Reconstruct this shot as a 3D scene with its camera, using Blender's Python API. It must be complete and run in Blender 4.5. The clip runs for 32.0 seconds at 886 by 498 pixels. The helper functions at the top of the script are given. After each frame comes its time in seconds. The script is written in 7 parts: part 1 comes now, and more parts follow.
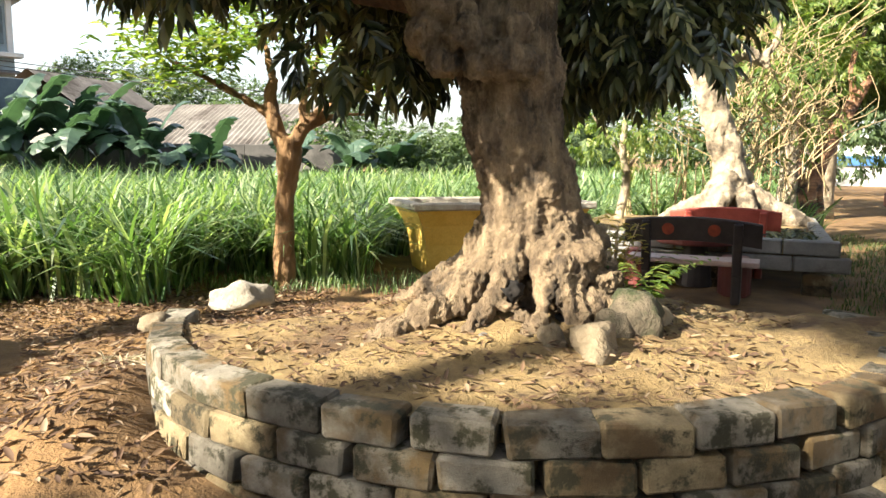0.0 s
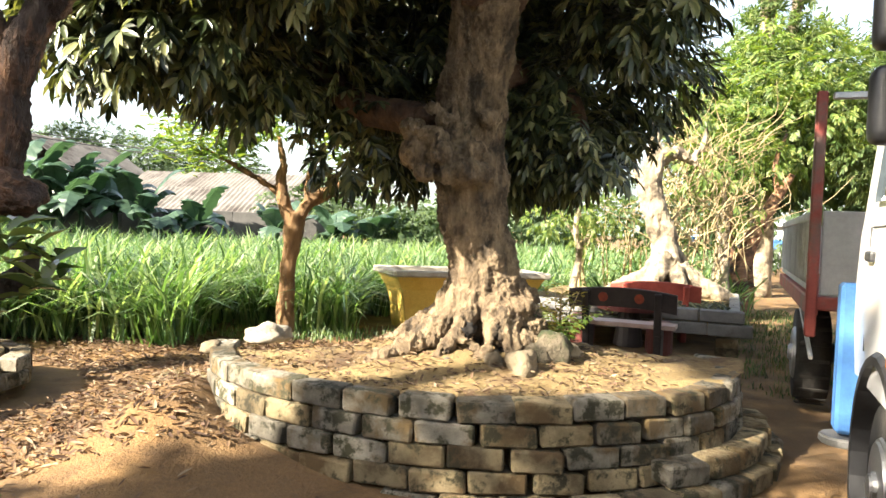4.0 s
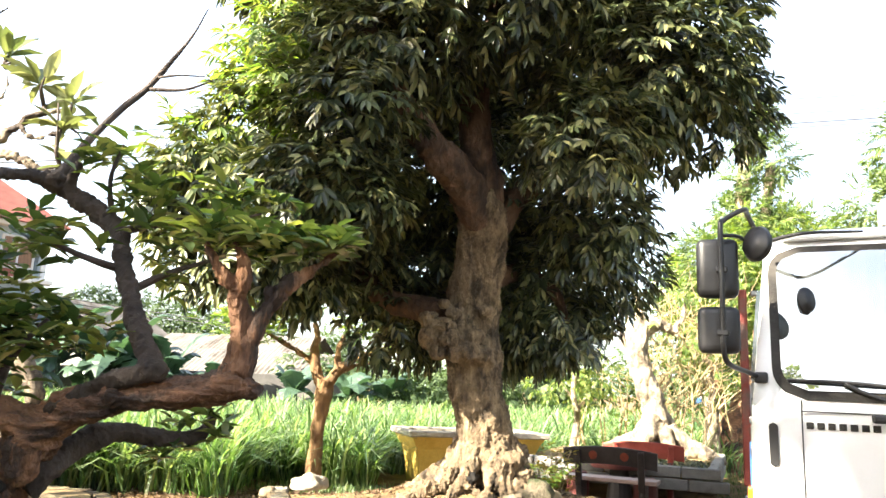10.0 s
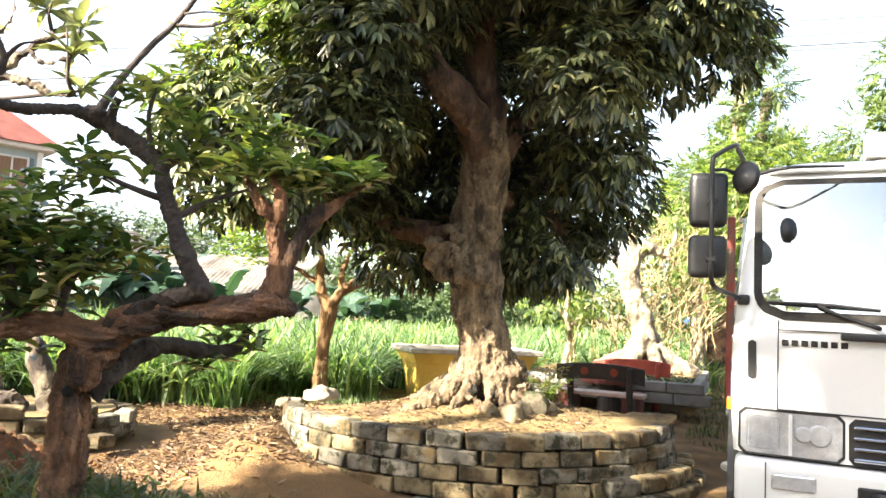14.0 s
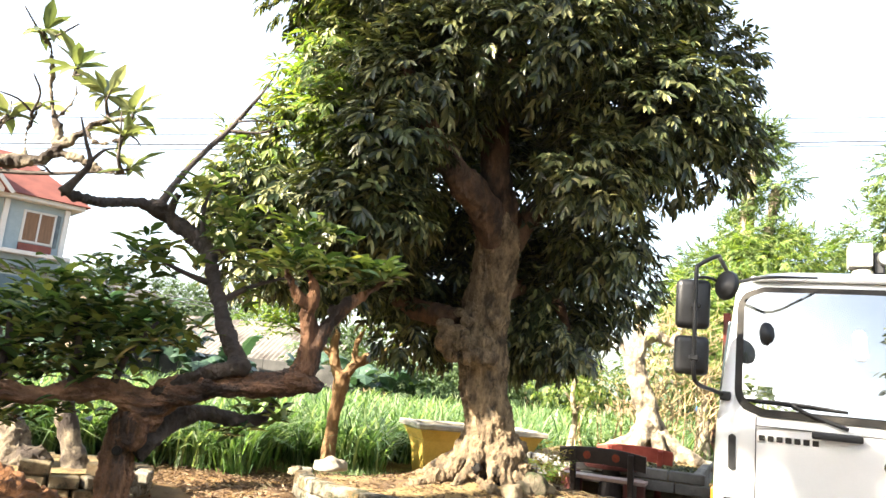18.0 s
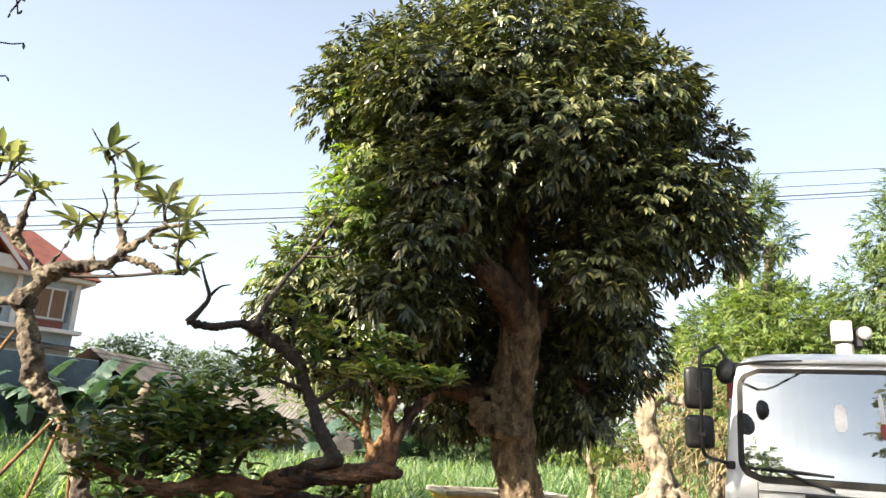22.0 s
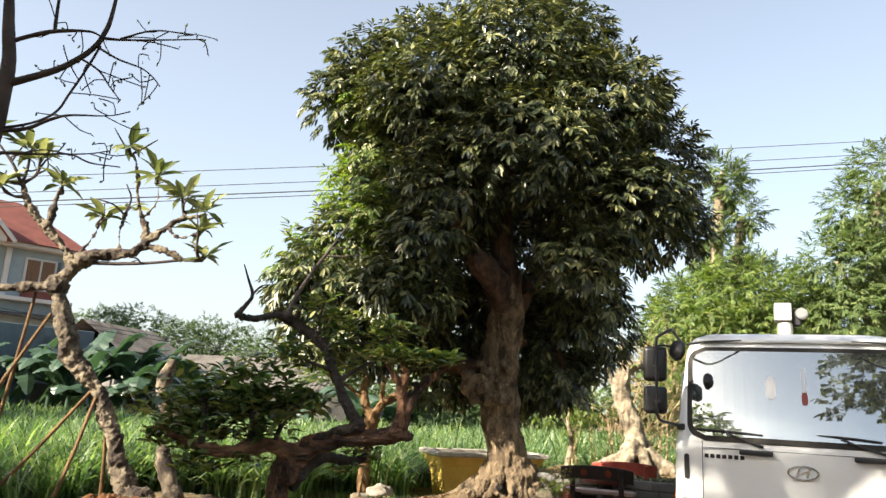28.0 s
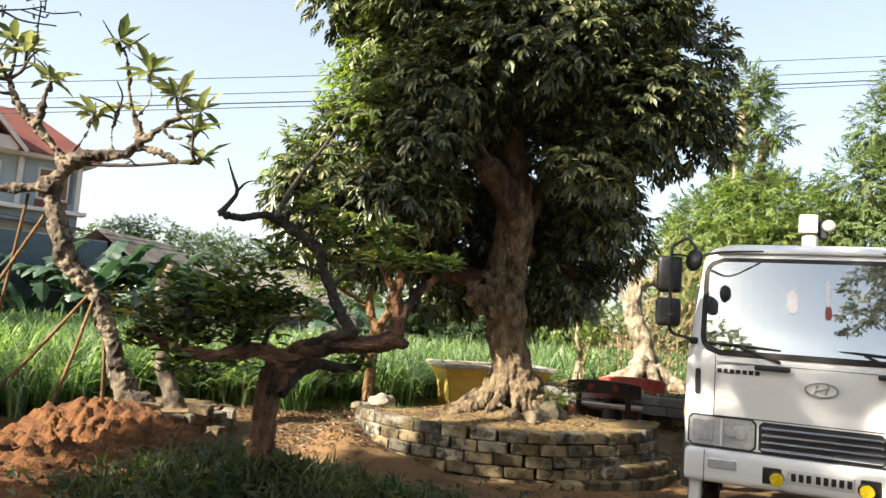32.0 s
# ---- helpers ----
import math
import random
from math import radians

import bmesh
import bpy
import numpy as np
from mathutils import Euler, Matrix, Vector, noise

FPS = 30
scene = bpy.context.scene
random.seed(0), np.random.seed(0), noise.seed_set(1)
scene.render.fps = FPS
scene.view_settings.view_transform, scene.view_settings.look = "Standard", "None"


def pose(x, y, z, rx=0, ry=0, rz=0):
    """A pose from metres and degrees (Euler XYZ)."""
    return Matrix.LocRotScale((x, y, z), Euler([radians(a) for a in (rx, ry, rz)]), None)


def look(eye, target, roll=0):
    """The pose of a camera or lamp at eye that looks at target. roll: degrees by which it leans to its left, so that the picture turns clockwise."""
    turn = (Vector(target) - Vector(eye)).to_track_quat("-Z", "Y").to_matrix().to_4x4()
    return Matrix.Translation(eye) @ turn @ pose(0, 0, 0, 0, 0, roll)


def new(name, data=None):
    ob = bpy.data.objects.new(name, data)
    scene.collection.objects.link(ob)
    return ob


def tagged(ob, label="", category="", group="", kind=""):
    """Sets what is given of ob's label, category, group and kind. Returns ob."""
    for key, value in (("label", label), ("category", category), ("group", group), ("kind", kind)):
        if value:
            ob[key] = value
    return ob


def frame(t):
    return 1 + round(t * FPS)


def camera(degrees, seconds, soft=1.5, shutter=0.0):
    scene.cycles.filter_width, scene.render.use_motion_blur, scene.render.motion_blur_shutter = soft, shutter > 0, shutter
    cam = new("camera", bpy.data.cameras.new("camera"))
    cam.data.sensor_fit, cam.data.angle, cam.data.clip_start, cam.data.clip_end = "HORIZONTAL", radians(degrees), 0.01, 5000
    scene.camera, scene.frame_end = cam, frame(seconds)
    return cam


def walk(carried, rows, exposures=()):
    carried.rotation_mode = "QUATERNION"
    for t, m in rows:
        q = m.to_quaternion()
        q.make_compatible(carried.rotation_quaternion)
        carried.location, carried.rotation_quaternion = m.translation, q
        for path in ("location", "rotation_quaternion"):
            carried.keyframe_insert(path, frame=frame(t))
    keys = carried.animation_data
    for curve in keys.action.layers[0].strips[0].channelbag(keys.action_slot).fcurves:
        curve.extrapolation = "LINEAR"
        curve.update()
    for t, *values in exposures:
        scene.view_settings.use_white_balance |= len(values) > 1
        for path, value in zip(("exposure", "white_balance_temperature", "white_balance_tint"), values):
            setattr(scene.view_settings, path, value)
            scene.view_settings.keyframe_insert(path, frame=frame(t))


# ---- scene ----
cam = camera(62.9, 32.0, soft=1.5)
# seconds, x, y, z, yaw, pitch, roll
ROWS = [
    (0, -0.071, 0.038, 1.432, -0.76, -7.40, -0.45),
    (0.5, -0.153, -0.163, 1.438, -2.47, -5.63, -0.08),
    (1, -0.165, -0.341, 1.445, -4.24, -3.25, -2.20),
    (1.5, -0.148, -0.531, 1.459, -2.05, -3.79, -0.26),
    (2, -0.224, -0.710, 1.458, -4.98, -4.06, -0.81),
    (2.5, -0.267, -0.890, 1.492, -5.69, -3.34, -1.69),
    (4.5, -0.061, -1.642, 1.483, -1.48, 0.11, -1.77),
    (5, -0.038, -1.788, 1.495, -0.92, 3.40, -1.02),
    (5.5, -0.108, -1.937, 1.523, -2.93, 7.12, -1.74),
    (6, -0.132, -2.032, 1.541, -4.17, 8.98, -2.32),
    (6.5, -0.073, -2.171, 1.546, -1.59, 8.97, -3.39),
    (7, -0.104, -2.354, 1.544, -2.61, 7.18, -3.68),
    (7.5, -0.137, -2.528, 1.524, -4.21, 3.60, -5.15),
    (8, -0.084, -2.709, 1.521, -2.10, 7.31, -5.65),
    (8.5, -0.131, -2.858, 1.545, -2.73, 13.04, -3.31),
    (9, -0.191, -2.923, 1.557, -6.29, 14.34, -3.54),
    (9.5, -0.200, -2.979, 1.559, -5.28, 16.32, -2.32),
    (10, -0.165, -3.062, 1.559, -1.68, 10.77, -2.45),
    (10.5, -0.177, -3.148, 1.562, -1.36, 9.18, -1.95),
    (11, -0.254, -3.205, 1.556, -2.69, 7.60, -2.07),
    (11.5, -0.262, -3.240, 1.558, -2.27, 8.08, -2.78),
    (12, -0.264, -3.243, 1.554, -2.02, 8.50, -2.03),
    (12.5, -0.272, -3.238, 1.550, -1.60, 7.59, -1.49),
    (13, -0.283, -3.246, 1.564, -3.31, 7.49, -2.13),
    (13.5, -0.276, -3.286, 1.549, -2.37, 5.62, -2.60),
    (15.5, -0.309, -3.608, 1.569, -2.23, 3.86, -2.97),
    (16, -0.303, -3.607, 1.574, -2.58, 5.58, -3.55),
    (16.5, -0.304, -3.605, 1.582, -3.20, 7.71, -3.83),
    (17, -0.323, -3.642, 1.592, -4.52, 6.82, -4.40),
    (17.5, -0.311, -3.723, 1.590, -4.09, 10.46, -4.40),
    (18, -0.293, -3.877, 1.602, -1.53, 10.31, -5.47),
    (18.5, -0.357, -4.040, 1.626, -2.23, 12.08, -4.56),
    (19, -0.476, -4.238, 1.642, -3.51, 8.84, -3.82),
    (19.5, -0.462, -4.375, 1.671, -2.03, 10.29, -5.00),
    (20, -0.536, -4.505, 1.711, -3.38, 13.94, -2.35),
    (20.5, -0.663, -4.576, 1.707, -4.57, 10.88, -0.42),
    (21, -0.676, -4.616, 1.719, -3.31, 11.42, -2.14),
    (21.5, -0.673, -4.672, 1.717, -3.64, 12.07, -2.46),
    (22, -0.648, -4.860, 1.744, -1.08, 14.65, -3.42),
    (22.5, -0.695, -5.034, 1.754, -1.75, 17.65, -3.90),
    (23, -0.760, -5.141, 1.766, -2.83, 14.88, -2.87),
    (23.5, -0.703, -5.208, 1.764, -1.23, 10.85, -3.41),
    (24, -0.679, -5.285, 1.771, -1.48, 10.01, -3.25),
    (24.5, -0.744, -5.395, 1.791, -3.61, 11.70, -3.25),
    (25, -0.711, -5.534, 1.798, -2.90, 8.00, -2.92),
    (25.5, -0.690, -5.651, 1.812, -1.75, 8.95, -3.67),
    (26, -0.782, -5.769, 1.813, -2.31, 10.62, -2.78),
    (26.5, -0.821, -5.831, 1.815, -2.81, 12.47, -3.31),
    (28.5, -0.810, -5.929, 1.762, -2.19, 11.58, -2.77),
    (29, -0.806, -5.929, 1.755, -2.47, 10.70, -2.41),
    (29.5, -0.803, -5.917, 1.752, -2.42, 8.96, -2.01),
    (30, -0.763, -5.841, 1.746, -2.63, 6.85, -2.44),
    (30.5, -0.702, -5.756, 1.738, -1.09, 4.75, -3.14),
    (31, -0.644, -5.705, 1.728, 0.26, 3.93, -3.44),
    (31.5, -0.643, -5.633, 1.723, -0.47, 4.76, -3.17),
    (32, -0.679, -5.471, 1.719, -1.26, 5.49, -3.91),
]
EXPOSURES = [(0.0, 2.29), (2.5, 2.37), (5.0, 2.85), (9.0, 3.09), (13.0, 3.0), (19.0, 2.78), (21.0, 2.25), (25.0, 1.76), (30.0, 1.76), (32.0, 1.86)]
walk(cam, [(t, pose(x, y, z, 90 + pitch, roll, yaw)) for t, x, y, z, yaw, pitch, roll in ROWS], EXPOSURES)

# ---- light ----
TO_SUN = Vector((-0.81, -0.50, 0.59)).normalized()
world = bpy.data.worlds.new("sky")
scene.world = world
world.use_nodes = True
sky = world.node_tree.nodes.new("ShaderNodeTexSky")
sky.sky_type, sky.sun_disc = "NISHITA", False
sky.sun_elevation = math.asin(TO_SUN.z)
sky.sun_rotation = math.atan2(TO_SUN.x, TO_SUN.y)
sky.dust_density, sky.air_density = 3.0, 1.0
# bright afternoon haze, thick at the horizon and thin overhead
haze = world.node_tree.nodes
height = haze.new("ShaderNodeSeparateXYZ")
world.node_tree.links.new(haze.new("ShaderNodeTexCoord").outputs["Generated"], height.inputs[0])
thick = haze.new("ShaderNodeMath")
thick.operation = "MULTIPLY"
world.node_tree.links.new(height.outputs["Z"], thick.inputs[0])
world.node_tree.links.new(height.outputs["Z"], thick.inputs[1])
veil = haze.new("ShaderNodeMapRange")
veil.inputs[1].default_value, veil.inputs[2].default_value, veil.inputs[3].default_value, veil.inputs[4].default_value = 0.0, 0.8, 1.0, 0.15
world.node_tree.links.new(thick.outputs[0], veil.inputs[0])
add = haze.new("ShaderNodeMix")
add.data_type, add.blend_type = "RGBA", "ADD"
add.inputs[7].default_value = (2.60, 2.66, 2.60, 1)
world.node_tree.links.new(veil.outputs[0], add.inputs[0])
world.node_tree.links.new(sky.outputs[0], add.inputs[6])
world.node_tree.links.new(add.outputs[2], haze["Background"].inputs[0])
world.node_tree.nodes["Background"].inputs[1].default_value = 0.055
sun = new("sun", bpy.data.lights.new("sun", "SUN"))
sun.data.energy, sun.data.angle, sun.data.color = 5.0, radians(0.6), (1.0, 0.90, 0.74)
sun.matrix_world = look(TO_SUN * 40, (0, 0, 0))

# ---- materials ----
def surface(name, dark, light, scale=3.0, rough=0.85, bump=0.3, grain=60.0, extra=None, extra_at=0.6, metal=0.0, stretch=None, per_piece=0.0, coat=0.0, speck=0.27, moss=None, moss_at=0.6):
    """A surface with large stains, fine grain and relief; colours are linear base colours."""
    m = bpy.data.materials.new(name)
    m.use_nodes = True
    nodes, links = m.node_tree.nodes, m.node_tree.links
    shader = nodes["Principled BSDF"]
    where = nodes.new("ShaderNodeTexCoord").outputs["Object"]
    if per_piece:
        own = nodes.new("ShaderNodeVectorMath")
        own.operation = "MULTIPLY_ADD"
        links.new(nodes.new("ShaderNodeObjectInfo").outputs["Location"], own.inputs[0])
        own.inputs[1].default_value = (7.0, 7.0, 7.0)
        links.new(where, own.inputs[2])
        where = own.outputs[0]
    if stretch:
        mapping = nodes.new("ShaderNodeMapping")
        mapping.inputs["Scale"].default_value = stretch
        links.new(where, mapping.inputs["Vector"])
        where = mapping.outputs[0]

    def cloud(size, detail, roughness=0.6):
        n = nodes.new("ShaderNodeTexNoise")
        n.inputs["Scale"].default_value, n.inputs["Detail"].default_value, n.inputs["Roughness"].default_value = size, detail, roughness
        links.new(where, n.inputs["Vector"])
        return n.outputs["Fac"]

    def blend(fac, a, b, lo=0.35, hi=0.65):
        ramp = nodes.new("ShaderNodeMapRange")
        ramp.inputs[1].default_value, ramp.inputs[2].default_value = lo, hi
        links.new(fac, ramp.inputs[0])
        mix = nodes.new("ShaderNodeMix")
        mix.data_type = "RGBA"
        links.new(ramp.outputs[0], mix.inputs[0])
        for socket, c in ((6, a), (7, b)):
            if isinstance(c, tuple):
                mix.inputs[socket].default_value = (*c, 1)
            else:
                links.new(c, mix.inputs[socket])
        return mix.outputs[2]

    large, fine = cloud(scale, 6), cloud(grain, 4, 0.7)
    colour = blend(large, dark, light, 0.32, 0.68)
    if extra:
        colour = blend(cloud(scale * 0.47 + 0.13, 8, 0.65), colour, extra, extra_at - 0.05, extra_at + 0.07)
    if moss:
        colour = blend(cloud(scale * 0.8 + 2.7, 9, 0.72), colour, moss, moss_at - 0.03, moss_at + 0.05)
    shade = nodes.new("ShaderNodeMapRange")
    shade.inputs[3].default_value, shade.inputs[4].default_value = 1 - speck, 1 + speck
    links.new(fine, shade.inputs[0])
    value = nodes.new("ShaderNodeHueSaturation")
    links.new(shade.outputs[0], value.inputs["Value"])
    links.new(colour, value.inputs["Color"])
    colour = value.outputs[0]
    if per_piece:
        each = nodes.new("ShaderNodeObjectInfo")
        span = nodes.new("ShaderNodeMapRange")
        span.inputs[3].default_value, span.inputs[4].default_value = 1 - per_piece, 1 + per_piece
        links.new(each.outputs["Random"], span.inputs[0])
        value = nodes.new("ShaderNodeHueSaturation")
        links.new(span.outputs[0], value.inputs["Value"])
        links.new(colour, value.inputs["Color"])
        colour = value.outputs[0]
    links.new(colour, shader.inputs["Base Color"])
    shader.inputs["Roughness"].default_value, shader.inputs["Metallic"].default_value = rough, metal
    shader.inputs["Coat Weight"].default_value = coat
    if bump:
        both = nodes.new("ShaderNodeMath")
        both.operation = "ADD"
        links.new(large, both.inputs[0])
        links.new(fine, both.inputs[1])
        relief = nodes.new("ShaderNodeBump")
        relief.inputs["Strength"].default_value, relief.inputs["Distance"].default_value = bump, 0.03
        links.new(both.outputs[0], relief.inputs["Height"])
        links.new(relief.outputs[0], shader.inputs["Normal"])
    return m


def leaf_material(name, colours, rough=0.45, glow=0.35, through_colour=None, shine=0.5):
    """Leaves: each one takes its own shade of green; some light passes through them."""
    m = bpy.data.materials.new(name)
    m.use_nodes = True
    nodes, links = m.node_tree.nodes, m.node_tree.links
    shader = nodes["Principled BSDF"]
    geo = nodes.new("ShaderNodeNewGeometry")
    ramp = nodes.new("ShaderNodeValToRGB")
    while len(ramp.color_ramp.elements) < len(colours):
        ramp.color_ramp.elements.new(0.5)
    for i, c in enumerate(colours):
        ramp.color_ramp.elements[i].position = i / (len(colours) - 1)
        ramp.color_ramp.elements[i].color = (*c, 1)
    links.new(geo.outputs["Random Per Island"], ramp.inputs[0])
    n = nodes.new("ShaderNodeTexNoise")
    n.inputs["Scale"].default_value = 2.0
    links.new(nodes.new("ShaderNodeTexCoord").outputs["Object"], n.inputs["Vector"])
    span = nodes.new("ShaderNodeMapRange")
    span.inputs[1].default_value, span.inputs[2].default_value, span.inputs[3].default_value, span.inputs[4].default_value = 0.3, 0.7, 0.75, 1.25
    links.new(n.outputs["Fac"], span.inputs[0])
    value = nodes.new("ShaderNodeHueSaturation")
    links.new(span.outputs[0], value.inputs["Value"])
    links.new(ramp.outputs[0], value.inputs["Color"])
    links.new(value.outputs[0], shader.inputs["Base Color"])
    shader.inputs["Roughness"].default_value = rough
    shader.inputs["Specular IOR Level"].default_value = shine
    light = nodes.new("ShaderNodeBsdfTranslucent")
    tint = nodes.new("ShaderNodeMix")
    tint.data_type, tint.blend_type = "RGBA", "MULTIPLY"
    tint.inputs[0].default_value = 1.0
    tint.inputs[7].default_value = (*(through_colour or (2.2, 2.4, 0.8)), 1)
    links.new(value.outputs[0], tint.inputs[6])
    links.new(tint.outputs[2], light.inputs["Color"])
    mix = nodes.new("ShaderNodeMixShader")
    mix.inputs[0].default_value = glow
    links.new(shader.outputs[0], mix.inputs[1])
    links.new(light.outputs[0], mix.inputs[2])
    links.new(mix.outputs[0], nodes["Material Output"].inputs["Surface"])
    return m


SOIL = surface("red_soil", (0.092, 0.050, 0.020), (0.260, 0.150, 0.056), 2.4, 0.95, 0.9, 40.0, (0.150, 0.088, 0.036), 0.56, speck=0.4)
BED_SOIL = surface("dry_sandy_soil", (0.160, 0.104, 0.040), (0.340, 0.245, 0.105), 5.0, 0.95, 0.9, 70.0, (0.115, 0.068, 0.030), 0.55, speck=0.45, moss=(0.075, 0.045, 0.024), moss_at=0.60)
RED_EARTH = surface("fresh_red_earth", (0.070, 0.026, 0.007), (0.183, 0.072, 0.016), 8.0, 0.95, 1.0, 22.0)
BLOCK = surface("concrete_block", (0.100, 0.085, 0.058), (0.330, 0.300, 0.240), 6.0, 0.95, 0.75, 190.0, (0.120, 0.078, 0.030), 0.52, per_piece=0.42, speck=0.45, moss=(0.040, 0.037, 0.016), moss_at=0.53)
OCHRE_BLOCK = surface("ochre_concrete_block", (0.140, 0.102, 0.050), (0.350, 0.280, 0.160), 6.0, 0.95, 0.75, 190.0, (0.100, 0.062, 0.024), 0.52, per_piece=0.38, speck=0.45, moss=(0.044, 0.038, 0.016), moss_at=0.54)
BARK = surface("grey_bark", (0.082, 0.055, 0.032), (0.345, 0.254, 0.152), 13.0, 0.92, 1.0, 95.0, (0.050, 0.036, 0.022), 0.57, stretch=(1, 1, 0.5), speck=0.45, moss=(0.062, 0.058, 0.028), moss_at=0.64)
# near-black colour for the shade inside hollows and a knothole
HOLLOW_SHADE = surface("hollow_shade", (0.006, 0.005, 0.004), (0.016, 0.012, 0.009), 9.0, 1.0, 0.3, 50.0)
MOSSY = surface("mossy_rock", (0.050, 0.042, 0.026), (0.150, 0.120, 0.080), 9.0, 0.95, 1.0, 50.0, (0.035, 0.045, 0.014), 0.52)
RED_BARK = surface("reddish_bark", (0.080, 0.036, 0.020), (0.43, 0.222, 0.118), 10.0, 0.75, 1.0, 46.0, (0.042, 0.026, 0.020), 0.55, stretch=(0.28, 1, 0.8))
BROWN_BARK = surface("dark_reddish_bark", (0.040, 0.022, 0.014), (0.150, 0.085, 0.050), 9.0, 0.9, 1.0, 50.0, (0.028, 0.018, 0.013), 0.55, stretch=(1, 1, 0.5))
RED_BARK_UP = surface("reddish_upright_bark", (0.080, 0.036, 0.020), (0.40, 0.205, 0.108), 12.0, 0.75, 1.0, 50.0, (0.042, 0.026, 0.020), 0.53, stretch=(1, 1, 0.28))
DARK_BARK = surface("dark_bark", (0.030, 0.022, 0.018), (0.085, 0.062, 0.048), 9.0, 0.8, 0.6, 50.0)
PALE_BARK = surface("pale_bark", (0.17, 0.13, 0.085), (0.44, 0.37, 0.26), 6.0, 0.85, 1.0, 45.0, (0.075, 0.058, 0.04), 0.56)
KNOB_BARK = surface("lichened_bark", (0.060, 0.042, 0.030), (0.34, 0.28, 0.19), 7.0, 0.9, 1.0, 40.0, (0.045, 0.032, 0.024), 0.50)
PACKAGING = surface("crumpled_wrapper", (0.55, 0.06, 0.10), (0.62, 0.62, 0.64), 16.0, 0.35, 0.2)
PALE_TWIG = surface("dry_twig", (0.24, 0.17, 0.085), (0.46, 0.36, 0.20), 8.0, 0.85, 0.3, 50.0)
TAN_BARK = surface("tan_bark", (0.11, 0.060, 0.025), (0.27, 0.155, 0.066), 8.0, 0.85, 0.9, 50.0, (0.09, 0.055, 0.03), 0.6, stretch=(1, 1, 0.3))
STONE = surface("field_stone", (0.120, 0.092, 0.056), (0.225, 0.180, 0.115), 7.0, 0.9, 0.7, 40.0)
PALE_STONE = surface("pale_boulder", (0.24, 0.21, 0.165), (0.40, 0.36, 0.29), 7.0, 0.9, 0.7, 45.0, (0.14, 0.115, 0.08), 0.6)
GREY_STONE = surface("grey_stone", (0.098, 0.093, 0.083), (0.167, 0.157, 0.137), 6.0, 0.9, 0.5, 40.0)
YELLOW = surface("yellow_paint", (0.52, 0.34, 0.055), (0.68, 0.49, 0.12), 3.0, 0.65, 0.15, 50.0, (0.340, 0.255, 0.102), 0.66)
RIM = surface("weathered_cement", (0.255, 0.232, 0.188), (0.390, 0.360, 0.300), 5.0, 0.9, 0.4, 50.0)
BENCH_BLACK = surface("black_bench_paint", (0.013, 0.009, 0.009), (0.034, 0.025, 0.024), 6.0, 0.5, 0.2, 60.0)
BENCH_RED = surface("red_bench_paint", (0.28, 0.045, 0.03), (0.42, 0.085, 0.055), 5.0, 0.55, 0.2, 60.0)
DARK_RED = surface("dark_red_paint", (0.075, 0.014, 0.011), (0.15, 0.028, 0.02), 5.0, 0.5, 0.2, 60.0)
BENCH_SEAT = surface("pale_bench_seat", (0.30, 0.20, 0.17), (0.44, 0.33, 0.29), 5.0, 0.5, 0.1, 60.0)
FLOWER = surface("painted_flower", (0.14, 0.018, 0.010), (0.26, 0.045, 0.015), 18.0, 0.5, 0.0)
CEMENT = surface("grey_cement", (0.132, 0.129, 0.120), (0.228, 0.222, 0.207), 3.0, 0.9, 0.3, 45.0, (0.084, 0.078, 0.066), 0.6)
WALL_BLUE = surface("blue_grey_render", (0.19, 0.25, 0.28), (0.27, 0.33, 0.36), 0.6, 0.9, 0.1, 12.0, (0.16, 0.19, 0.20), 0.62)
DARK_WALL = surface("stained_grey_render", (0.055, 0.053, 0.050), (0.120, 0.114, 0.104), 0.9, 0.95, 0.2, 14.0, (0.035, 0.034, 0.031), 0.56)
# darker copy of the blue render, with the garden wall's shade in its colour
SHADED_BLUE = surface("shaded_blue_render", (0.075, 0.105, 0.125), (0.120, 0.155, 0.175), 0.6, 0.9, 0.1, 12.0, (0.055, 0.070, 0.078), 0.56)
WALL_WHITE = surface("white_render", (0.385, 0.392, 0.385), (0.504, 0.511, 0.504), 0.6, 0.9, 0.1, 14.0)
CURTAIN = surface("orange_curtain", (0.10, 0.058, 0.036), (0.16, 0.098, 0.06), 3.0, 0.9, 0.2, 20.0, stretch=(5, 1, 0.3))
ROOF_TILE = surface("red_roof_tile", (0.115, 0.032, 0.024), (0.185, 0.056, 0.040), 1.2, 0.8, 0.2, 20.0)
ROOF_GREY = surface("old_fibre_cement", (0.085, 0.076, 0.066), (0.170, 0.155, 0.138), 0.9, 0.95, 0.2, 16.0, (0.055, 0.045, 0.038), 0.56)
WHITE_PAINT = surface("white_truck_paint", (0.80, 0.80, 0.79), (0.86, 0.86, 0.85), 2.0, 0.28, 0.0, 80.0, coat=0.6, speck=0.03)
BED_PAINT = surface("dirty_white_paint", (0.315, 0.315, 0.292), (0.495, 0.495, 0.465), 2.5, 0.6, 0.1, 40.0, (0.247, 0.195, 0.143), 0.66, speck=0.12)
RED_PAINT = surface("worn_red_paint", (0.20, 0.035, 0.025), (0.32, 0.07, 0.05), 4.0, 0.6, 0.1, 50.0, (0.15, 0.09, 0.07), 0.55)
BLUE_PAINT = surface("blue_crane_paint", (0.03, 0.10, 0.26), (0.06, 0.17, 0.38), 4.0, 0.5, 0.1, 50.0)
BLACK = surface("black_plastic", (0.012, 0.012, 0.013), (0.028, 0.028, 0.03), 8.0, 0.42, 0.05, 90.0)
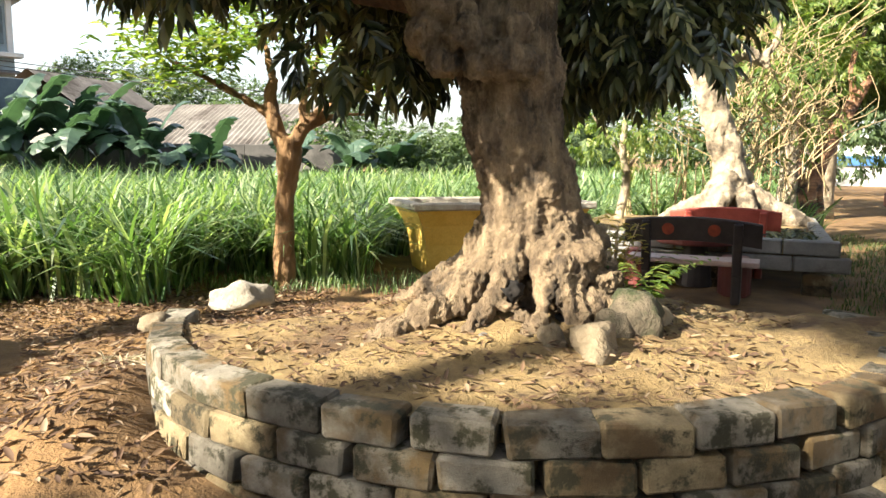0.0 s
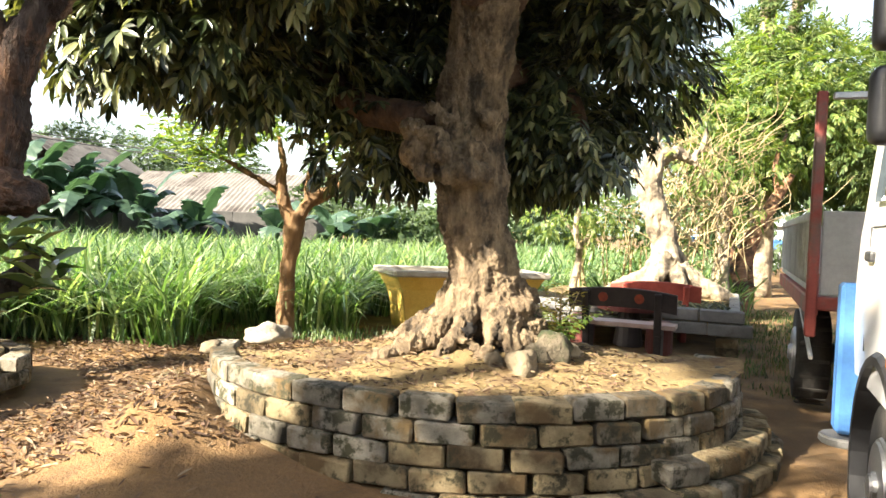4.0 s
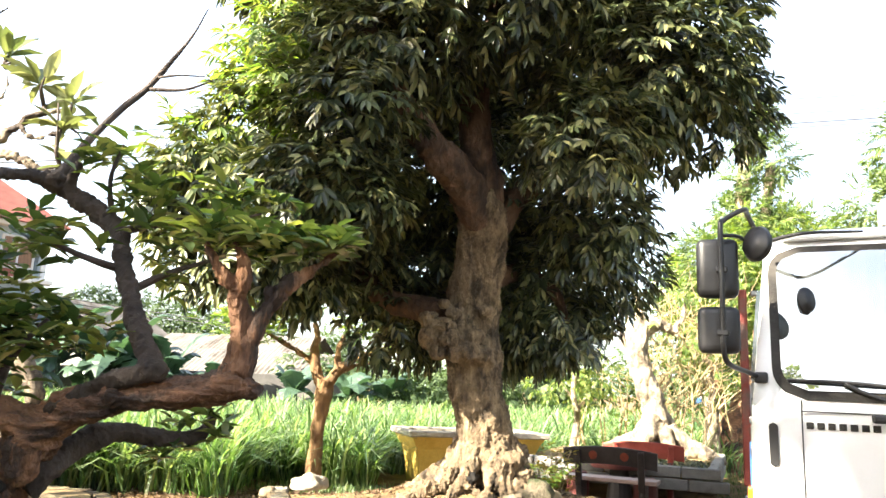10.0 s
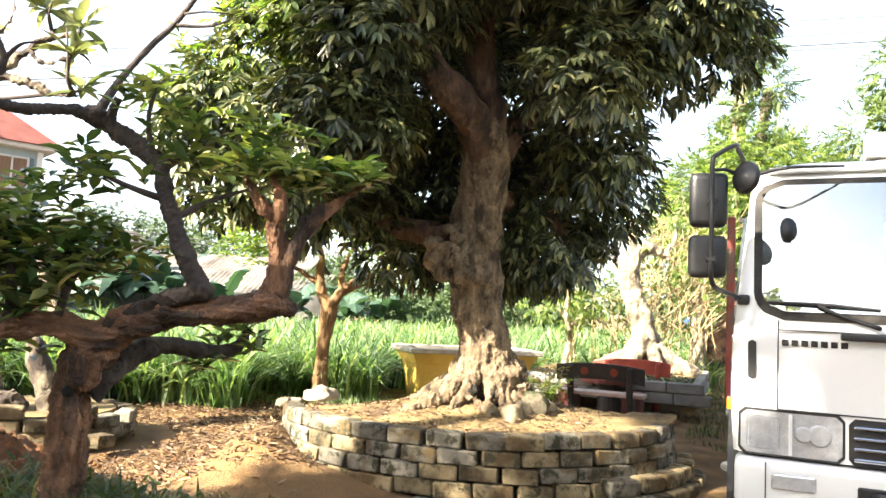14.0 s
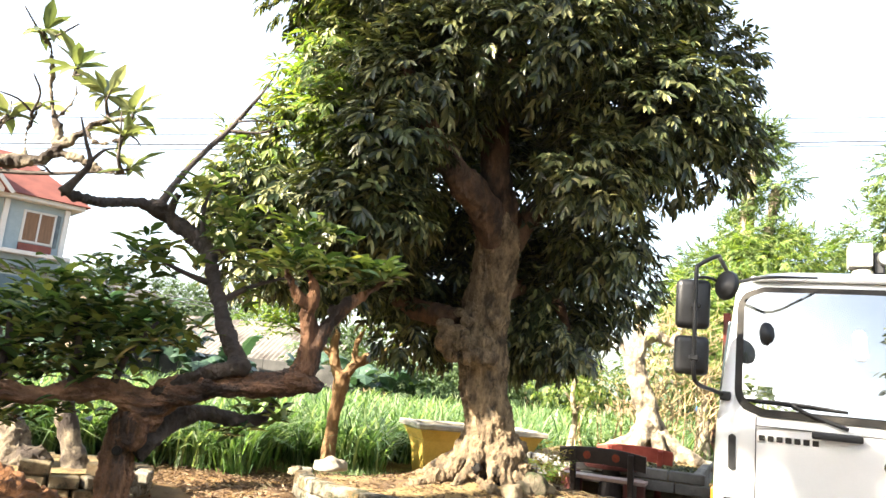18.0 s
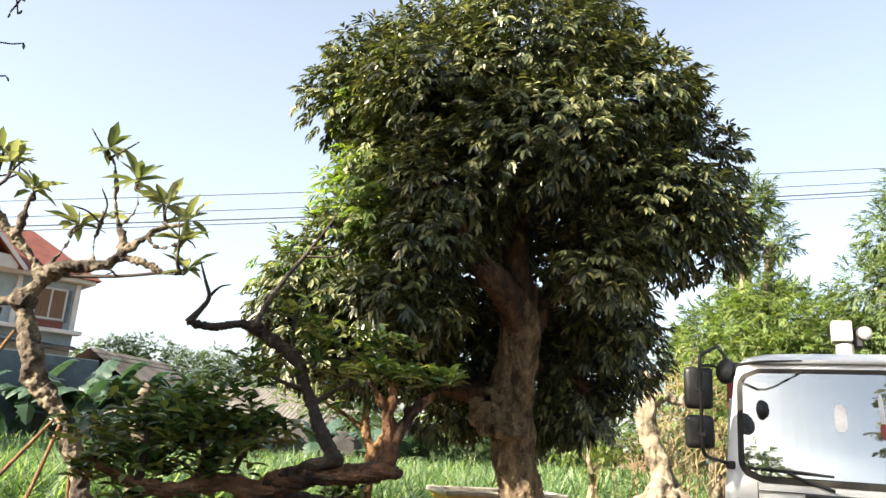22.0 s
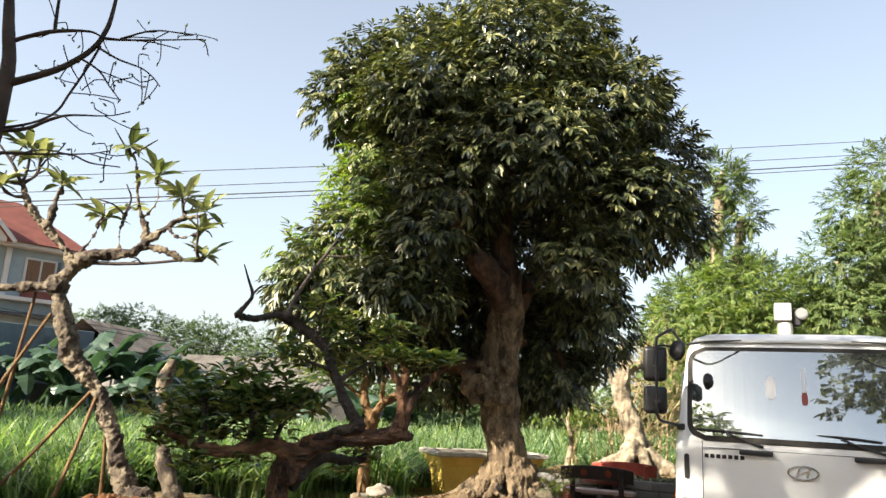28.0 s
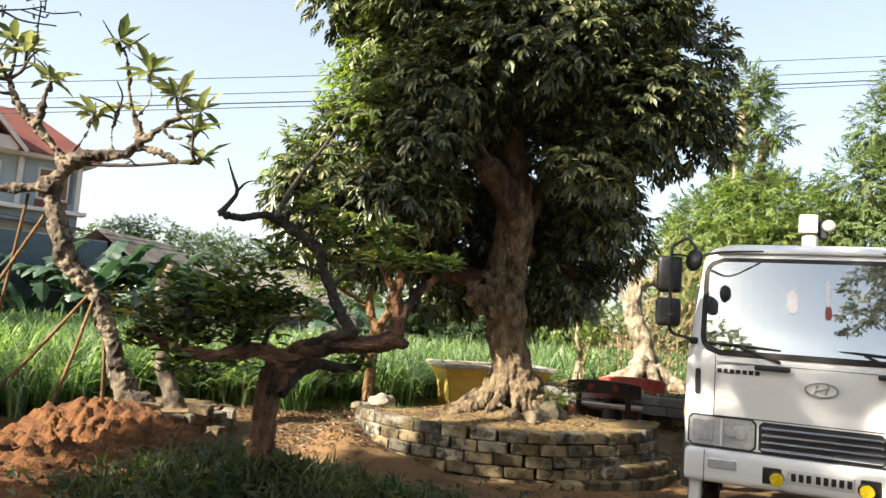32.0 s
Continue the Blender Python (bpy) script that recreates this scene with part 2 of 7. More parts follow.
RUBBER = surface("tyre_rubber", (0.016, 0.015, 0.014), (0.045, 0.04, 0.034), 6.0, 0.9, 0.4, 40.0)
CHROME = surface("chrome", (0.62, 0.63, 0.64), (0.75, 0.75, 0.76), 5.0, 0.16, 0.0, 60.0, metal=1.0)
STEEL = surface("dull_steel", (0.30, 0.30, 0.30), (0.45, 0.45, 0.44), 5.0, 0.4, 0.0, 60.0, metal=0.8)
LENS_GLASS = surface("headlight_glass", (0.48, 0.49, 0.50), (0.68, 0.69, 0.70), 16.0, 0.08, 0.0, 90.0, metal=0.25, coat=1.0)
REFLECTOR = surface("lamp_reflector", (0.50, 0.51, 0.52), (0.66, 0.67, 0.68), 20.0, 0.25, 0.0, 60.0, metal=0.25, speck=0.1)
AMBER = surface("amber_lens", (0.62, 0.14, 0.01), (0.75, 0.22, 0.02), 9.0, 0.2, 0.0, 60.0, coat=0.8)
YELLOW_LENS = surface("yellow_lamp_glass", (0.62, 0.44, 0.01), (0.85, 0.66, 0.03), 30.0, 0.15, 0.0, 60.0, coat=1.0)
SCREEN = bpy.data.materials.new("reflecting_windscreen")
SCREEN.use_nodes = True
SCREEN.node_tree.nodes["Principled BSDF"].inputs["Base Color"].default_value = (0.50, 0.54, 0.53, 1)
SCREEN.node_tree.nodes["Principled BSDF"].inputs["Metallic"].default_value = 0.9
SCREEN.node_tree.nodes["Principled BSDF"].inputs["Roughness"].default_value = 0.02
DARK_GLASS = surface("dark_glass", (0.03, 0.04, 0.045), (0.05, 0.06, 0.07), 2.0, 0.06, 0.0, 30.0, coat=1.0)
WIRE = surface("cable", (0.03, 0.03, 0.03), (0.06, 0.06, 0.06), 3.0, 0.7, 0.0)
HILL = surface("far_hill", (0.20, 0.27, 0.24), (0.26, 0.33, 0.28), 0.02, 1.0, 0.0, 0.3)

LEAF_DARK = leaf_material("glossy_dark_leaf", [(0.010, 0.018, 0.008), (0.034, 0.047, 0.020), (0.100, 0.114, 0.047), (0.26, 0.25, 0.115)], 0.34, 0.10, shine=0.55)
LEAF_LIME = leaf_material("lime_leaf", [(0.054, 0.092, 0.024), (0.088, 0.140, 0.036), (0.145, 0.190, 0.052), (0.200, 0.210, 0.068)], 0.45, 0.40)
LEAF_BONSAI = leaf_material("broad_green_leaf", [(0.030, 0.058, 0.024), (0.070, 0.108, 0.042), (0.146, 0.182, 0.070), (0.270, 0.272, 0.110)], 0.27, 0.27, shine=0.75)
LEAF_PLUM = leaf_material("long_pale_leaf", [(0.085, 0.112, 0.048), (0.17, 0.19, 0.092), (0.37, 0.37, 0.23)], 0.38, 0.28, (1.5, 1.55, 0.85))
LEAF_YELLOW = leaf_material("yellow_leaf", [(0.16, 0.17, 0.03), (0.30, 0.26, 0.04), (0.42, 0.34, 0.06)], 0.45, 0.35, (1.5, 1.4, 0.7))
LEAF_FAR = leaf_material("feathery_leaf", [(0.050, 0.085, 0.028), (0.090, 0.138, 0.040), (0.170, 0.205, 0.072)], 0.6, 0.35, (1.6, 1.7, 1.0))
LEAF_BUSH = leaf_material("hazy_bush_leaf", [(0.035, 0.063, 0.028), (0.056, 0.091, 0.035), (0.077, 0.112, 0.042)], 0.7, 0.30)
LEAF_BANANA = leaf_material("banana_leaf", [(0.026, 0.055, 0.036), (0.044, 0.082, 0.052), (0.085, 0.125, 0.085)], 0.33, 0.22, (1.5, 1.8, 1.0))
GRASS = leaf_material("tall_grass_blade", [(0.042, 0.086, 0.035), (0.098, 0.170, 0.066), (0.182, 0.262, 0.122), (0.350, 0.395, 0.245)], 0.40, 0.40, (1.6, 1.8, 0.7))
LAWN = leaf_material("short_grass_blade", [(0.020, 0.046, 0.013), (0.040, 0.072, 0.020), (0.080, 0.098, 0.030), (0.14, 0.12, 0.055)], 0.6, 0.30)
LITTER = leaf_material("dry_leaf", [(0.046, 0.024, 0.013), (0.095, 0.052, 0.027), (0.150, 0.092, 0.048), (0.270, 0.205, 0.130)], 0.8, 0.12, (1.3, 1.1, 0.8))
STRAW_DRY = leaf_material("dry_straw", [(0.16, 0.125, 0.075), (0.30, 0.25, 0.165), (0.46, 0.40, 0.29)], 0.8, 0.1)
STICKER = surface("pale_sticker", (0.66, 0.66, 0.66), (0.74, 0.74, 0.74), 6.0, 0.5, 0.0)


# ---- building helpers ----
def mesh_object(name, data, material, parent=None, label=""):
    ob = new(name, data)
    if material:
        data.materials.append(material)
    if parent:
        ob.parent = parent
    return tagged(ob, label)


def part(name, bm, material, parent=None, label="", smooth=False):
    data = bpy.data.meshes.new(name)
    bm.to_mesh(data)
    bm.free()
    if smooth:
        data.polygons.foreach_set("use_smooth", [True] * len(data.polygons))
    return mesh_object(name, data, material, parent, label)


def raw(name, verts, faces, material, parent=None, label="", smooth=False):
    data = bpy.data.meshes.new(name)
    data.from_pydata([tuple(v) for v in verts], [], faces)
    if smooth:
        data.polygons.foreach_set("use_smooth", [True] * len(data.polygons))
    return mesh_object(name, data, material, parent, label)


def thing(name, m, label, category, group="", kind=""):
    ob = new(name)
    ob.matrix_world = m
    return tagged(ob, label, category, group, kind)


def box(sx, sy, sz, m=None, bevel=0.01, segments=1, bm=None):
    """A bevelled box of that size, centred at m."""
    made = bmesh.new()
    bmesh.ops.create_cube(made, size=1.0, matrix=Matrix.Diagonal((sx, sy, sz, 1)))
    if bevel:
        bmesh.ops.bevel(made, geom=list(made.edges), offset=bevel, segments=segments, affect="EDGES", profile=0.6)
    if m is not None:
        bmesh.ops.transform(made, matrix=m, verts=list(made.verts))
    if bm is None:
        return made
    data = bpy.data.meshes.new("joined")
    made.to_mesh(data)
    made.free()
    bm.from_mesh(data)
    bpy.data.meshes.remove(data)
    return bm


def cylinder(r1, r2, depth, m=None, segments=20, bevel=0.0):
    bm = bmesh.new()
    bmesh.ops.create_cone(bm, cap_ends=True, segments=segments, radius1=r1, radius2=r2, depth=depth)
    if bevel:
        rims = [e for e in bm.edges if abs(e.verts[0].co.z - e.verts[1].co.z) < 1e-6]
        bmesh.ops.bevel(bm, geom=rims, offset=bevel, segments=2, affect="EDGES")
    if m is not None:
        bmesh.ops.transform(bm, matrix=m, verts=list(bm.verts))
    return bm


def spline(points, steps):
    """A smooth line through points, each (x, y, z, radius)."""
    p = np.array(points, float)
    p = np.vstack([2 * p[0] - p[1], p, 2 * p[-1] - p[-2]])
    out = []
    for i in range(1, len(p) - 2):
        for k in range(steps):
            u = k / steps
            a, b, c, d = p[i - 1], p[i], p[i + 1], p[i + 2]
            out.append(0.5 * (2 * b + (c - a) * u + (2 * a - 5 * b + 4 * c - d) * u * u + (3 * b - a - 3 * c + d) * u ** 3))
    out.append(p[-2])
    return np.array(out)


def tube(points, steps=5, sides=10, rough=0.08, lump=3.0, seed=0.0, flutes=0.0, tip=True):
    """Verts and faces of a limb along points (x, y, z, radius), with an uneven, lumpy skin."""
    line = spline(points, steps)
    xyz, radius = line[:, :3], np.maximum(line[:, 3], 0.003)
    verts, faces = [], []
    side = None
    for i in range(len(xyz)):
        way = Vector(xyz[min(i + 1, len(xyz) - 1)] - xyz[max(i - 1, 0)]).normalized()
        if side is None:
            side = way.orthogonal().normalized()
        side = (side - way * side.dot(way)).normalized()
        other = way.cross(side)
        for k in range(sides):
            a = 2 * math.pi * k / sides
            out = side * math.cos(a) + other * math.sin(a)
            p = Vector(xyz[i]) + out * float(radius[i])
            swell = rough * (noise.noise(p * lump + Vector((seed, seed, 0))) + 0.5 * noise.noise(p * lump * 3.1 + Vector((0, seed, 3))))
            if flutes:
                swell += flutes * math.sin(3 * a + 5 * noise.noise(p * 0.8)) * 0.5
            verts.append(Vector(xyz[i]) + out * float(radius[i]) * (1 + swell))
    n = len(xyz)
    for i in range(n - 1):
        for k in range(sides):
            a, b = i * sides + k, i * sides + (k + 1) % sides
            faces.append((a, b, b + sides, a + sides))
    faces.append(tuple(range(sides))[::-1])
    faces.append(tuple(range((n - 1) * sides, n * sides)))
    return verts, faces


def limb(name, points, material, parent, label="", **how):
    v, f = tube(points, **how)
    return raw(name, v, f, material, parent, label, smooth=True)


def joined(pieces):
    verts, faces = [], []
    for v, f in pieces:
        n = len(verts)
        verts += list(v)
        faces += [tuple(i + n for i in face) for face in f]
    return verts, faces


def organic(name, pieces, material, parent, voxel=0.022, depth=0.02, size=7.0, label="", upright=0.45, soften=2, along=1.0, rasp=0.30):
    """Limbs, roots and burls grown into one skin, with furrows and knots worked into it."""
    shape = raw("growth", *joined(pieces), None)
    weld = shape.modifiers.new("skin", "REMESH")
    weld.mode, weld.voxel_size = "VOXEL", voxel
    soft = shape.modifiers.new("soft", "SMOOTH")
    soft.iterations, soft.factor = soften, 0.5
    deps = bpy.context.evaluated_depsgraph_get()
    data = bpy.data.meshes.new_from_object(shape.evaluated_get(deps))
    old = shape.data
    bpy.data.objects.remove(shape)
    bpy.data.meshes.remove(old)
    n = len(data.vertices)
    co, no = np.empty(n * 3), np.empty(n * 3)
    data.vertices.foreach_get("co", co)
    data.vertices.foreach_get("normal", no)
    co, no = co.reshape(-1, 3), no.reshape(-1, 3)
    push = np.empty(n)
    for i, (x, y, z) in enumerate(co):
        p = Vector((x * size * along, y * size, z * size * upright))
        furrow = 0.6 - abs(noise.noise(p)) * 2.0 - 0.9 * abs(noise.noise(p * 2.3 + Vector((3, 1, 7))))
        knot = noise.noise(Vector((x, y, z)) * size * 0.45 + Vector((5, 0, 0)))
        grit = noise.noise(Vector((x, y, z)) * size * 3.3)
        push[i] = 0.75 * furrow + 0.9 * knot + rasp * grit
    co += no * (push * depth)[:, None]
    data.vertices.foreach_set("co", co.ravel())
    data.update()
    data.name = name
    data.polygons.foreach_set("use_smooth", [True] * len(data.polygons))
    return mesh_object(name, data, material, parent, label)


def ball(x, y, z, rx, ry, rz, seed=0.0):
    """Verts and faces of a lumpy knob."""
    bm = bmesh.new()
    bmesh.ops.create_icosphere(bm, subdivisions=2, radius=1.0)
    verts = []
    for q in bm.verts:
        c = q.co * (1 + 0.25 * noise.noise(q.co * 1.6 + Vector((seed, x, z))))
        verts.append(Vector((x + c.x * rx, y + c.y * ry, z + c.z * rz)))
    faces = [tuple(v.index for v in f.verts) for f in bm.faces]
    bm.free()
    return verts, faces


def unit(a):
    return a / np.maximum(np.linalg.norm(a, axis=-1, keepdims=True), 1e-9)


def leaves(name, base, way, up, length, width, material, parent=None, label="", fold=0.25, curl=0.12):
    """One mesh of many leaves: each a folded blade of eight corners' outline with a midrib, from base along way."""
    base, way, up = np.asarray(base, float), unit(np.asarray(way, float)), np.asarray(up, float)
    side = unit(np.cross(way, up))
    face_up = np.cross(side, way)
    n = len(base)
    length, width = (np.broadcast_to(np.asarray(a, float).reshape(-1, 1), (n, 1)) for a in (length, width))
    def at(along, across, lift):
        return base + way * length * along + side * width * across + face_up * (width * fold * abs(across) * 2 - length * curl * along * along + lift)
    v = np.stack([at(0, 0, 0), at(0.28, 0.40, 0), at(0.62, 0.44, 0), at(1, 0, 0), at(0.62, -0.44, 0), at(0.28, -0.40, 0), at(0.5, 0, 0)], 1).reshape(-1, 3)
    i = np.arange(n)[:, None] * 7
    f = np.concatenate([i + np.array([[0, 6, 2, 1]]), i + np.array([[0, 5, 4, 6]])], 0)
    t = np.concatenate([i + np.array([[6, 3, 2]]), i + np.array([[6, 4, 3]])], 0)
    data = bpy.data.meshes.new(name)
    data.vertices.add(len(v))
    data.vertices.foreach_set("co", v.ravel())
    loops = np.concatenate([f.ravel(), t.ravel()])
    data.loops.add(len(loops))
    data.loops.foreach_set("vertex_index", loops.astype(np.int32))
    starts = np.concatenate([np.arange(len(f)) * 4, len(f) * 4 + np.arange(len(t)) * 3])
    data.polygons.add(len(starts))
    data.polygons.foreach_set("loop_start", starts.astype(np.int32))
    data.update(calc_edges=True)
    data.validate()
    return mesh_object(name, data, material, parent, label)


def blades(name, base, way, lean, height, width, material, parent=None, label="", droop=0.55):
    """One mesh of grass blades: three bending lengths each, that end in a point."""
    base, way = np.asarray(base, float), unit(np.asarray(way, float))
    n = len(base)
    side = np.stack([-way[:, 1], way[:, 0], np.zeros(n)], 1)
    height, width, lean = (np.broadcast_to(np.asarray(a, float).reshape(-1, 1), (n, 1)) for a in (height, width, lean))
    z = np.array([[0, 0, 1.0]])
    def at(u, w):
        return base + z * height * (u - droop * lean * u ** 3) + way * height * lean * u ** 2 + side * width * w
    v = np.stack([at(0, -0.4), at(0, 0.4), at(0.4, -0.5), at(0.4, 0.5), at(0.75, -0.35), at(0.75, 0.35), at(1, 0)], 1).reshape(-1, 3)
    i = np.arange(n)[:, None] * 7
    f = np.concatenate([i + np.array([[0, 1, 3, 2]]), i + np.array([[2, 3, 5, 4]])], 0)
    t = i + np.array([[4, 5, 6]])
    data = bpy.data.meshes.new(name)
    data.vertices.add(len(v))
    data.vertices.foreach_set("co", v.ravel())
    loops = np.concatenate([f.ravel(), t.ravel()])
    data.loops.add(len(loops))
    data.loops.foreach_set("vertex_index", loops.astype(np.int32))
    starts = np.concatenate([np.arange(len(f)) * 4, len(f) * 4 + np.arange(len(t)) * 3])
    data.polygons.add(len(starts))
    data.polygons.foreach_set("loop_start", starts.astype(np.int32))
    data.update(calc_edges=True)
    return mesh_object(name, data, material, parent, label)


def shell(lobes, per_area, rng, inner=0.25, thin=0.82):
    """Points and outward ways over the outside of a crown made of lobes (x, y, z, radius across, radius up)."""
    lobes = np.array(lobes, float)
    pts, outs = [], []
    for x, y, z, r, h in lobes:
        n = int(per_area * 4 * math.pi * r * (r + h) / 2)
        u = unit(rng.normal(size=(n, 3)))
        depth = np.where(rng.random(n) < inner, rng.uniform(0.4, 0.85, n), rng.uniform(0.85, 1.06, n))[:, None]
        pts.append(np.array([x, y, z]) + u * np.array([r, r, h]) * depth)
        outs.append(u)
    pts, outs = np.vstack(pts), np.vstack(outs)
    deep = np.zeros(len(pts), bool)
    for x, y, z, r, h in lobes:
        q = (pts - np.array([x, y, z])) / np.array([r, r, h])
        deep |= (q ** 2).sum(1) < (thin * 0.62) ** 2
    keep = ~deep | (rng.random(len(pts)) < 0.12)
    return pts[keep], outs[keep]


def pinnate(pts, outs, rng, pairs=5, rachis=0.16, leaf=0.13, width=0.036, droop=0.45, spread=0.75):
    """Leaf arrays for sprays of paired leaflets that grow outwards from pts and hang a little."""
    n = len(pts)
    axis = unit(outs + rng.normal(scale=0.45, size=(n, 3)) + np.array([0, 0, -droop]))
    up = unit(np.array([0, 0, 1.0]) + 0.8 * outs + rng.normal(scale=0.2, size=(n, 3)))
    side = unit(np.cross(axis, up))
    b, w, u, s = [], [], [], []
    size = rng.uniform(0.75, 1.2, n)
    for k in range(pairs):
        for sign in (-1, 1):
            a = (k + 0.3) / pairs
            b.append(pts + axis * (rachis * size * a)[:, None])
            w.append(axis * (0.45 + 0.5 * a) + side * sign * spread * (1 - 0.35 * a) + np.array([0, 0, -droop * 0.8]) + rng.normal(scale=0.18, size=(n, 3)))
            u.append(up + rng.normal(scale=0.25, size=(n, 3)))
            s.append(size * rng.uniform(0.8, 1.15, n))
    b.append(pts + axis * (rachis * size)[:, None])
    w.append(axis + np.array([0, 0, -droop]))
    u.append(up)
    s.append(size)
    s = np.concatenate(s)
    return np.vstack(b), np.vstack(w), np.vstack(u), s * leaf, s * width


def smooth_step(a, b, x):
    u = np.clip((x - a) / (b - a), 0, 1)
    return u * u * (3 - 2 * u)


# ---- the ground ----
BED = (0.39, 3.85, 1.87, 1.65)  # the round raised bed: centre, half length, half depth
BED_TOP = 0.60


def ground_z(x, y):
    x, y = np.asarray(x, float), np.asarray(y, float)
    rise = smooth_step(2.4, -0.8, y) * (0.34 - 0.22 * smooth_step(0.3, 2.2, x))
    knoll = 0.16 * np.exp(-((x + 2.0) ** 2 + (y - 0.1) ** 2) / 1.1)
    heap = 0.50 * np.exp(-(((x + 3.85) / 0.9) ** 2 + ((y - 2.0) / 0.8) ** 2) ** 1.2)
    heap = heap + 0.24 * np.exp(-(((x + 2.8) / 0.8) ** 2 + ((y - 1.2) / 0.8) ** 2))
    heap = heap + 0.40 * np.exp(-(((x + 1.55) / 0.42) ** 2 + ((y - 3.25) / 0.75) ** 2)) + 0.16 * np.exp(-(((x + 1.1) / 0.7) ** 2 + ((y - 2.5) / 0.45) ** 2))
    far = 0.05 * np.sin(x * 0.7 + 1.3) * np.sin(y * 0.5) * smooth_step(30, 6, np.hypot(x, y))
    fine = 0.025 * np.sin(x * 3.1 + np.sin(y * 2.3) * 1.4) * np.sin(y * 2.7 + 0.6) * smooth_step(14, 5, np.hypot(x, y))
    return 0.04 + rise + knoll + heap + far + fine


xs = np.concatenate([-np.geomspace(600, 11, 14), np.arange(-10.5, 8.01, 0.12), np.geomspace(8.6, 600, 16)])
ys = np.concatenate([-np.geomspace(600, 9, 14), np.arange(-8.5, 12.01, 0.12), np.geomspace(12.6, 800, 18)])
gx, gy = np.meshgrid(xs, ys)
gz = ground_z(gx, gy)
near = np.exp(-((gx + 3.6) / 1.8) ** 2 - ((gy - 1.5) / 1.5) ** 2)
gz = gz + near * np.random.RandomState(3).normal(scale=0.012, size=gz.shape)
nx, ny = len(xs), len(ys)
quads = [(j * nx + i, j * nx + i + 1, (j + 1) * nx + i + 1, (j + 1) * nx + i) for j in range(ny - 1) for i in range(nx - 1)]
tagged(raw("ground", np.stack([gx.ravel(), gy.ravel(), gz.ravel()], 1), quads, SOIL, smooth=True), "bare reddish soil with slopes and a low heap", "ground", kind="structure")


def gz_at(x, y):
    return float(ground_z(x, y))


# dry roots and straw heaped at the end of the bed
rng = np.random.RandomState(73)
n = 620
a, r = rng.uniform(0, 6.28, n), np.sqrt(rng.random(n))
sx, sy = -1.80 + 0.26 * r * np.cos(a), 3.85 + 0.52 * r * np.sin(a)
sz = np.array([gz_at(p, q) for p, q in zip(sx, sy)]) + 0.02 + 0.13 * (1 - r ** 2) * rng.random(n)
turn = rng.uniform(0, 6.28, n)
tagged(leaves("dry_straw", np.stack([sx, sy, sz], 1), np.stack([np.cos(turn), np.sin(turn), rng.normal(0.0, 0.22, n)], 1), np.stack([rng.normal(0, 0.3, n), rng.normal(0, 0.3, n), np.ones(n)], 1), rng.uniform(0.07, 0.17, n), rng.uniform(0.007, 0.016, n), STRAW_DRY), "pale dry roots and straw heaped against the block wall", "straw", kind="stuff")

# the fresh heap of earth
heap_v, heap_f = [], []
for i in range(52):
    for k in range(144):
        q, a = i / 51, 2 * math.pi * k / 144
        x, y = -3.70 + 2.05 * q * math.cos(a), 1.00 + 2.05 * q * math.sin(a)
        lump = 0.07 * noise.noise(Vector((x, y, 0)) * 4) + 0.16 * abs(noise.noise(Vector((x, y, 5)) * 8)) + 0.065 * noise.noise(Vector((x, y, 9)) * 22)
        heap_v.append((x, y, gz_at(x, y) + (lump + 0.11) * (1 - q ** 3) - 0.05 * q ** 4))
heap_f = [(i * 144 + k, i * 144 + (k + 1) % 144, (i + 1) * 144 + (k + 1) % 144, (i + 1) * 144 + k) for i in range(51) for k in range(144)]
tagged(raw("earth_heap", heap_v, heap_f, RED_EARTH, smooth=True), "heap of freshly dug red earth", "soil heap", kind="structure")
rng = np.random.RandomState(11)
heap_bits = bmesh.new()
for k in range(1300):
    x, y = rng.normal(-3.65, 0.8), rng.normal(1.1, 0.8)
    r = rng.uniform(0.004, 0.018) * (1.5 if rng.random_sample() < 0.08 else 1)
    m = Matrix.Translation((x, y, gz_at(x, y) + 0.10 + r * 0.1)) @ Euler(rng.uniform(0, 6, 3)).to_matrix().to_4x4() @ Matrix.Diagonal((r * 1.3, r, r * 0.7, 1))
    bmesh.ops.create_icosphere(heap_bits, subdivisions=1, radius=1.0, matrix=m)
tagged(part("earth_clods", heap_bits, RED_EARTH), "loose clods of fresh red earth", "soil", kind="stuff")


# ---- the raised bed of concrete blocks ----
bed = thing("raised_bed", pose(0, 0, 0), "round raised tree bed of mossy grey concrete blocks", "planter")
L_BLOCK, H_BLOCK, D_BLOCK = 0.302, 0.117, 0.16


def block_mesh(length, ochre, hollow=False):
    bm = box(length, D_BLOCK, H_BLOCK, None, 0.012, 1)
    for v in bm.verts:
        v.co += Vector((noise.noise(v.co * 9 + Vector((length * 50, 0, 0))), noise.noise(v.co * 9 + Vector((7, 0, length * 30))), noise.noise(v.co * 11))) * 0.013
    if hollow:
        for k in (-0.06, 0.06):
            box(0.055, 0.012, 0.05, pose(k, -D_BLOCK / 2 - 0.001, 0), 0.004, 1, bm)
    data = bpy.data.meshes.new("block")
    bm.to_mesh(data)
    bm.free()
    data.materials.append(OCHRE_BLOCK if ochre else BLOCK)
    return data


block_kinds = [block_mesh(L_BLOCK - 0.012 + d, o) for d in (-0.02, 0, 0.014) for o in (False, True)]


def bed_point(a, grow):
    cx, cy, rx, ry = BED
    return cx + (rx + grow) * math.cos(a), cy + (ry + grow) * math.sin(a)


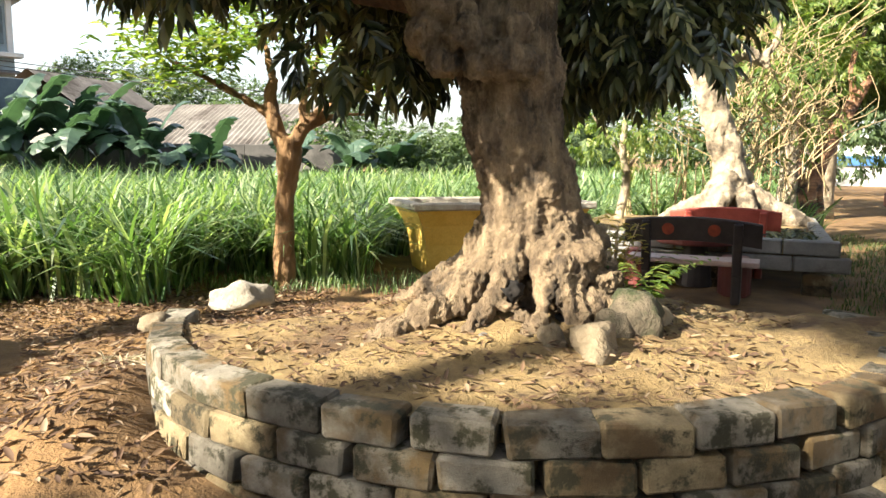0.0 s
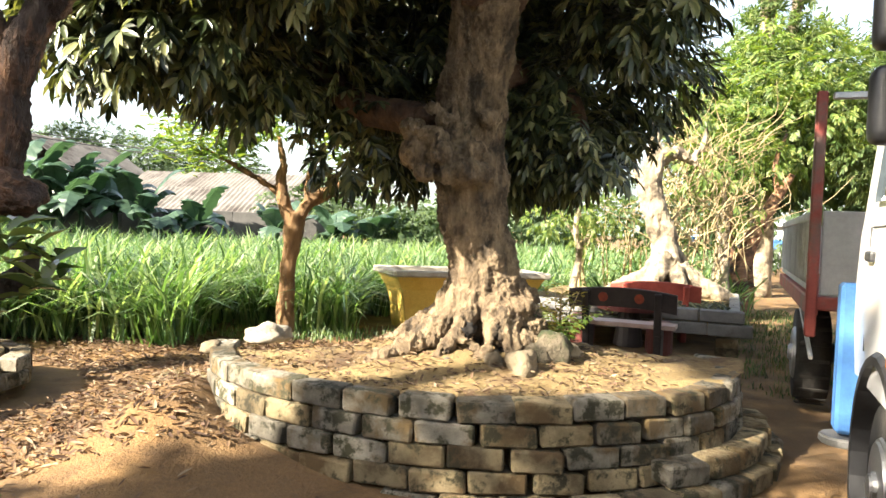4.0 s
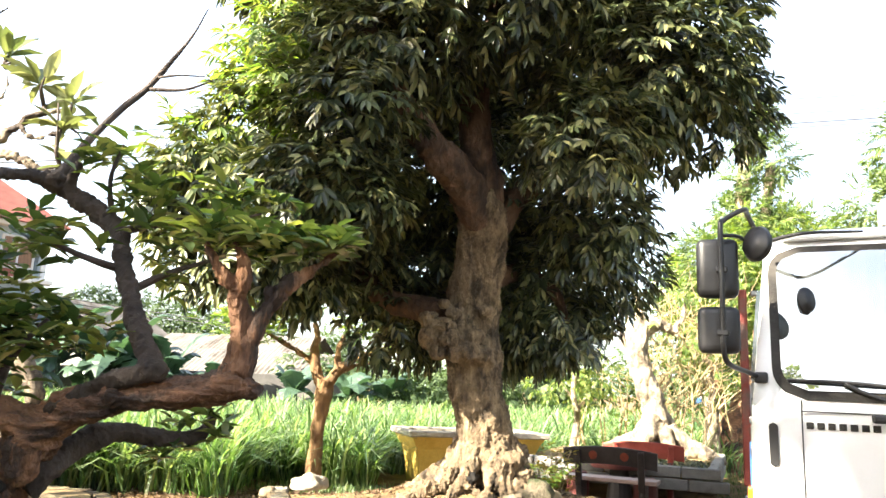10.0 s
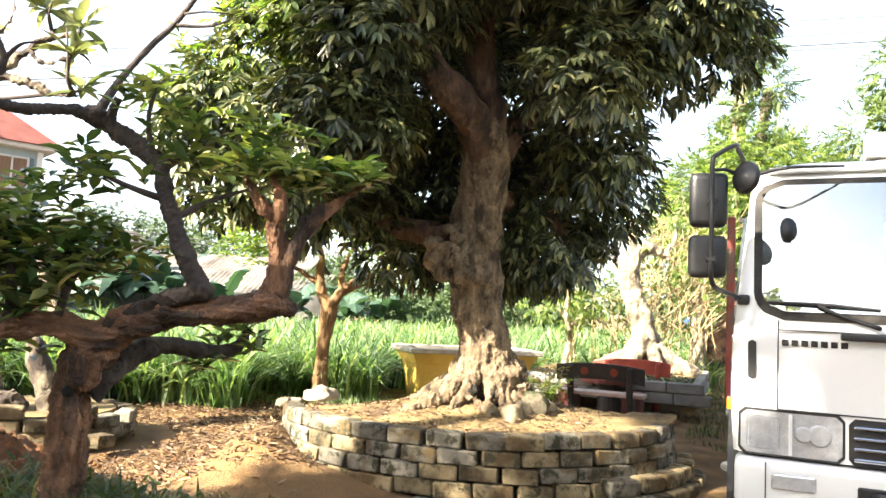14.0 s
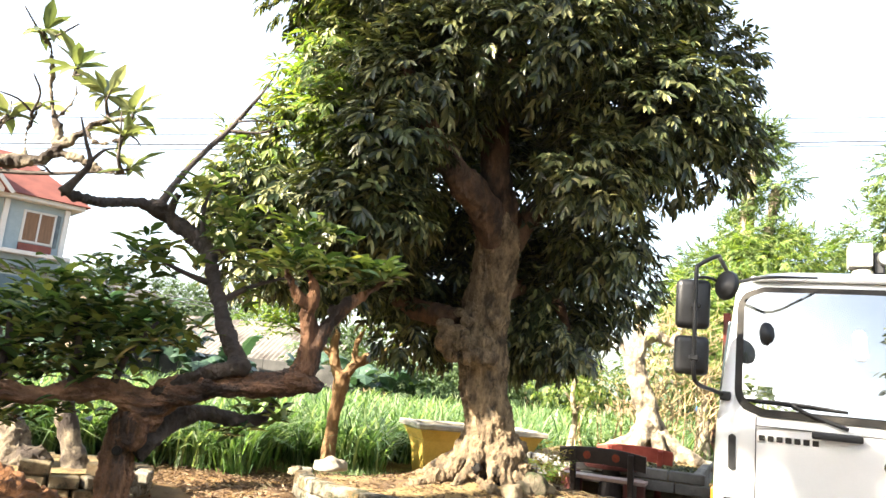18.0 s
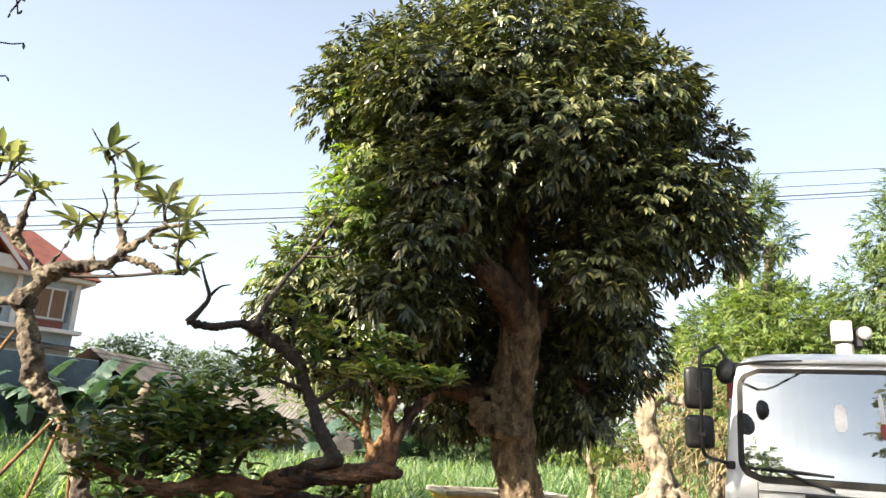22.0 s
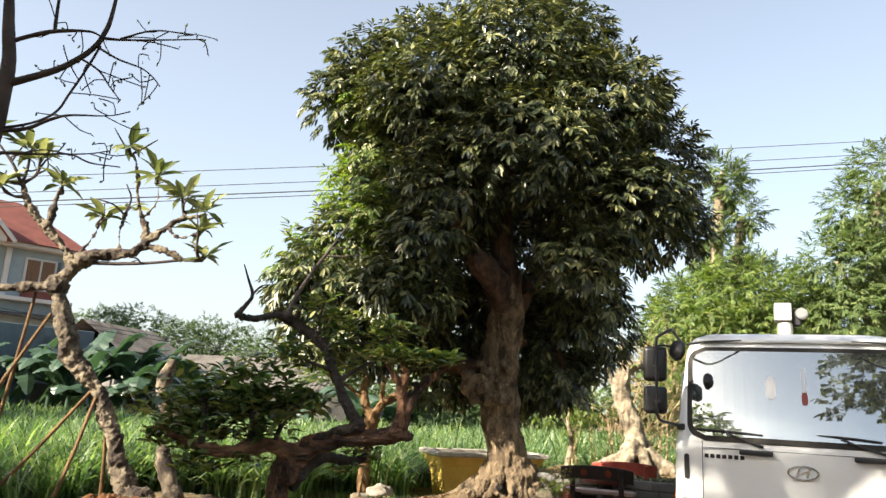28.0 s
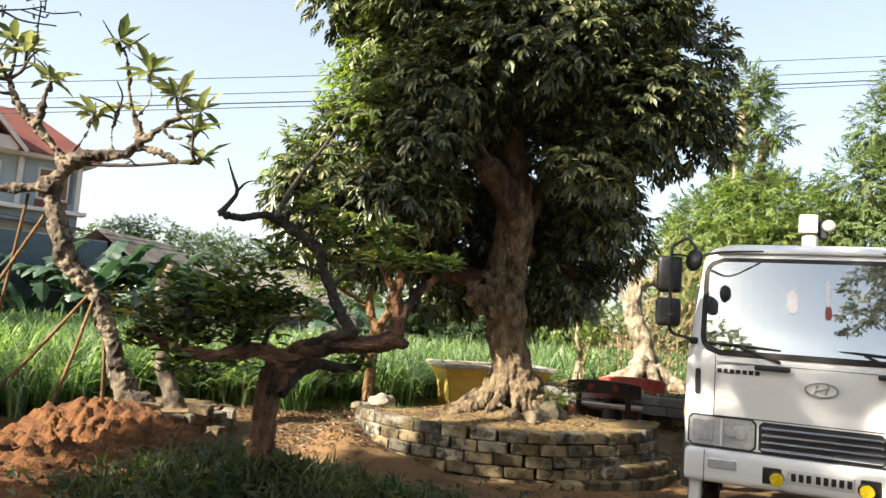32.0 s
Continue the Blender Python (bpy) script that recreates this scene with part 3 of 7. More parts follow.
def course(parent, z, grow, shift, a0, a1, rng, ochre_share, gaps=0.0, name="block"):
    a = a0 + shift
    while a < a1:
        x, y = bed_point(a, grow)
        x2, y2 = bed_point(a + 0.001, grow)
        speed = math.hypot(x2 - x, y2 - y) / 0.001
        if rng.random_sample() > gaps:
            data = block_kinds[2 * rng.randint(3) + (rng.random_sample() < ochre_share)]
            ob = new(name, data)
            ob.parent = parent
            turn = math.degrees(math.atan2(y2 - y, x2 - x))
            ob.matrix_basis = pose(x + rng.normal(0, 0.006), y + rng.normal(0, 0.006), z + rng.normal(0, 0.003), rng.normal(0, 1.2), rng.normal(0, 1.0), turn + rng.normal(0, 1.6))
        a += L_BLOCK / speed


rng = np.random.RandomState(5)
for row in range(5):
    z = BED_TOP - 0.055 - row * 0.121
    course(bed, z, -0.08 + 0.012 * row, (row % 2) * 0.085, 3.22, 6.36, rng, (0.12, 0.2, 0.3, 0.6, 0.4)[row], (0.0, 0.0, 0.0, 0.02, 0.1)[row])
# a stepped second ring low down at the truck's side
for row in range(2):
    course(bed, 0.10 + row * 0.12, 0.10 + 0.09 * (1 - row), 0.05 * row, 4.95 + 0.25 * row, 6.08, rng, 0.75, 0.06)
# a core of earth behind the blocks
core, faces = [], []
for row, (grow, z) in enumerate(((-0.13, 0.0), (-0.14, BED_TOP - 0.05))):
    for k in range(49):
        x, y = bed_point(3.15 + 3.3 * k / 48, grow)
        core.append((x, y, z))
faces = [(k, k + 1, 50 + k, 49 + k) for k in range(48)]
raw("earth_core", core, faces, BED_SOIL, bed, smooth=True)


BACK = 3.1  # how far the soil of the bed runs out behind the tree


def bed_reach(x, y):
    dy = np.asarray(y) - BED[1]
    return np.sqrt(((np.asarray(x) - BED[0]) / BED[2]) ** 2 + (dy / np.where(dy > 0, BACK, BED[3])) ** 2)


def bed_z(x, y):
    x, y = np.asarray(x, float), np.asarray(y, float)
    q = bed_reach(x, y)
    tree = 0.12 * np.exp(-((x - 0.45) ** 2 + (y - 3.8) ** 2) / 0.45)
    ridge = 0.15 * np.exp(-(((x - 1.75) / 0.6) ** 2 + ((y - 4.35 + 0.35 * (x - 1.4)) / 0.35) ** 2))
    level = BED_TOP - 0.03 + tree + ridge + 0.03 * (1 - q)
    slope = smooth_step(0.3, 1.0, q) * smooth_step(-0.3, 0.9, y - BED[1])
    return level * (1 - slope) + (ground_z(x, y) - 0.03) * slope


verts, faces = [], []
for i in range(34):
    q = i / 33
    for k in range(110):
        a = 2 * math.pi * k / 110
        spill = float(smooth_step(0.5, 0.9, math.cos(a)))
        x, y = BED[0] + BED[2] * (0.955 + 0.065 * spill) * q * math.cos(a), BED[1] + (BACK if math.sin(a) > 0 else BED[3] * 0.95) * q * math.sin(a)
        verts.append((x, y, float(bed_z(x, y)) + 0.05 * spill * q ** 3 + 0.028 * noise.noise(Vector((x, y, 0)) * 6) + 0.022 * noise.noise(Vector((x, y, 3)) * 15)))
for i in range(33):
    for k in range(110):
        faces.append((i * 110 + k, i * 110 + (k + 1) % 110, (i + 1) * 110 + (k + 1) % 110, (i + 1) * 110 + k))
raw("bed_soil", verts, faces, BED_SOIL, bed, "dry sandy soil", smooth=True)


# ---- the main tree ----
main_tree = thing("old_tree", pose(0, 0, 0), "old tree with a gnarled grey trunk and dense dark glossy crown", "tree")
grown = [tube([(0.43, 3.80, 0.35, 0.34), (0.44, 3.80, 0.62, 0.31), (0.45, 3.79, 0.82, 0.285), (0.45, 3.78, 1.05, 0.255), (0.40, 3.77, 1.35, 0.225), (0.31, 3.76, 1.62, 0.235), (0.27, 3.76, 1.92, 0.235), (0.27, 3.75, 2.20, 0.235), (0.29, 3.69, 2.45, 0.225), (0.33, 3.62, 2.70, 0.215), (0.35, 3.53, 2.95, 0.225), (0.33, 3.44, 3.18, 0.21), (0.28, 3.38, 3.34, 0.14)], 6, 34, 0.16, 3.0, 0.0, 0.18)]
for pts in ([(0.34, 3.62, 1.02, 0.11), (0.17, 3.55, 0.85, 0.10), (0.02, 3.47, 0.73, 0.09), (-0.15, 3.40, 0.65, 0.075), (-0.32, 3.32, 0.58, 0.05), (-0.46, 3.26, 0.54, 0.025)],
            [(0.36, 3.54, 1.02, 0.085), (0.24, 3.40, 0.80, 0.05), (0.13, 3.30, 0.67, 0.045), (0.02, 3.22, 0.58, 0.03)],
            [(0.42, 3.52, 1.0, 0.07), (0.45, 3.40, 0.83, 0.05), (0.44, 3.30, 0.71, 0.042), (0.36, 3.22, 0.61, 0.05), (0.28, 3.18, 0.57, 0.035)],
            [(0.3, 3.9, 1.0, 0.12), (0.05, 3.98, 0.76, 0.10), (-0.22, 4.08, 0.60, 0.06), (-0.42, 4.15, 0.52, 0.03)],
            [(0.52, 3.54, 1.02, 0.09), (0.56, 3.42, 0.84, 0.075), (0.60, 3.34, 0.70, 0.065), (0.62, 3.26, 0.56, 0.04)],
            [(0.62, 3.70, 1.08, 0.09), (0.74, 3.62, 0.92, 0.09), (0.80, 3.58, 0.72, 0.09), (0.86, 3.54, 0.55, 0.06)],
            [(0.60, 3.9, 1.0, 0.14), (0.80, 3.95, 0.78, 0.10), (1.0, 4.0, 0.60, 0.06)]):
    grown.append(tube(pts, 5, 14, 0.45, 7.0, pts[1][0] * 7))
rng = np.random.RandomState(21)
for x, y, z, r in ((0.10, 3.52, 1.98, 0.125), (0.24, 3.47, 1.88, 0.115), (0.36, 3.50, 1.86, 0.085), (0.02, 3.57, 2.10, 0.12), (-0.07, 3.64, 2.00, 0.14), (-0.02, 3.55, 1.86, 0.085), (0.13, 3.46, 1.84, 0.075), (-0.12, 3.60, 2.16, 0.09), (0.30, 3.48, 2.02, 0.075), (0.66, 3.50, 0.94, 0.10), (0.76, 3.52, 0.84, 0.09), (0.70, 3.42, 0.70, 0.10), (0.80, 3.48, 0.70, 0.08), (0.56, 3.36, 0.78, 0.07), (0.62, 3.44, 0.86, 0.06), (0.74, 3.75, 0.98, 0.10), (0.27, 3.32, 0.74, 0.035), (0.34, 3.30, 0.70, 0.03), (0.50, 3.55, 1.25, 0.06), (0.38, 3.50, 2.25, 0.07), (0.10, 3.50, 2.22, 0.07), (0.02, 3.54, 2.30, 0.06)):
    grown.append(ball(x, y, z, r * 1.1, r, r * rng.uniform(0.8, 1.1), x * 9))
for k in range(26):
    a, z = rng.uniform(0, 6.28), rng.uniform(0.55, 1.08)
    r = 0.24 + 0.22 * max(0, 0.95 - z)
    grown.append(ball(0.42 + r * math.cos(a) - 0.10 * max(0, z - 1.2), 3.77 + r * math.sin(a), z, 0.045, 0.045, rng.uniform(0.04, 0.13), k))
organic("trunk", grown, BARK, main_tree, 0.011, 0.024, 16.0, "gnarled grey-brown trunk with spreading roots", 0.24, 1, 1.0, 0.65)
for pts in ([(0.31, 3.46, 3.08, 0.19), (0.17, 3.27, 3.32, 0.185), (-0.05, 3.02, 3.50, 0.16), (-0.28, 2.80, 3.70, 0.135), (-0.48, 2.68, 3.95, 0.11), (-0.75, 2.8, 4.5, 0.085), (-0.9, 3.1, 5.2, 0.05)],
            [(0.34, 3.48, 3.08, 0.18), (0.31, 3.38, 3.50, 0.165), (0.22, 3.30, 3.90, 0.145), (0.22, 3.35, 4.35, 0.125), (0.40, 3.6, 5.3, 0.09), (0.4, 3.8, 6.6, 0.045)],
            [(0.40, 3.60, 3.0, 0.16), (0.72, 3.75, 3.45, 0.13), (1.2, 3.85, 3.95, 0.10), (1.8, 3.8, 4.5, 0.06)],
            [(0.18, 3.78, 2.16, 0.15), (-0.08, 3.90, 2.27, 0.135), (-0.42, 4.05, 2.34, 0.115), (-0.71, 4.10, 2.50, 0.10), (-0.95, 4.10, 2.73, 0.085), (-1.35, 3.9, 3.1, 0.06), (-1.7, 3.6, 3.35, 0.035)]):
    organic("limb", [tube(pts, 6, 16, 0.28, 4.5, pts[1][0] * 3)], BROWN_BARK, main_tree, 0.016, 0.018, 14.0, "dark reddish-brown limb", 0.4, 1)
# solid dark lumps stand in for the shade between the roots
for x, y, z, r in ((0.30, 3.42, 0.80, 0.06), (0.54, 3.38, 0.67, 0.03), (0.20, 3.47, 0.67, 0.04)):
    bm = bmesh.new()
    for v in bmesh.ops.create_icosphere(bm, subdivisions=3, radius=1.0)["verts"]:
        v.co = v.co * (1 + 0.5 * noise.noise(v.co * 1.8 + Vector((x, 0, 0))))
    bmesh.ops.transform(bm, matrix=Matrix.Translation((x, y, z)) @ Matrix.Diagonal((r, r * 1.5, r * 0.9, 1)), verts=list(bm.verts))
    part("hollow", bm, HOLLOW_SHADE, main_tree, "near-black lump painted as shade in a hollow between the roots", True)
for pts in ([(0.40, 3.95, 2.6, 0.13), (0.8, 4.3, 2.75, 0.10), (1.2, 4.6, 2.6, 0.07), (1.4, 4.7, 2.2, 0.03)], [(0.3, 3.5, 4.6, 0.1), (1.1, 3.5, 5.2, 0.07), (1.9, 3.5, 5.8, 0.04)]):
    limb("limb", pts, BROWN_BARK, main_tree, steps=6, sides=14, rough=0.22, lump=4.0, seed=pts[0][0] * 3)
MAIN_LOBES = [
    (0.1, 3.9, 7.2, 0.95, 0.70), (0.85, 3.8, 6.9, 0.9, 0.70), (-0.8, 3.8, 6.6, 0.85, 0.70), (1.75, 3.8, 6.15, 0.80, 0.70), (-1.5, 3.9, 6.0, 0.75, 0.65),
    (0.3, 2.9, 6.2, 1.0, 0.75), (1.2, 2.8, 5.5, 0.9, 0.7), (-0.7, 2.9, 5.6, 0.95, 0.7), (2.25, 3.6, 5.2, 0.75, 0.75), (-1.25, 3.6, 4.9, 0.65, 0.6),
    (0.4, 2.5, 4.9, 0.9, 0.6), (1.6, 2.9, 4.4, 0.85, 0.65), (-0.5, 2.8, 4.5, 0.8, 0.55), (-1.45, 3.4, 3.75, 0.80, 0.65), (-1.65, 3.5, 3.15, 0.70, 0.5),
    (2.15, 3.4, 4.25, 0.75, 0.5), (-2.02, 3.8, 5.9, 0.52, 0.5), (-1.75, 3.8, 6.5, 0.50, 0.42), (1.1, 2.7, 3.65, 0.55, 0.4), (-1.0, 3.0, 3.5, 0.65, 0.5), (1.05, 4.7, 2.95, 0.75, 0.75), (0.4, 4.8, 3.8, 1.2, 0.8),
]
LOW_LOBES = [
    (-0.60, 2.60, 4.35, 0.45, 0.36), (-2.28, 3.25, 3.20, 0.46, 0.42), (-2.05, 3.30, 2.72, 0.50, 0.40), (-2.35, 3.30, 3.62, 0.34, 0.30), (-1.60, 3.10, 2.70, 0.50, 0.36), (-1.95, 3.00, 3.30, 0.50, 0.40), (-1.30, 3.80, 2.50, 0.42, 0.28), (-0.90, 3.80, 2.80, 0.40, 0.30),
    (0.95, 5.6, 2.7, 0.9, 0.8), (1.7, 5.2, 3.1, 0.75, 0.8), (-0.2, 5.5, 2.9, 0.7, 0.6), (1.25, 4.4, 2.3, 0.50, 0.42), (1.35, 4.2, 2.75, 0.55, 0.55), (0.75, 4.6, 2.55, 0.5, 0.55), (1.0, 5.0, 2.25, 0.65, 0.45), (-1.10, 4.5, 2.95, 0.55, 0.38), (-0.55, 4.4, 2.2, 0.45, 0.40), (0.8, 4.7, 2.2, 0.45, 0.4), (1.4, 3.6, 3.25, 0.5, 0.45), (-1.35, 4.6, 3.3, 0.75, 0.7),
    (-1.0, 2.7, 3.15, 0.5, 0.4), (-1.3, 4.0, 2.95, 0.65, 0.32), (-0.6, 4.5, 2.65, 0.5, 0.3), (-1.75, 4.2, 3.05, 0.45, 0.3), (-0.2, 4.6, 2.25, 0.32, 0.4), (-0.8, 2.4, 3.75, 0.45, 0.35), (0.2, 5.0, 5.6, 1.4, 1.2), (-1.1, 4.7, 4.8, 0.8, 0.9), (1.55, 4.8, 5.0, 1.05, 1.0), (-1.15, 2.5, 3.15, 0.40, 0.32), (-0.75, 2.55, 2.98, 0.34, 0.24), (0.1, 4.9, 3.0, 0.8, 0.6),
]
rng = np.random.RandomState(31)
pts, outs = shell(MAIN_LOBES + LOW_LOBES, 78, rng, 0.34)
# boughs in tiers, with dark gaps between them
tier = np.array([noise.noise(Vector((x * 1.1, y * 1.1, z * 2.1))) for x, y, z in pts])
keep = tier + rng.normal(0, 0.08, len(pts)) > -0.34
pts, outs = pts[keep], outs[keep]
leaves("crown", *pinnate(pts, outs, rng, 4, 0.15, 0.130, 0.041, 0.42, 0.85), LEAF_DARK, main_tree, "drooping glossy dark green leaflets")["kind"] = "stuff"
pts, outs = shell([(-1.52, 3.15, 4.40, 0.58, 0.5), (-1.75, 3.1, 3.85, 0.44, 0.38), (-2.42, 3.2, 3.55, 0.30, 0.26), (-1.50, 3.5, 5.15, 0.48, 0.4), (-1.75, 3.6, 5.7, 0.38, 0.3), (-2.0, 3.3, 3.35, 0.40, 0.3), (-1.3, 2.9, 4.0, 0.4, 0.3)], 34, rng)
leaves("young_foliage", *pinnate(pts, outs, rng, 4, 0.15, 0.13, 0.036), LEAF_LIME, main_tree, "bright lime green young leaves")["kind"] = "stuff"


# ---- the twisted ornamental tree ----
twisted = thing("twisted_tree", pose(0, 0, 0), "old ornamental tree with a twisted reddish trunk and flat leaf pads", "tree")
upright = [tube([(-1.88, 0.06, 0.24, 0.135), (-1.86, 0.05, 0.45, 0.105), (-1.85, 0.05, 0.70, 0.088), (-1.84, 0.05, 0.94, 0.080), (-1.82, 0.05, 1.10, 0.080), (-1.77, 0.03, 1.25, 0.088), (-1.70, 0.0, 1.34, 0.070)], 8, 22, 0.30, 6.0, 0.0, 0.36),
           ball(-1.74, -0.02, 1.22, 0.07, 0.07, 0.12, 5), ball(-1.92, 0.03, 0.40, 0.08, 0.07, 0.14, 8), ball(-1.77, 0.10, 0.38, 0.07, 0.07, 0.12, 9), ball(-1.86, -0.03, 0.66, 0.05, 0.045, 0.16, 4), ball(-1.79, -0.02, 0.95, 0.04, 0.04, 0.15, 7)]
organic("trunk", upright, RED_BARK_UP, twisted, 0.008, 0.022, 24.0, "twisted furrowed red-brown trunk", 0.16, 1, 1.0, 0.5)
# a near-black plug paints the shade inside the knothole
part("knothole", cylinder(0.028, 0.018, 0.03, pose(-1.80, -0.055, 1.10, 80, 0, 12), 14, 0.006), HOLLOW_SHADE, twisted, "dark round knothole")
fork = [tube([(-0.96, -0.10, 1.53, 0.050), (-0.895, -0.10, 1.60, 0.060), (-0.885, -0.115, 1.74, 0.046), (-0.912, -0.16, 1.86, 0.038), (-0.885, -0.19, 1.95, 0.033), (-0.90, -0.21, 2.03, 0.022), (-0.94, -0.22, 2.12, 0.010)], 7, 16, 0.25, 8.0, 0.0, 0.2),
        tube([(-0.872, -0.12, 1.70, 0.040), (-0.775, -0.13, 1.87, 0.032), (-0.724, -0.13, 1.935, 0.034), (-0.65, -0.11, 1.995, 0.026), (-0.57, -0.10, 2.06, 0.016), (-0.50, -0.08, 2.12, 0.008)], 7, 14, 0.2, 9.0),
        tube([(-0.90, -0.17, 1.90, 0.03), (-0.98, -0.20, 1.97, 0.024), (-1.04, -0.22, 2.08, 0.012)], 5, 10, 0.2, 9.0), ball(-0.80, -0.13, 1.905, 0.03, 0.03, 0.03, 2)]
organic("forked_limb", fork, RED_BARK_UP, twisted, 0.008, 0.014, 24.0, "forked reddish limb", 0.25, 1, 1.0, 0.5)
level = [tube([(-1.74, 0.02, 1.27, 0.085), (-1.64, 0.0, 1.36, 0.082), (-1.45, -0.05, 1.445, 0.068), (-1.18, -0.09, 1.475, 0.060), (-0.99, -0.10, 1.51, 0.066), (-0.885, -0.10, 1.56, 0.070)], 8, 20, 0.26, 7.0, 0.0, 0.22),
         tube([(-1.70, 0.0, 1.33, 0.080), (-1.90, -0.05, 1.390, 0.055), (-2.06, -0.10, 1.375, 0.050), (-2.20, -0.15, 1.335, 0.044), (-2.45, -0.2, 1.38, 0.034), (-2.75, -0.2, 1.50, 0.020)], 7, 14, 0.25, 8.0),
         ball(-0.86, -0.10, 1.515, 0.055, 0.06, 0.038, 3), ball(-1.38, -0.10, 1.46, 0.06, 0.05, 0.045, 6)]
organic("level_limb", level, RED_BARK, twisted, 0.008, 0.020, 24.0, "long level red-brown limb with stringy bark", 0.9, 1, 0.18, 0.5)
organic("dead_limb", [tube([(-1.72, 0.02, 1.38, 0.032), (-1.55, -0.05, 1.455, 0.034), (-1.38, -0.11, 1.53, 0.032), (-1.245, -0.13, 1.575, 0.045), (-1.29, -0.07, 1.65, 0.044), (-1.355, -0.02, 1.75, 0.042), (-1.42, 0.05, 1.87, 0.038), (-1.485, 0.10, 1.995, 0.039), (-1.55, 0.18, 2.13, 0.040), (-1.615, 0.25, 2.225, 0.048), (-1.76, 0.28, 2.315, 0.042), (-1.916, 0.28, 2.415, 0.040), (-2.01, 0.20, 2.43, 0.030), (-2.115, 0.0, 2.38, 0.025), (-2.25, -0.20, 2.365, 0.022)], 8, 14, 0.25, 9.0), ball(-1.23, -0.13, 1.575, 0.06, 0.05, 0.045, 2), ball(-1.93, 0.26, 2.43, 0.055, 0.05, 0.05, 4),
                      tube([(-1.85, 0.27, 2.38, 0.028), (-1.84, 0.26, 2.45, 0.024), (-1.82, 0.26, 2.52, 0.018)], 4, 10, 0.1)],
        DARK_BARK, twisted, 0.008, 0.014, 26.0, "dead dark grey branch", 0.3, 1, 1.0, 0.5)
for pts in ([(-2.24, -0.20, 2.365, 0.026), (-2.17, -0.20, 2.46, 0.019), (-2.13, -0.20, 2.54, 0.015), (-2.17, -0.20, 2.65, 0.010), (-2.22, -0.20, 2.78, 0.005)], [(-2.14, -0.20, 2.53, 0.012), (-2.07, -0.20, 2.61, 0.007), (-2.00, -0.20, 2.63, 0.003)], [(-1.93, 0.28, 2.43, 0.030), (-1.873, 0.40, 2.66, 0.020), (-1.772, 0.50, 2.88, 0.018), (-1.69, 0.60, 3.05, 0.016), (-1.58, 0.62, 3.23, 0.012), (-1.50, 0.65, 3.39, 0.006), (-1.44, 0.66, 3.55, 0.003)], [(-1.69, 0.60, 3.04, 0.012), (-1.49, 0.60, 3.05, 0.008), (-1.33, 0.60, 3.12, 0.003)], [(-1.64, 0.60, 3.11, 0.008), (-1.52, 0.58, 3.12, 0.005), (-1.38, 0.56, 3.11, 0.003)]):
    limb("twig", pts, DARK_BARK, twisted, steps=5, sides=8, rough=0.2, lump=12.0)
organic("low_limb", [tube([(-1.76, 0.06, 1.08, 0.07), (-1.70, 0.10, 1.15, 0.060), (-1.63, 0.20, 1.25, 0.054), (-1.52, 0.30, 1.295, 0.046), (-1.385, 0.45, 1.268, 0.040), (-1.235, 0.60, 1.27, 0.034), (-1.18, 0.65, 1.38, 0.018)], 7, 14, 0.35, 8.0)], DARK_BARK, twisted, 0.010, 0.010, 24.0, "low dark limb", 0.6, 1)
for pts in ([(-2.06, -0.1, 1.40, 0.03), (-2.05, -0.12, 1.58, 0.02), (-2.12, -0.1, 1.80, 0.01)], [(-2.4, -0.2, 1.38, 0.03), (-2.42, -0.1, 1.6, 0.02), (-2.5, -0.05, 1.85, 0.01)], [(-1.88, -0.05, 1.41, 0.025), (-1.80, -0.1, 1.6, 0.016), (-1.68, -0.1, 1.76, 0.008)], [(-1.58, 0.2, 2.18, 0.022), (-1.42, 0.25, 2.24, 0.016), (-1.20, 0.3, 2.25, 0.010), (-0.95, 0.3, 2.33, 0.005)], [(-1.44, 0.06, 1.90, 0.020), (-1.30, 0.2, 2.02, 0.014), (-1.12, 0.35, 2.12, 0.007)], [(-1.62, 0.25, 2.22, 0.018), (-1.64, 0.2, 2.42, 0.012), (-1.60, 0.2, 2.6, 0.006)], [(-1.5, 0.1, 2.0, 0.018), (-1.66, 0.0, 2.05, 0.013), (-1.85, -0.05, 2.14, 0.006)]):
    limb("branch", pts, DARK_BARK, twisted, steps=5, sides=8, rough=0.2, lump=9.0)


def rosettes(pts, rng, count, leaf, width, spread=0.9, rise=0.35):
    n = len(pts)
    b, w, u = [], [], []
    turn = rng.uniform(0, 6.28, n)
    for k in range(count):
        a = turn + k * 2.4 + rng.normal(scale=0.25, size=n)
        lift = rise + rng.normal(scale=0.3, size=n)
        b.append(pts + rng.normal(scale=0.02, size=(n, 3)))
        w.append(np.stack([np.cos(a) * spread, np.sin(a) * spread, lift], 1))
        u.append(np.stack([rng.normal(scale=0.3, size=n), rng.normal(scale=0.3, size=n), np.ones(n)], 1))
    size = rng.uniform(0.7, 1.15, n * count)
    return np.vstack(b), np.vstack(w), np.vstack(u), size * leaf, size * width


rng = np.random.RandomState(41)


def pad(x, y, z, rx, ry, rz, n, rng):
    n = int(n * 0.78)
    u = unit(rng.normal(size=(n, 3))) * rng.uniform(0.3, 1.08, (n, 1))
    return np.array([x, y, z]) + u * np.array([rx, ry, rz])


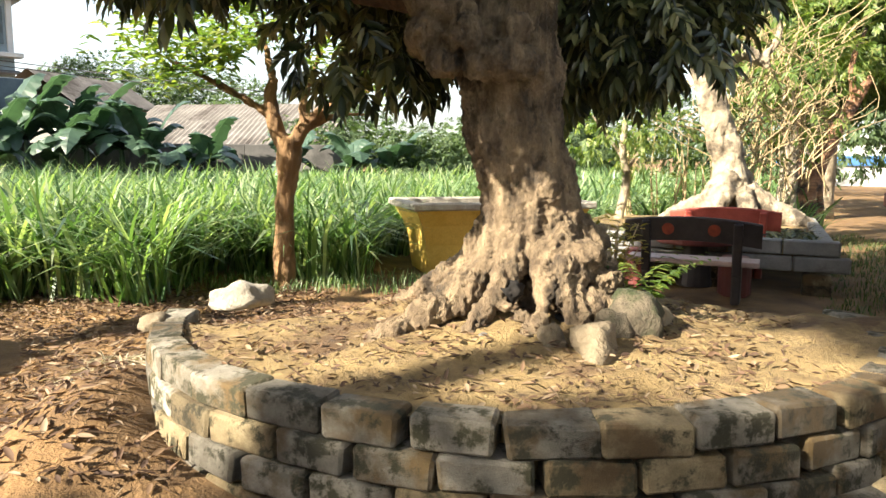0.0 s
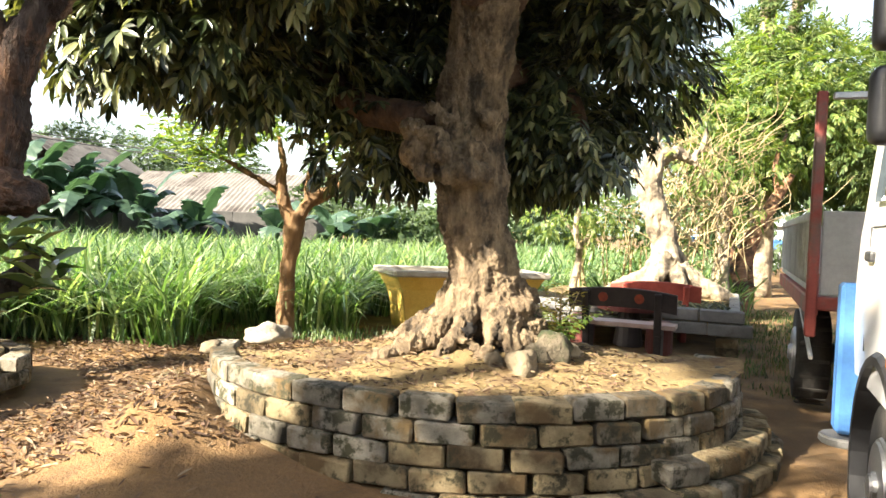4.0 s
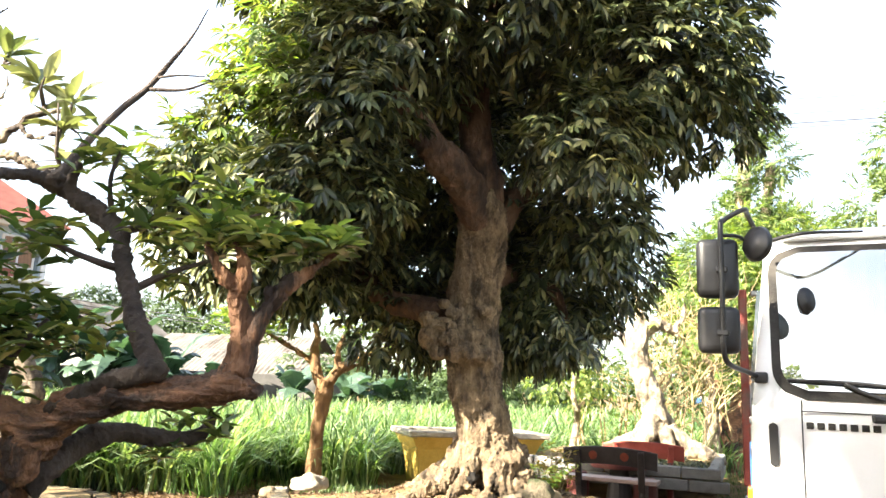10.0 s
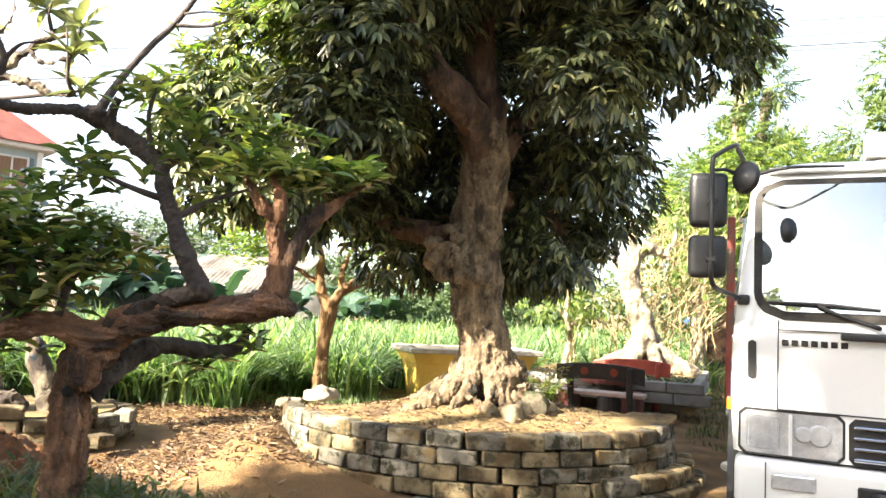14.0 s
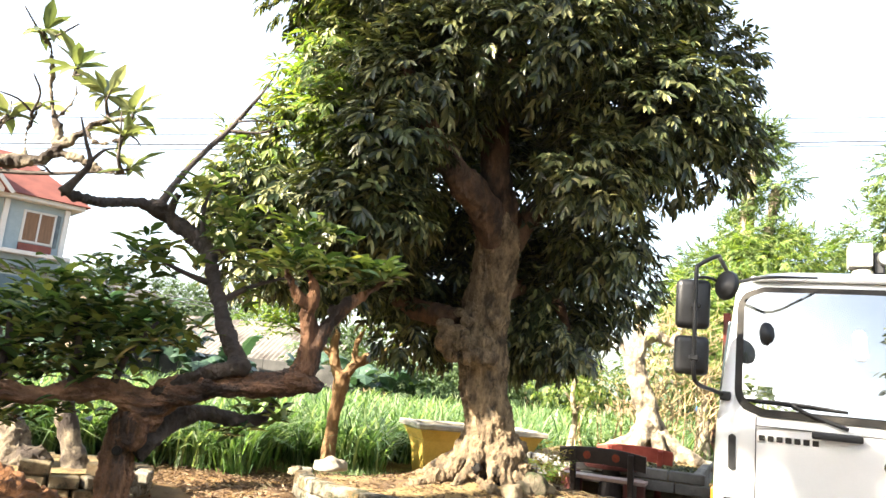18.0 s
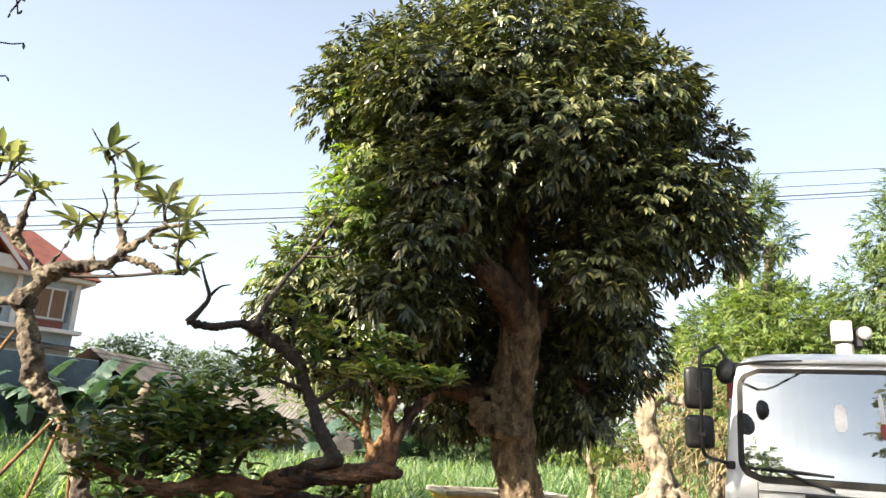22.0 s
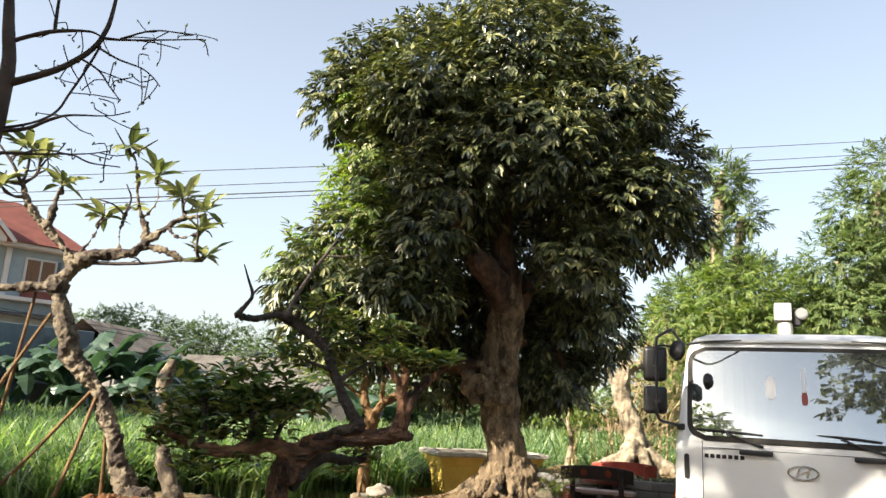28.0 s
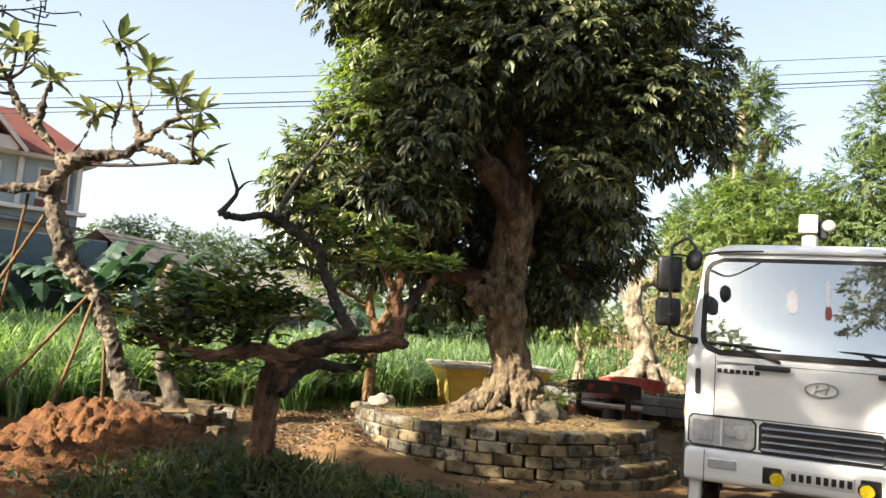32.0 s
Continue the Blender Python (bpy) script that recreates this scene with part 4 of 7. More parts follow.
clouds = np.vstack([pad(-1.95, -0.05, 1.72, 0.42, 0.35, 0.15, 85, rng), pad(-2.25, -0.05, 1.80, 0.50, 0.4, 0.20, 100, rng), pad(-2.6, 0.0, 1.66, 0.45, 0.4, 0.22, 80, rng), pad(-1.64, 0.0, 1.72, 0.22, 0.25, 0.12, 26, rng), pad(-2.05, -0.1, 1.95, 0.30, 0.3, 0.10, 32, rng),
                    pad(-1.80, 0.0, 2.12, 0.22, 0.25, 0.12, 20, rng), pad(-1.60, 0.2, 2.50, 0.22, 0.2, 0.14, 22, rng), pad(-1.38, 0.25, 2.32, 0.26, 0.25, 0.16, 22, rng), pad(-1.08, 0.32, 2.24, 0.30, 0.28, 0.20, 28, rng), pad(-0.95, 0.3, 2.38, 0.22, 0.25, 0.10, 12, rng), pad(-1.3, 0.2, 2.05, 0.16, 0.2, 0.12, 14, rng),
                    pad(-0.62, -0.08, 2.11, 0.20, 0.2, 0.05, 38, rng), pad(-0.88, -0.2, 2.10, 0.18, 0.2, 0.06, 30, rng), pad(-1.05, -0.2, 2.13, 0.15, 0.18, 0.06, 16, rng), pad(-1.2, 0.6, 1.32, 0.16, 0.2, 0.10, 16, rng), pad(-1.36, 0.5, 1.20, 0.16, 0.2, 0.05, 8, rng), pad(-2.3, 0.0, 1.50, 0.40, 0.3, 0.12, 44, rng), pad(-2.6, -0.1, 1.42, 0.35, 0.3, 0.14, 44, rng), pad(-1.92, -0.08, 1.52, 0.24, 0.25, 0.09, 22, rng), pad(-2.45, -0.15, 1.24, 0.25, 0.25, 0.08, 16, rng), pad(-2.1, -0.1, 1.26, 0.16, 0.2, 0.06, 8, rng)])
leaves("crown", *rosettes(clouds, rng, 5, 0.120, 0.052), LEAF_BONSAI, twisted, "pads of broad green leaves", curl=0.18)["kind"] = "stuff"


# ---- the frangipani in its ring of blocks ----
ring = thing("block_ring", pose(0, 0, 0), "low ring of concrete blocks round the foot of the pale tree", "planter")
ring_rng = np.random.RandomState(6)
for row in range(2):
    a = 0.1 * row
    while a < 6.2:
        x, y = -4.15 + 0.92 * math.cos(a), 4.35 + 0.80 * math.sin(a)
        ob = new("block", block_kinds[2 * ring_rng.randint(3) + (ring_rng.random_sample() < 0.6)])
        ob.parent = ring
        ob.matrix_basis = pose(x, y, 0.15 + row * 0.12, ring_rng.normal(0, 2), ring_rng.normal(0, 2), math.degrees(a) + 90 + ring_rng.normal(0, 4))
        a += 0.34
bm = cylinder(0.84, 0.80, 0.35, Matrix.Translation((-4.15, 4.35, 0.16)) @ Matrix.Diagonal((1, 0.86, 1, 1)), 40)
part("soil", bm, BED_SOIL, ring)
for x, y, z, a in ((-3.98, 3.56, 0.40, 20), (-3.40, 3.75, 0.40, -10), (-3.15, 3.62, 0.16, 80)):
    tagged(new("loose_block", block_kinds[1]), "loose concrete block lying on the ring", "block", "loose blocks").matrix_world = pose(x, y, z, 3, 4, a)

wood = []
plum = thing("frangipani", pose(0, 0, 0), "frangipani with a crooked pale trunk and few long leaves", "tree")
grown = [tube([(-4.25, 4.1, 0.25, 0.22), (-4.45, 4.1, 0.45, 0.165), (-4.62, 4.1, 0.80, 0.115), (-4.70, 4.1, 1.05, 0.095), (-4.87, 4.1, 1.38, 0.105), (-4.95, 4.1, 1.62, 0.095), (-5.20, 4.1, 1.90, 0.115), (-5.42, 4.1, 2.13, 0.14), (-5.54, 4.1, 2.45, 0.135), (-5.72, 4.1, 2.90, 0.105), (-5.80, 4.1, 3.12, 0.105)], 6, 16, 0.3, 5.0)]
for pts in ([(-5.80, 4.1, 3.08, 0.117), (-5.45, 4.1, 3.48, 0.106), (-5.1, 4.1, 3.56, 0.095), (-4.85, 4.1, 3.62, 0.091), (-4.66, 4.1, 3.75, 0.080)], [(-4.68, 4.1, 3.72, 0.075), (-4.72, 4.1, 4.0, 0.057), (-4.85, 4.1, 4.35, 0.049), (-4.95, 4.1, 4.9, 0.031), (-5.1, 4.1, 5.1, 0.022)],
            [(-4.66, 4.1, 3.78, 0.064), (-4.45, 4.1, 3.95, 0.054), (-4.25, 4.1, 4.12, 0.043), (-3.95, 4.1, 4.2, 0.031)], [(-4.66, 4.1, 3.70, 0.054), (-4.35, 4.1, 3.66, 0.043), (-4.15, 4.1, 3.55, 0.034), (-3.84, 4.1, 3.54, 0.026)], [(-4.4, 4.1, 4.0, 0.037), (-4.2, 4.05, 3.85, 0.031), (-3.95, 4.0, 3.9, 0.026)],
            [(-5.80, 4.1, 3.08, 0.095), (-6.2, 4.1, 3.05, 0.080), (-6.9, 4.1, 2.98, 0.064)], [(-5.62, 4.1, 3.35, 0.095), (-5.75, 4.1, 3.6, 0.085), (-6.05, 4.1, 3.88, 0.075), (-6.3, 4.1, 4.15, 0.054), (-6.5, 4.1, 4.5, 0.031)], [(-6.05, 4.1, 3.88, 0.054), (-6.0, 4.1, 4.2, 0.043), (-5.95, 4.1, 4.5, 0.026)],
            [(-5.0, 4.1, 3.6, 0.031), (-5.05, 4.1, 3.9, 0.026), (-4.95, 4.1, 4.3, 0.022)], [(-5.6, 4.1, 3.5, 0.031), (-5.4, 4.1, 3.8, 0.022), (-5.3, 4.1, 4.1, 0.013)], [(-4.75, 4.1, 4.1, 0.031), (-4.6, 4.1, 4.35, 0.026), (-4.62, 4.1, 4.75, 0.022)]):
    grown.append(tube([(x, y, z, 0.78 * r) for x, y, z, r in pts], 5, 10, 0.3, 6.0, pts[1][2]))
    wood += [tuple(p[:3]) for p in spline(pts, 6)]
for x, z, r in ((-5.42, 2.1, 0.14), (-5.25, 1.95, 0.12), (-4.9, 1.5, 0.11), (-4.62, 0.85, 0.11), (-5.78, 3.08, 0.15), (-5.45, 3.46, 0.12), (-4.3, 0.35, 0.2), (-4.45, 0.3, 0.18)):
    grown.append(ball(x, 4.08, z, r, r, r, z * 7))
organic("trunk", grown, KNOB_BARK, plum, 0.017, 0.036, 9.0, "crooked knobbly pale trunk and limbs", 0.8, 1)
limb("dead_stub", [(-3.85, 4.2, 0.25, 0.163), (-3.95, 4.2, 0.55, 0.112), (-4.10, 4.2, 0.92, 0.100), (-4.05, 4.2, 1.02, 0.050)], KNOB_BARK, plum, steps=6, sides=14, rough=0.35, lump=7.0)
limb("dead_stub", [(-4.1, 4.6, 1.2, 0.062), (-4.13, 4.6, 1.35, 0.100), (-4.33, 4.6, 1.81, 0.112), (-4.25, 4.6, 2.2, 0.062)], KNOB_BARK, plum, steps=6, sides=14, rough=0.4, lump=7.0)
rng = np.random.RandomState(43)
heads = np.array([(-5.1, 4.1, 5.15), (-4.62, 4.1, 4.75), (-3.9, 4.1, 4.25), (-4.25, 4.1, 4.45), (-3.82, 4.1, 3.6), (-3.92, 4.0, 3.95), (-6.3, 4.1, 4.9), (-6.75, 4.0, 4.45), (-5.95, 4.1, 4.55), (-5.3, 4.1, 4.1), (-4.95, 4.1, 4.25), (-7.0, 4.0, 5.2), (-6.5, 4.2, 5.05), (-7.1, 4.1, 4.7)])
tops = heads[[0, 1, 2, 3, 4, 6, 7, 8, 9, 11, 12, 13, 5]]
leaves("crown", *rosettes(tops, rng, 9, 0.40, 0.135, 0.75, 0.55), LEAF_PLUM, plum, "rosettes of long pale green leaves", curl=0.2)["kind"] = "stuff"
leaves("lower_foliage", *rosettes(heads, rng, 4, 0.32, 0.105, 1.0, 0.0), LEAF_PLUM, plum, curl=0.25)["kind"] = "stuff"
spurs = []
wood = np.array(wood)
for h in heads:
    low = wood[wood[:, 2] < h[2] - 0.12]
    foot = low[np.argmin(((low - h) ** 2).sum(1))]
    bend = (foot + h) / 2 + np.array([rng.normal(0, 0.06), rng.normal(0, 0.05), -0.05])
    spurs.append(tube([(*foot, 0.030), (*bend, 0.022), (*h, 0.016)], 5, 8, 0.25, 9.0))
    for _ in range(2):
        q = bend + rng.normal(scale=0.16, size=3) + np.array([0, 0, 0.14])
        spurs.append(tube([(*bend, 0.015), (*((bend + q) / 2 + rng.normal(scale=0.03, size=3)), 0.012), (*q, 0.008)], 3, 6, 0.2, 9.0))
raw("spur_wood", *joined(spurs), DARK_BARK, plum, "short dark leafy spurs", True)["kind"] = "stuff"
for x0, y0, z0, x1, y1, z1 in ((-6.9, 3.6, 0.2, -5.75, 4.0, 2.7), (-5.3, 3.7, 0.1, -5.0, 4.05, 1.7), (-6.3, 3.9, 0.1, -5.1, 4.15, 1.75), (-6.6, 4.4, 0.1, -6.1, 4.2, 3.0), (-4.95, 4.5, 0.1, -4.92, 4.2, 1.5)):
    ob = limb("prop_pole", [(x0, y0, z0, 0.028), ((x0 + x1) / 2 + 0.02, (y0 + y1) / 2, (z0 + z1) / 2, 0.026), (x1, y1, z1, 0.022)], TAN_BARK, None, steps=4, sides=8, rough=0.1)
    tagged(ob, "thin brown wooden pole propping the frangipani", "pole", "props of the frangipani")


# ---- the small tree behind the bed ----
small = thing("small_tree", pose(0, 0, 0), "young tree with a straight tan trunk and light leaves", "tree")
organic("trunk", [tube([(-1.62, 7.55, -0.05, 0.13), (-1.62, 7.55, 0.3, 0.105), (-1.61, 7.55, 0.8, 0.098), (-1.58, 7.55, 1.15, 0.105), (-1.55, 7.55, 1.42, 0.125), (-1.53, 7.55, 1.6, 0.10)], 6, 16, 0.2, 4.0)] + [tube(p, 5, 10, 0.25, 6.0) for p in
        ([(-1.57, 7.55, 1.45, 0.09), (-1.68, 7.55, 1.72, 0.075), (-1.73, 7.55, 2.0, 0.07), (-1.68, 7.55, 2.2, 0.05)], [(-1.52, 7.55, 1.5, 0.08), (-1.32, 7.5, 1.78, 0.06), (-1.0, 7.45, 1.95, 0.042), (-0.5, 7.4, 2.15, 0.022)], [(-1.38, 7.5, 1.72, 0.055), (-1.38, 7.55, 2.05, 0.045), (-1.22, 7.6, 2.45, 0.028)],
         [(-1.70, 7.55, 1.8, 0.045), (-2.1, 7.5, 2.05, 0.035), (-2.7, 7.4, 2.35, 0.02)], [(-1.42, 7.5, 1.65, 0.045), (-1.1, 7.6, 1.82, 0.03), (-0.7, 7.8, 1.85, 0.016)], [(-1.68, 7.55, 2.1, 0.045), (-1.82, 7.7, 2.6, 0.028), (-2.0, 7.8, 3.0, 0.015)])], TAN_BARK, small, 0.02, 0.014, 12.0, "", 0.4, 1)
rng = np.random.RandomState(47)
clouds = np.vstack([pad(-2.65, 7.4, 2.45, 0.75, 0.6, 0.42, 230, rng), pad(-1.9, 7.7, 2.8, 0.7, 0.6, 0.4, 150, rng), pad(-1.0, 7.5, 2.4, 0.5, 0.5, 0.3, 90, rng), pad(-0.55, 7.4, 2.2, 0.35, 0.4, 0.35, 60, rng), pad(-2.1, 7.3, 2.45, 0.4, 0.4, 0.2, 60, rng)])
leaves("crown", *rosettes(clouds, rng, 5, 0.13, 0.05, 0.9, 0.0), LEAF_LIME, small, "thin crown of yellow-green leaves")["kind"] = "stuff"


# ---- tall grass ----
def grass_patch(name, n, x0, x1, y0, y1, per, height, rng, material, label, edge=None, width=0.022, arch=(0.15, 0.75)):
    x, y = rng.uniform(x0, x1, n), rng.uniform(y0, y1, n)
    if edge is not None:
        keep = edge(x, y)
        x, y = x[keep], y[keep]
    n = len(x)
    x, y = np.repeat(x, per) + rng.normal(scale=0.06, size=n * per), np.repeat(y, per) + rng.normal(scale=0.06, size=n * per)
    a = rng.uniform(0, 6.28, n * per)
    tall = np.repeat(rng.uniform(0.65, 1.1, n), per) * rng.uniform(0.6, 1.1, n * per) * height
    base = np.stack([x, y, ground_z(x, y) - 0.02], 1)
    ob = blades(name, base, np.stack([np.cos(a), np.sin(a), np.zeros(n * per)], 1), rng.uniform(*arch, n * per), tall, width * rng.uniform(0.6, 1.3, n * per), material)
    return tagged(ob, label, "grass", kind="stuff")


rng = np.random.RandomState(51)
front = lambda x, y: y > 6.25 + 0.5 * np.sin(x * 1.3) + np.where(x > -2.6, 2.15, 0) + np.where(x < -5.5, -1.0, 0)
grass_patch("tall_grass", 4200, -9.5, 1.8, 5.2, 11.5, 9, 1.45, rng, GRASS, "thick field of tall arching green grass", lambda x, y: front(x, y) & ~((np.abs(x - 0.7) < 1.6) & (y < 10.2)), 0.034, (0.3, 1.15))
grass_patch("tall_grass", 3000, -16, 6.5, 11.5, 18.5, 8, 1.35, rng, GRASS, "thick field of tall arching green grass", None, 0.042, (0.3, 1.1))
grass_patch("tall_grass", 2600, -22, 8, 18.5, 27.5, 7, 1.3, rng, GRASS, "thick field of tall arching green grass", None, 0.055, (0.3, 1.1))
grass_patch("tall_grass", 700, -11, -5.2, 3.2, 6.6, 9, 1.1, rng, GRASS, "thick field of tall arching green grass", lambda x, y: x < -6.0 + 0.3 * np.sin(y * 3), 0.03, (0.3, 1.1))
grass_patch("tall_grass", 900, 0, 16, 18, 34, 8, 1.3, rng, GRASS, "far field of tall grass", lambda x, y: np.abs(x - 8.0 - (y - 13) * 0.56) > 2.0, 0.05)


# ---- the truck ----
truck = thing("truck", pose(2.50, 0.32, -0.03, 0, 0, -25.0), "white cab-over truck with black mirrors and a dropside bed", "truck")


def cab_front(z):
    """How far back the cab's face lies at that height."""
    return 0.0 if z < 1.58 else 0.38 * (z - 1.58) ** 1.15 if z < 2.47 else 0.332 + (z - 2.47) * 1.9


def cab_section(z, half, corner, back):
    f = cab_front(z)
    pts = []
    for sx, sy in ((-1, 1), (-1, -1), (1, -1), (1, 1)):
        r = corner if sy < 0 else 0.05
        cx, cy = sx * (half - r), (f + r if sy < 0 else back - r)
        start = {(-1, 1): 90, (-1, -1): 180, (1, -1): 270, (1, 1): 0}[(sx, sy)]
        for k in range(7):
            a = math.radians(start + 90 * k / 6)
            x, y = cx + r * math.cos(a), cy + r * math.sin(a)
            if sy < 0:
                y += 0.05 * (abs(x) / half) ** 2.5
            pts.append((x, y, z))
        if (sx, sy) == (-1, -1):
            for k in range(1, 8):
                x = -(half - r) + 2 * (half - r) * k / 8
                pts.append((x, f + 0.05 * (abs(x) / half) ** 2.5, z))
    return pts


levels = [(0.84, 1.03, 0.10), (1.10, 1.045, 0.11), (1.35, 1.045, 0.12), (1.56, 1.035, 0.13), (1.64, 1.025, 0.13), (1.9, 1.0, 0.12), (2.15, 0.975, 0.12), (2.42, 0.95, 0.12), (2.52, 0.925, 0.13), (2.58, 0.89, 0.16), (2.62, 0.80, 0.2)]
rings = [cab_section(z, h, c, 1.65 if z < 2.5 else 1.62) for z, h, c in levels]
n = len(rings[0])
verts = [p for r in rings for p in r]
faces = [(i * n + k, i * n + (k + 1) % n, (i + 1) * n + (k + 1) % n, (i + 1) * n + k) for i in range(len(rings) - 1) for k in range(n)]
faces.append(tuple(range((len(rings) - 1) * n, len(rings) * n)))
cab = raw("cab", verts, faces, WHITE_PAINT, truck, "glossy white cab", smooth=True)


def face_patch(x0, x1, z0, z1, out, nx=14, nz=8, corner=0.08):
    """A patch that follows the cab's face, with rounded corners, standing out from it."""
    verts, faces = [], []
    for j in range(nz + 1):
        for i in range(nx + 1):
            u, w = i / nx, j / nz
            z = z0 + (z1 - z0) * w
            near = min(z - z0, z1 - z)
            cut = corner - math.sqrt(max(corner ** 2 - (corner - near) ** 2, 0)) if near < corner else 0
            x = x0 + cut + (x1 - x0 - 2 * cut) * u
            verts.append((x, cab_front(z) + 0.05 * min(abs(x), 1.0) ** 2.5 - out, z))
    for j in range(nz):
        for i in range(nx):
            a = j * (nx + 1) + i
            faces.append((a, a + 1, a + nx + 2, a + nx + 1))
    return verts, faces


def face_panel(name, x0, x1, z0, z1, out, material, parent, label="", corner=0.03, depth=0.02, nx=12, nz=8):
    v, f = face_patch(x0, x1, z0, z1, out, nx, nz, corner)
    bm = bmesh.new()
    vs = [bm.verts.new(p) for p in v]
    for face in f:
        bm.faces.new([vs[i] for i in face])
    made = bmesh.ops.extrude_face_region(bm, geom=list(bm.faces))
    bmesh.ops.translate(bm, vec=(0, depth, 0), verts=[g for g in made["geom"] if isinstance(g, bmesh.types.BMVert)])
    bmesh.ops.recalc_face_normals(bm, faces=list(bm.faces))
    return part(name, bm, material, parent, label)


face_panel("windscreen_seal", -0.93, 0.93, 1.60, 2.465, 0.006, RUBBER, cab, "black rubber seal", 0.16, 0.03, 20, 22)
face_panel("windscreen", -0.885, 0.885, 1.65, 2.425, 0.016, SCREEN, cab, "reflecting windscreen", 0.12, 0.012, 20, 22)
face_panel("sticker", -0.26, -0.18, 1.99, 2.19, 0.019, STICKER, cab, "white sticker on the windscreen", 0.02, 0.002, 4, 6)
pennant = face_panel("pennant", 0.035, 0.065, 2.02, 2.28, 0.019, STICKER, cab, "red and white pennant at the windscreen", 0.01, 0.002, 3, 8)
face_panel("pennant_tail", 0.025, 0.075, 1.95, 2.06, 0.0215, RED_PAINT, pennant, "red tail", 0.01, 0.002, 3, 4)
for s in (-1, 1):
    bm = box(0.012, 0.78, 0.52, pose(s * 0.992, 0.82, 1.97, 0, -s * 5.5, 0), 0.03, 2)
    part("side_window", bm, DARK_GLASS, cab, "dark side window")
    bm = box(0.014, 0.90, 0.008, pose(s * 1.03, 0.80, 1.60), 0.002, 1)
    part("door_seam", bm, BLACK, cab)
    for y in (0.32, 1.28):
        part("door_seam", box(0.014, 0.008, 0.60, pose(s * 1.035, y, 1.30, 0, -s * 0.5, 0), 0.002, 1), BLACK, cab)
    part("door_handle", box(0.03, 0.16, 0.05, pose(s * 1.05, 1.18, 1.46), 0.012, 2), BLACK, cab)
    part("side_indicator", box(0.05, 0.12, 0.075, pose(s * 1.05, 0.46, 1.07), 0.012, 2), AMBER, cab, "amber turn signal")
    # the wheel arch and front wheel
    arch = bmesh.new()
    loops = []
    for k in range(17):
        a = math.radians(-28 + 214 * k / 16)
        w = 0.10 + 0.05 * max(0, math.cos(a))
        loops.append([arch.verts.new((s * x, 0.80 + r * math.cos(a) * (1.0 if math.cos(a) < 0 else 1.12), 0.50 + r * math.sin(a))) for x, r in ((1.06 - 2 * w, 0.50), (1.06 - 2 * w, 0.56), (1.03, 0.57), (1.065, 0.54), (1.065, 0.50))])
    for p, q in zip(loops, loops[1:]):
        for k in range(5):
            arch.faces.new((p[k], p[(k + 1) % 5], q[(k + 1) % 5], q[k]))
    arch.faces.new(loops[0][::-1])
    arch.faces.new(loops[-1])
    bmesh.ops.recalc_face_normals(arch, faces=list(arch.faces))
    part("wheel_arch", arch, BLACK, truck)
part("panel_seam", box(0.006, 0.012, 0.56, pose(-0.80, 0.028, 1.32), 0.001, 1), BLACK, cab)
part("panel_seam", box(0.006, 0.012, 0.56, pose(0.80, 0.028, 1.32), 0.001, 1), BLACK, cab)
part("panel_seam", box(1.60, 0.012, 0.006, pose(0, 0.006, 1.545), 0.001, 1), BLACK, cab)
part("panel_seam", box(1.60, 0.012, 0.008, pose(0, 0.006, 1.10), 0.001, 1), BLACK, cab)
for s in (-1, 1):
    face_panel("air_vent", s * 0.935 - 0.022, s * 0.935 + 0.022, 1.26, 1.48, 0.016, BLACK, cab, "black air slot", 0.02, 0.03, 4, 24)
    part("grab_handle", box(0.27, 0.035, 0.045, pose(s * 0.36 if s < 0 else 0.52, -0.035, 1.525), 0.014, 2), BLACK, cab, "black grab handle")
# plain bars where the maker's lettering stands
for k in range(7):
    part("lettering_bar", box(0.034, 0.006, 0.034, pose(-0.765 + k * 0.049, 0.006, 1.475), 0.002, 1), RUBBER, cab, "dark grey letter-sized bar")
badge = bmesh.new()
for k in range(28):
    a = 2 * math.pi * k / 28
    box(0.026, 0.012, 0.014, pose(0.115 * math.cos(a), -0.012, 1.385 + 0.054 * math.sin(a), 0, -math.degrees(math.atan2(0.054 * math.cos(a), -0.115 * math.sin(a))), 0), 0.003, 1, badge)
for x in (-0.04, 0.04):
    box(0.016, 0.012, 0.08, pose(x, -0.012, 1.385, 0, 18, 0), 0.003, 1, badge)
box(0.09, 0.012, 0.014, pose(0, -0.012, 1.385, 0, -20, 0), 0.003, 1, badge)
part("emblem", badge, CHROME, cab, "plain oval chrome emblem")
for s in (-1, 1):
    face_panel("lamp_bezel", s * 0.735 - 0.268, s * 0.735 + 0.268, 0.838, 1.097, 0.008, BLACK, cab, "black rim round the headlight", 0.03, 0.03)
    lamp = face_panel("headlight", s * 0.735 - 0.255, s * 0.735 + 0.255, 0.85, 1.085, 0.014, LENS_GLASS, cab, "clear rectangular headlight", 0.03, 0.04)
    part("lamp_divider", box(0.018, 0.02, 0.225, pose(s * 0.735, -0.004, 0.968), 0.003, 1), WHITE_PAINT, lamp)
    for x, r in ((0.59, 0.062), (0.67, 0.045)):
        bm = cylinder(r, r * 0.85, 0.02, pose(s * x, -0.006, 0.975, 90, 0, 0), 24, 0.004)
        part("reflector", bm, REFLECTOR, lamp)
    part("indicator_lens", box(0.17, 0.012, 0.18, pose(s * 0.875, 0.018, 0.968, 0, 0, s * 6), 0.012, 1), LENS_GLASS, lamp, "ribbed clear turn signal")
grille = face_panel("grille", -0.45, 0.45, 0.835, 1.085, 0.004, BLACK, cab, "black grille", 0.03, 0.05)
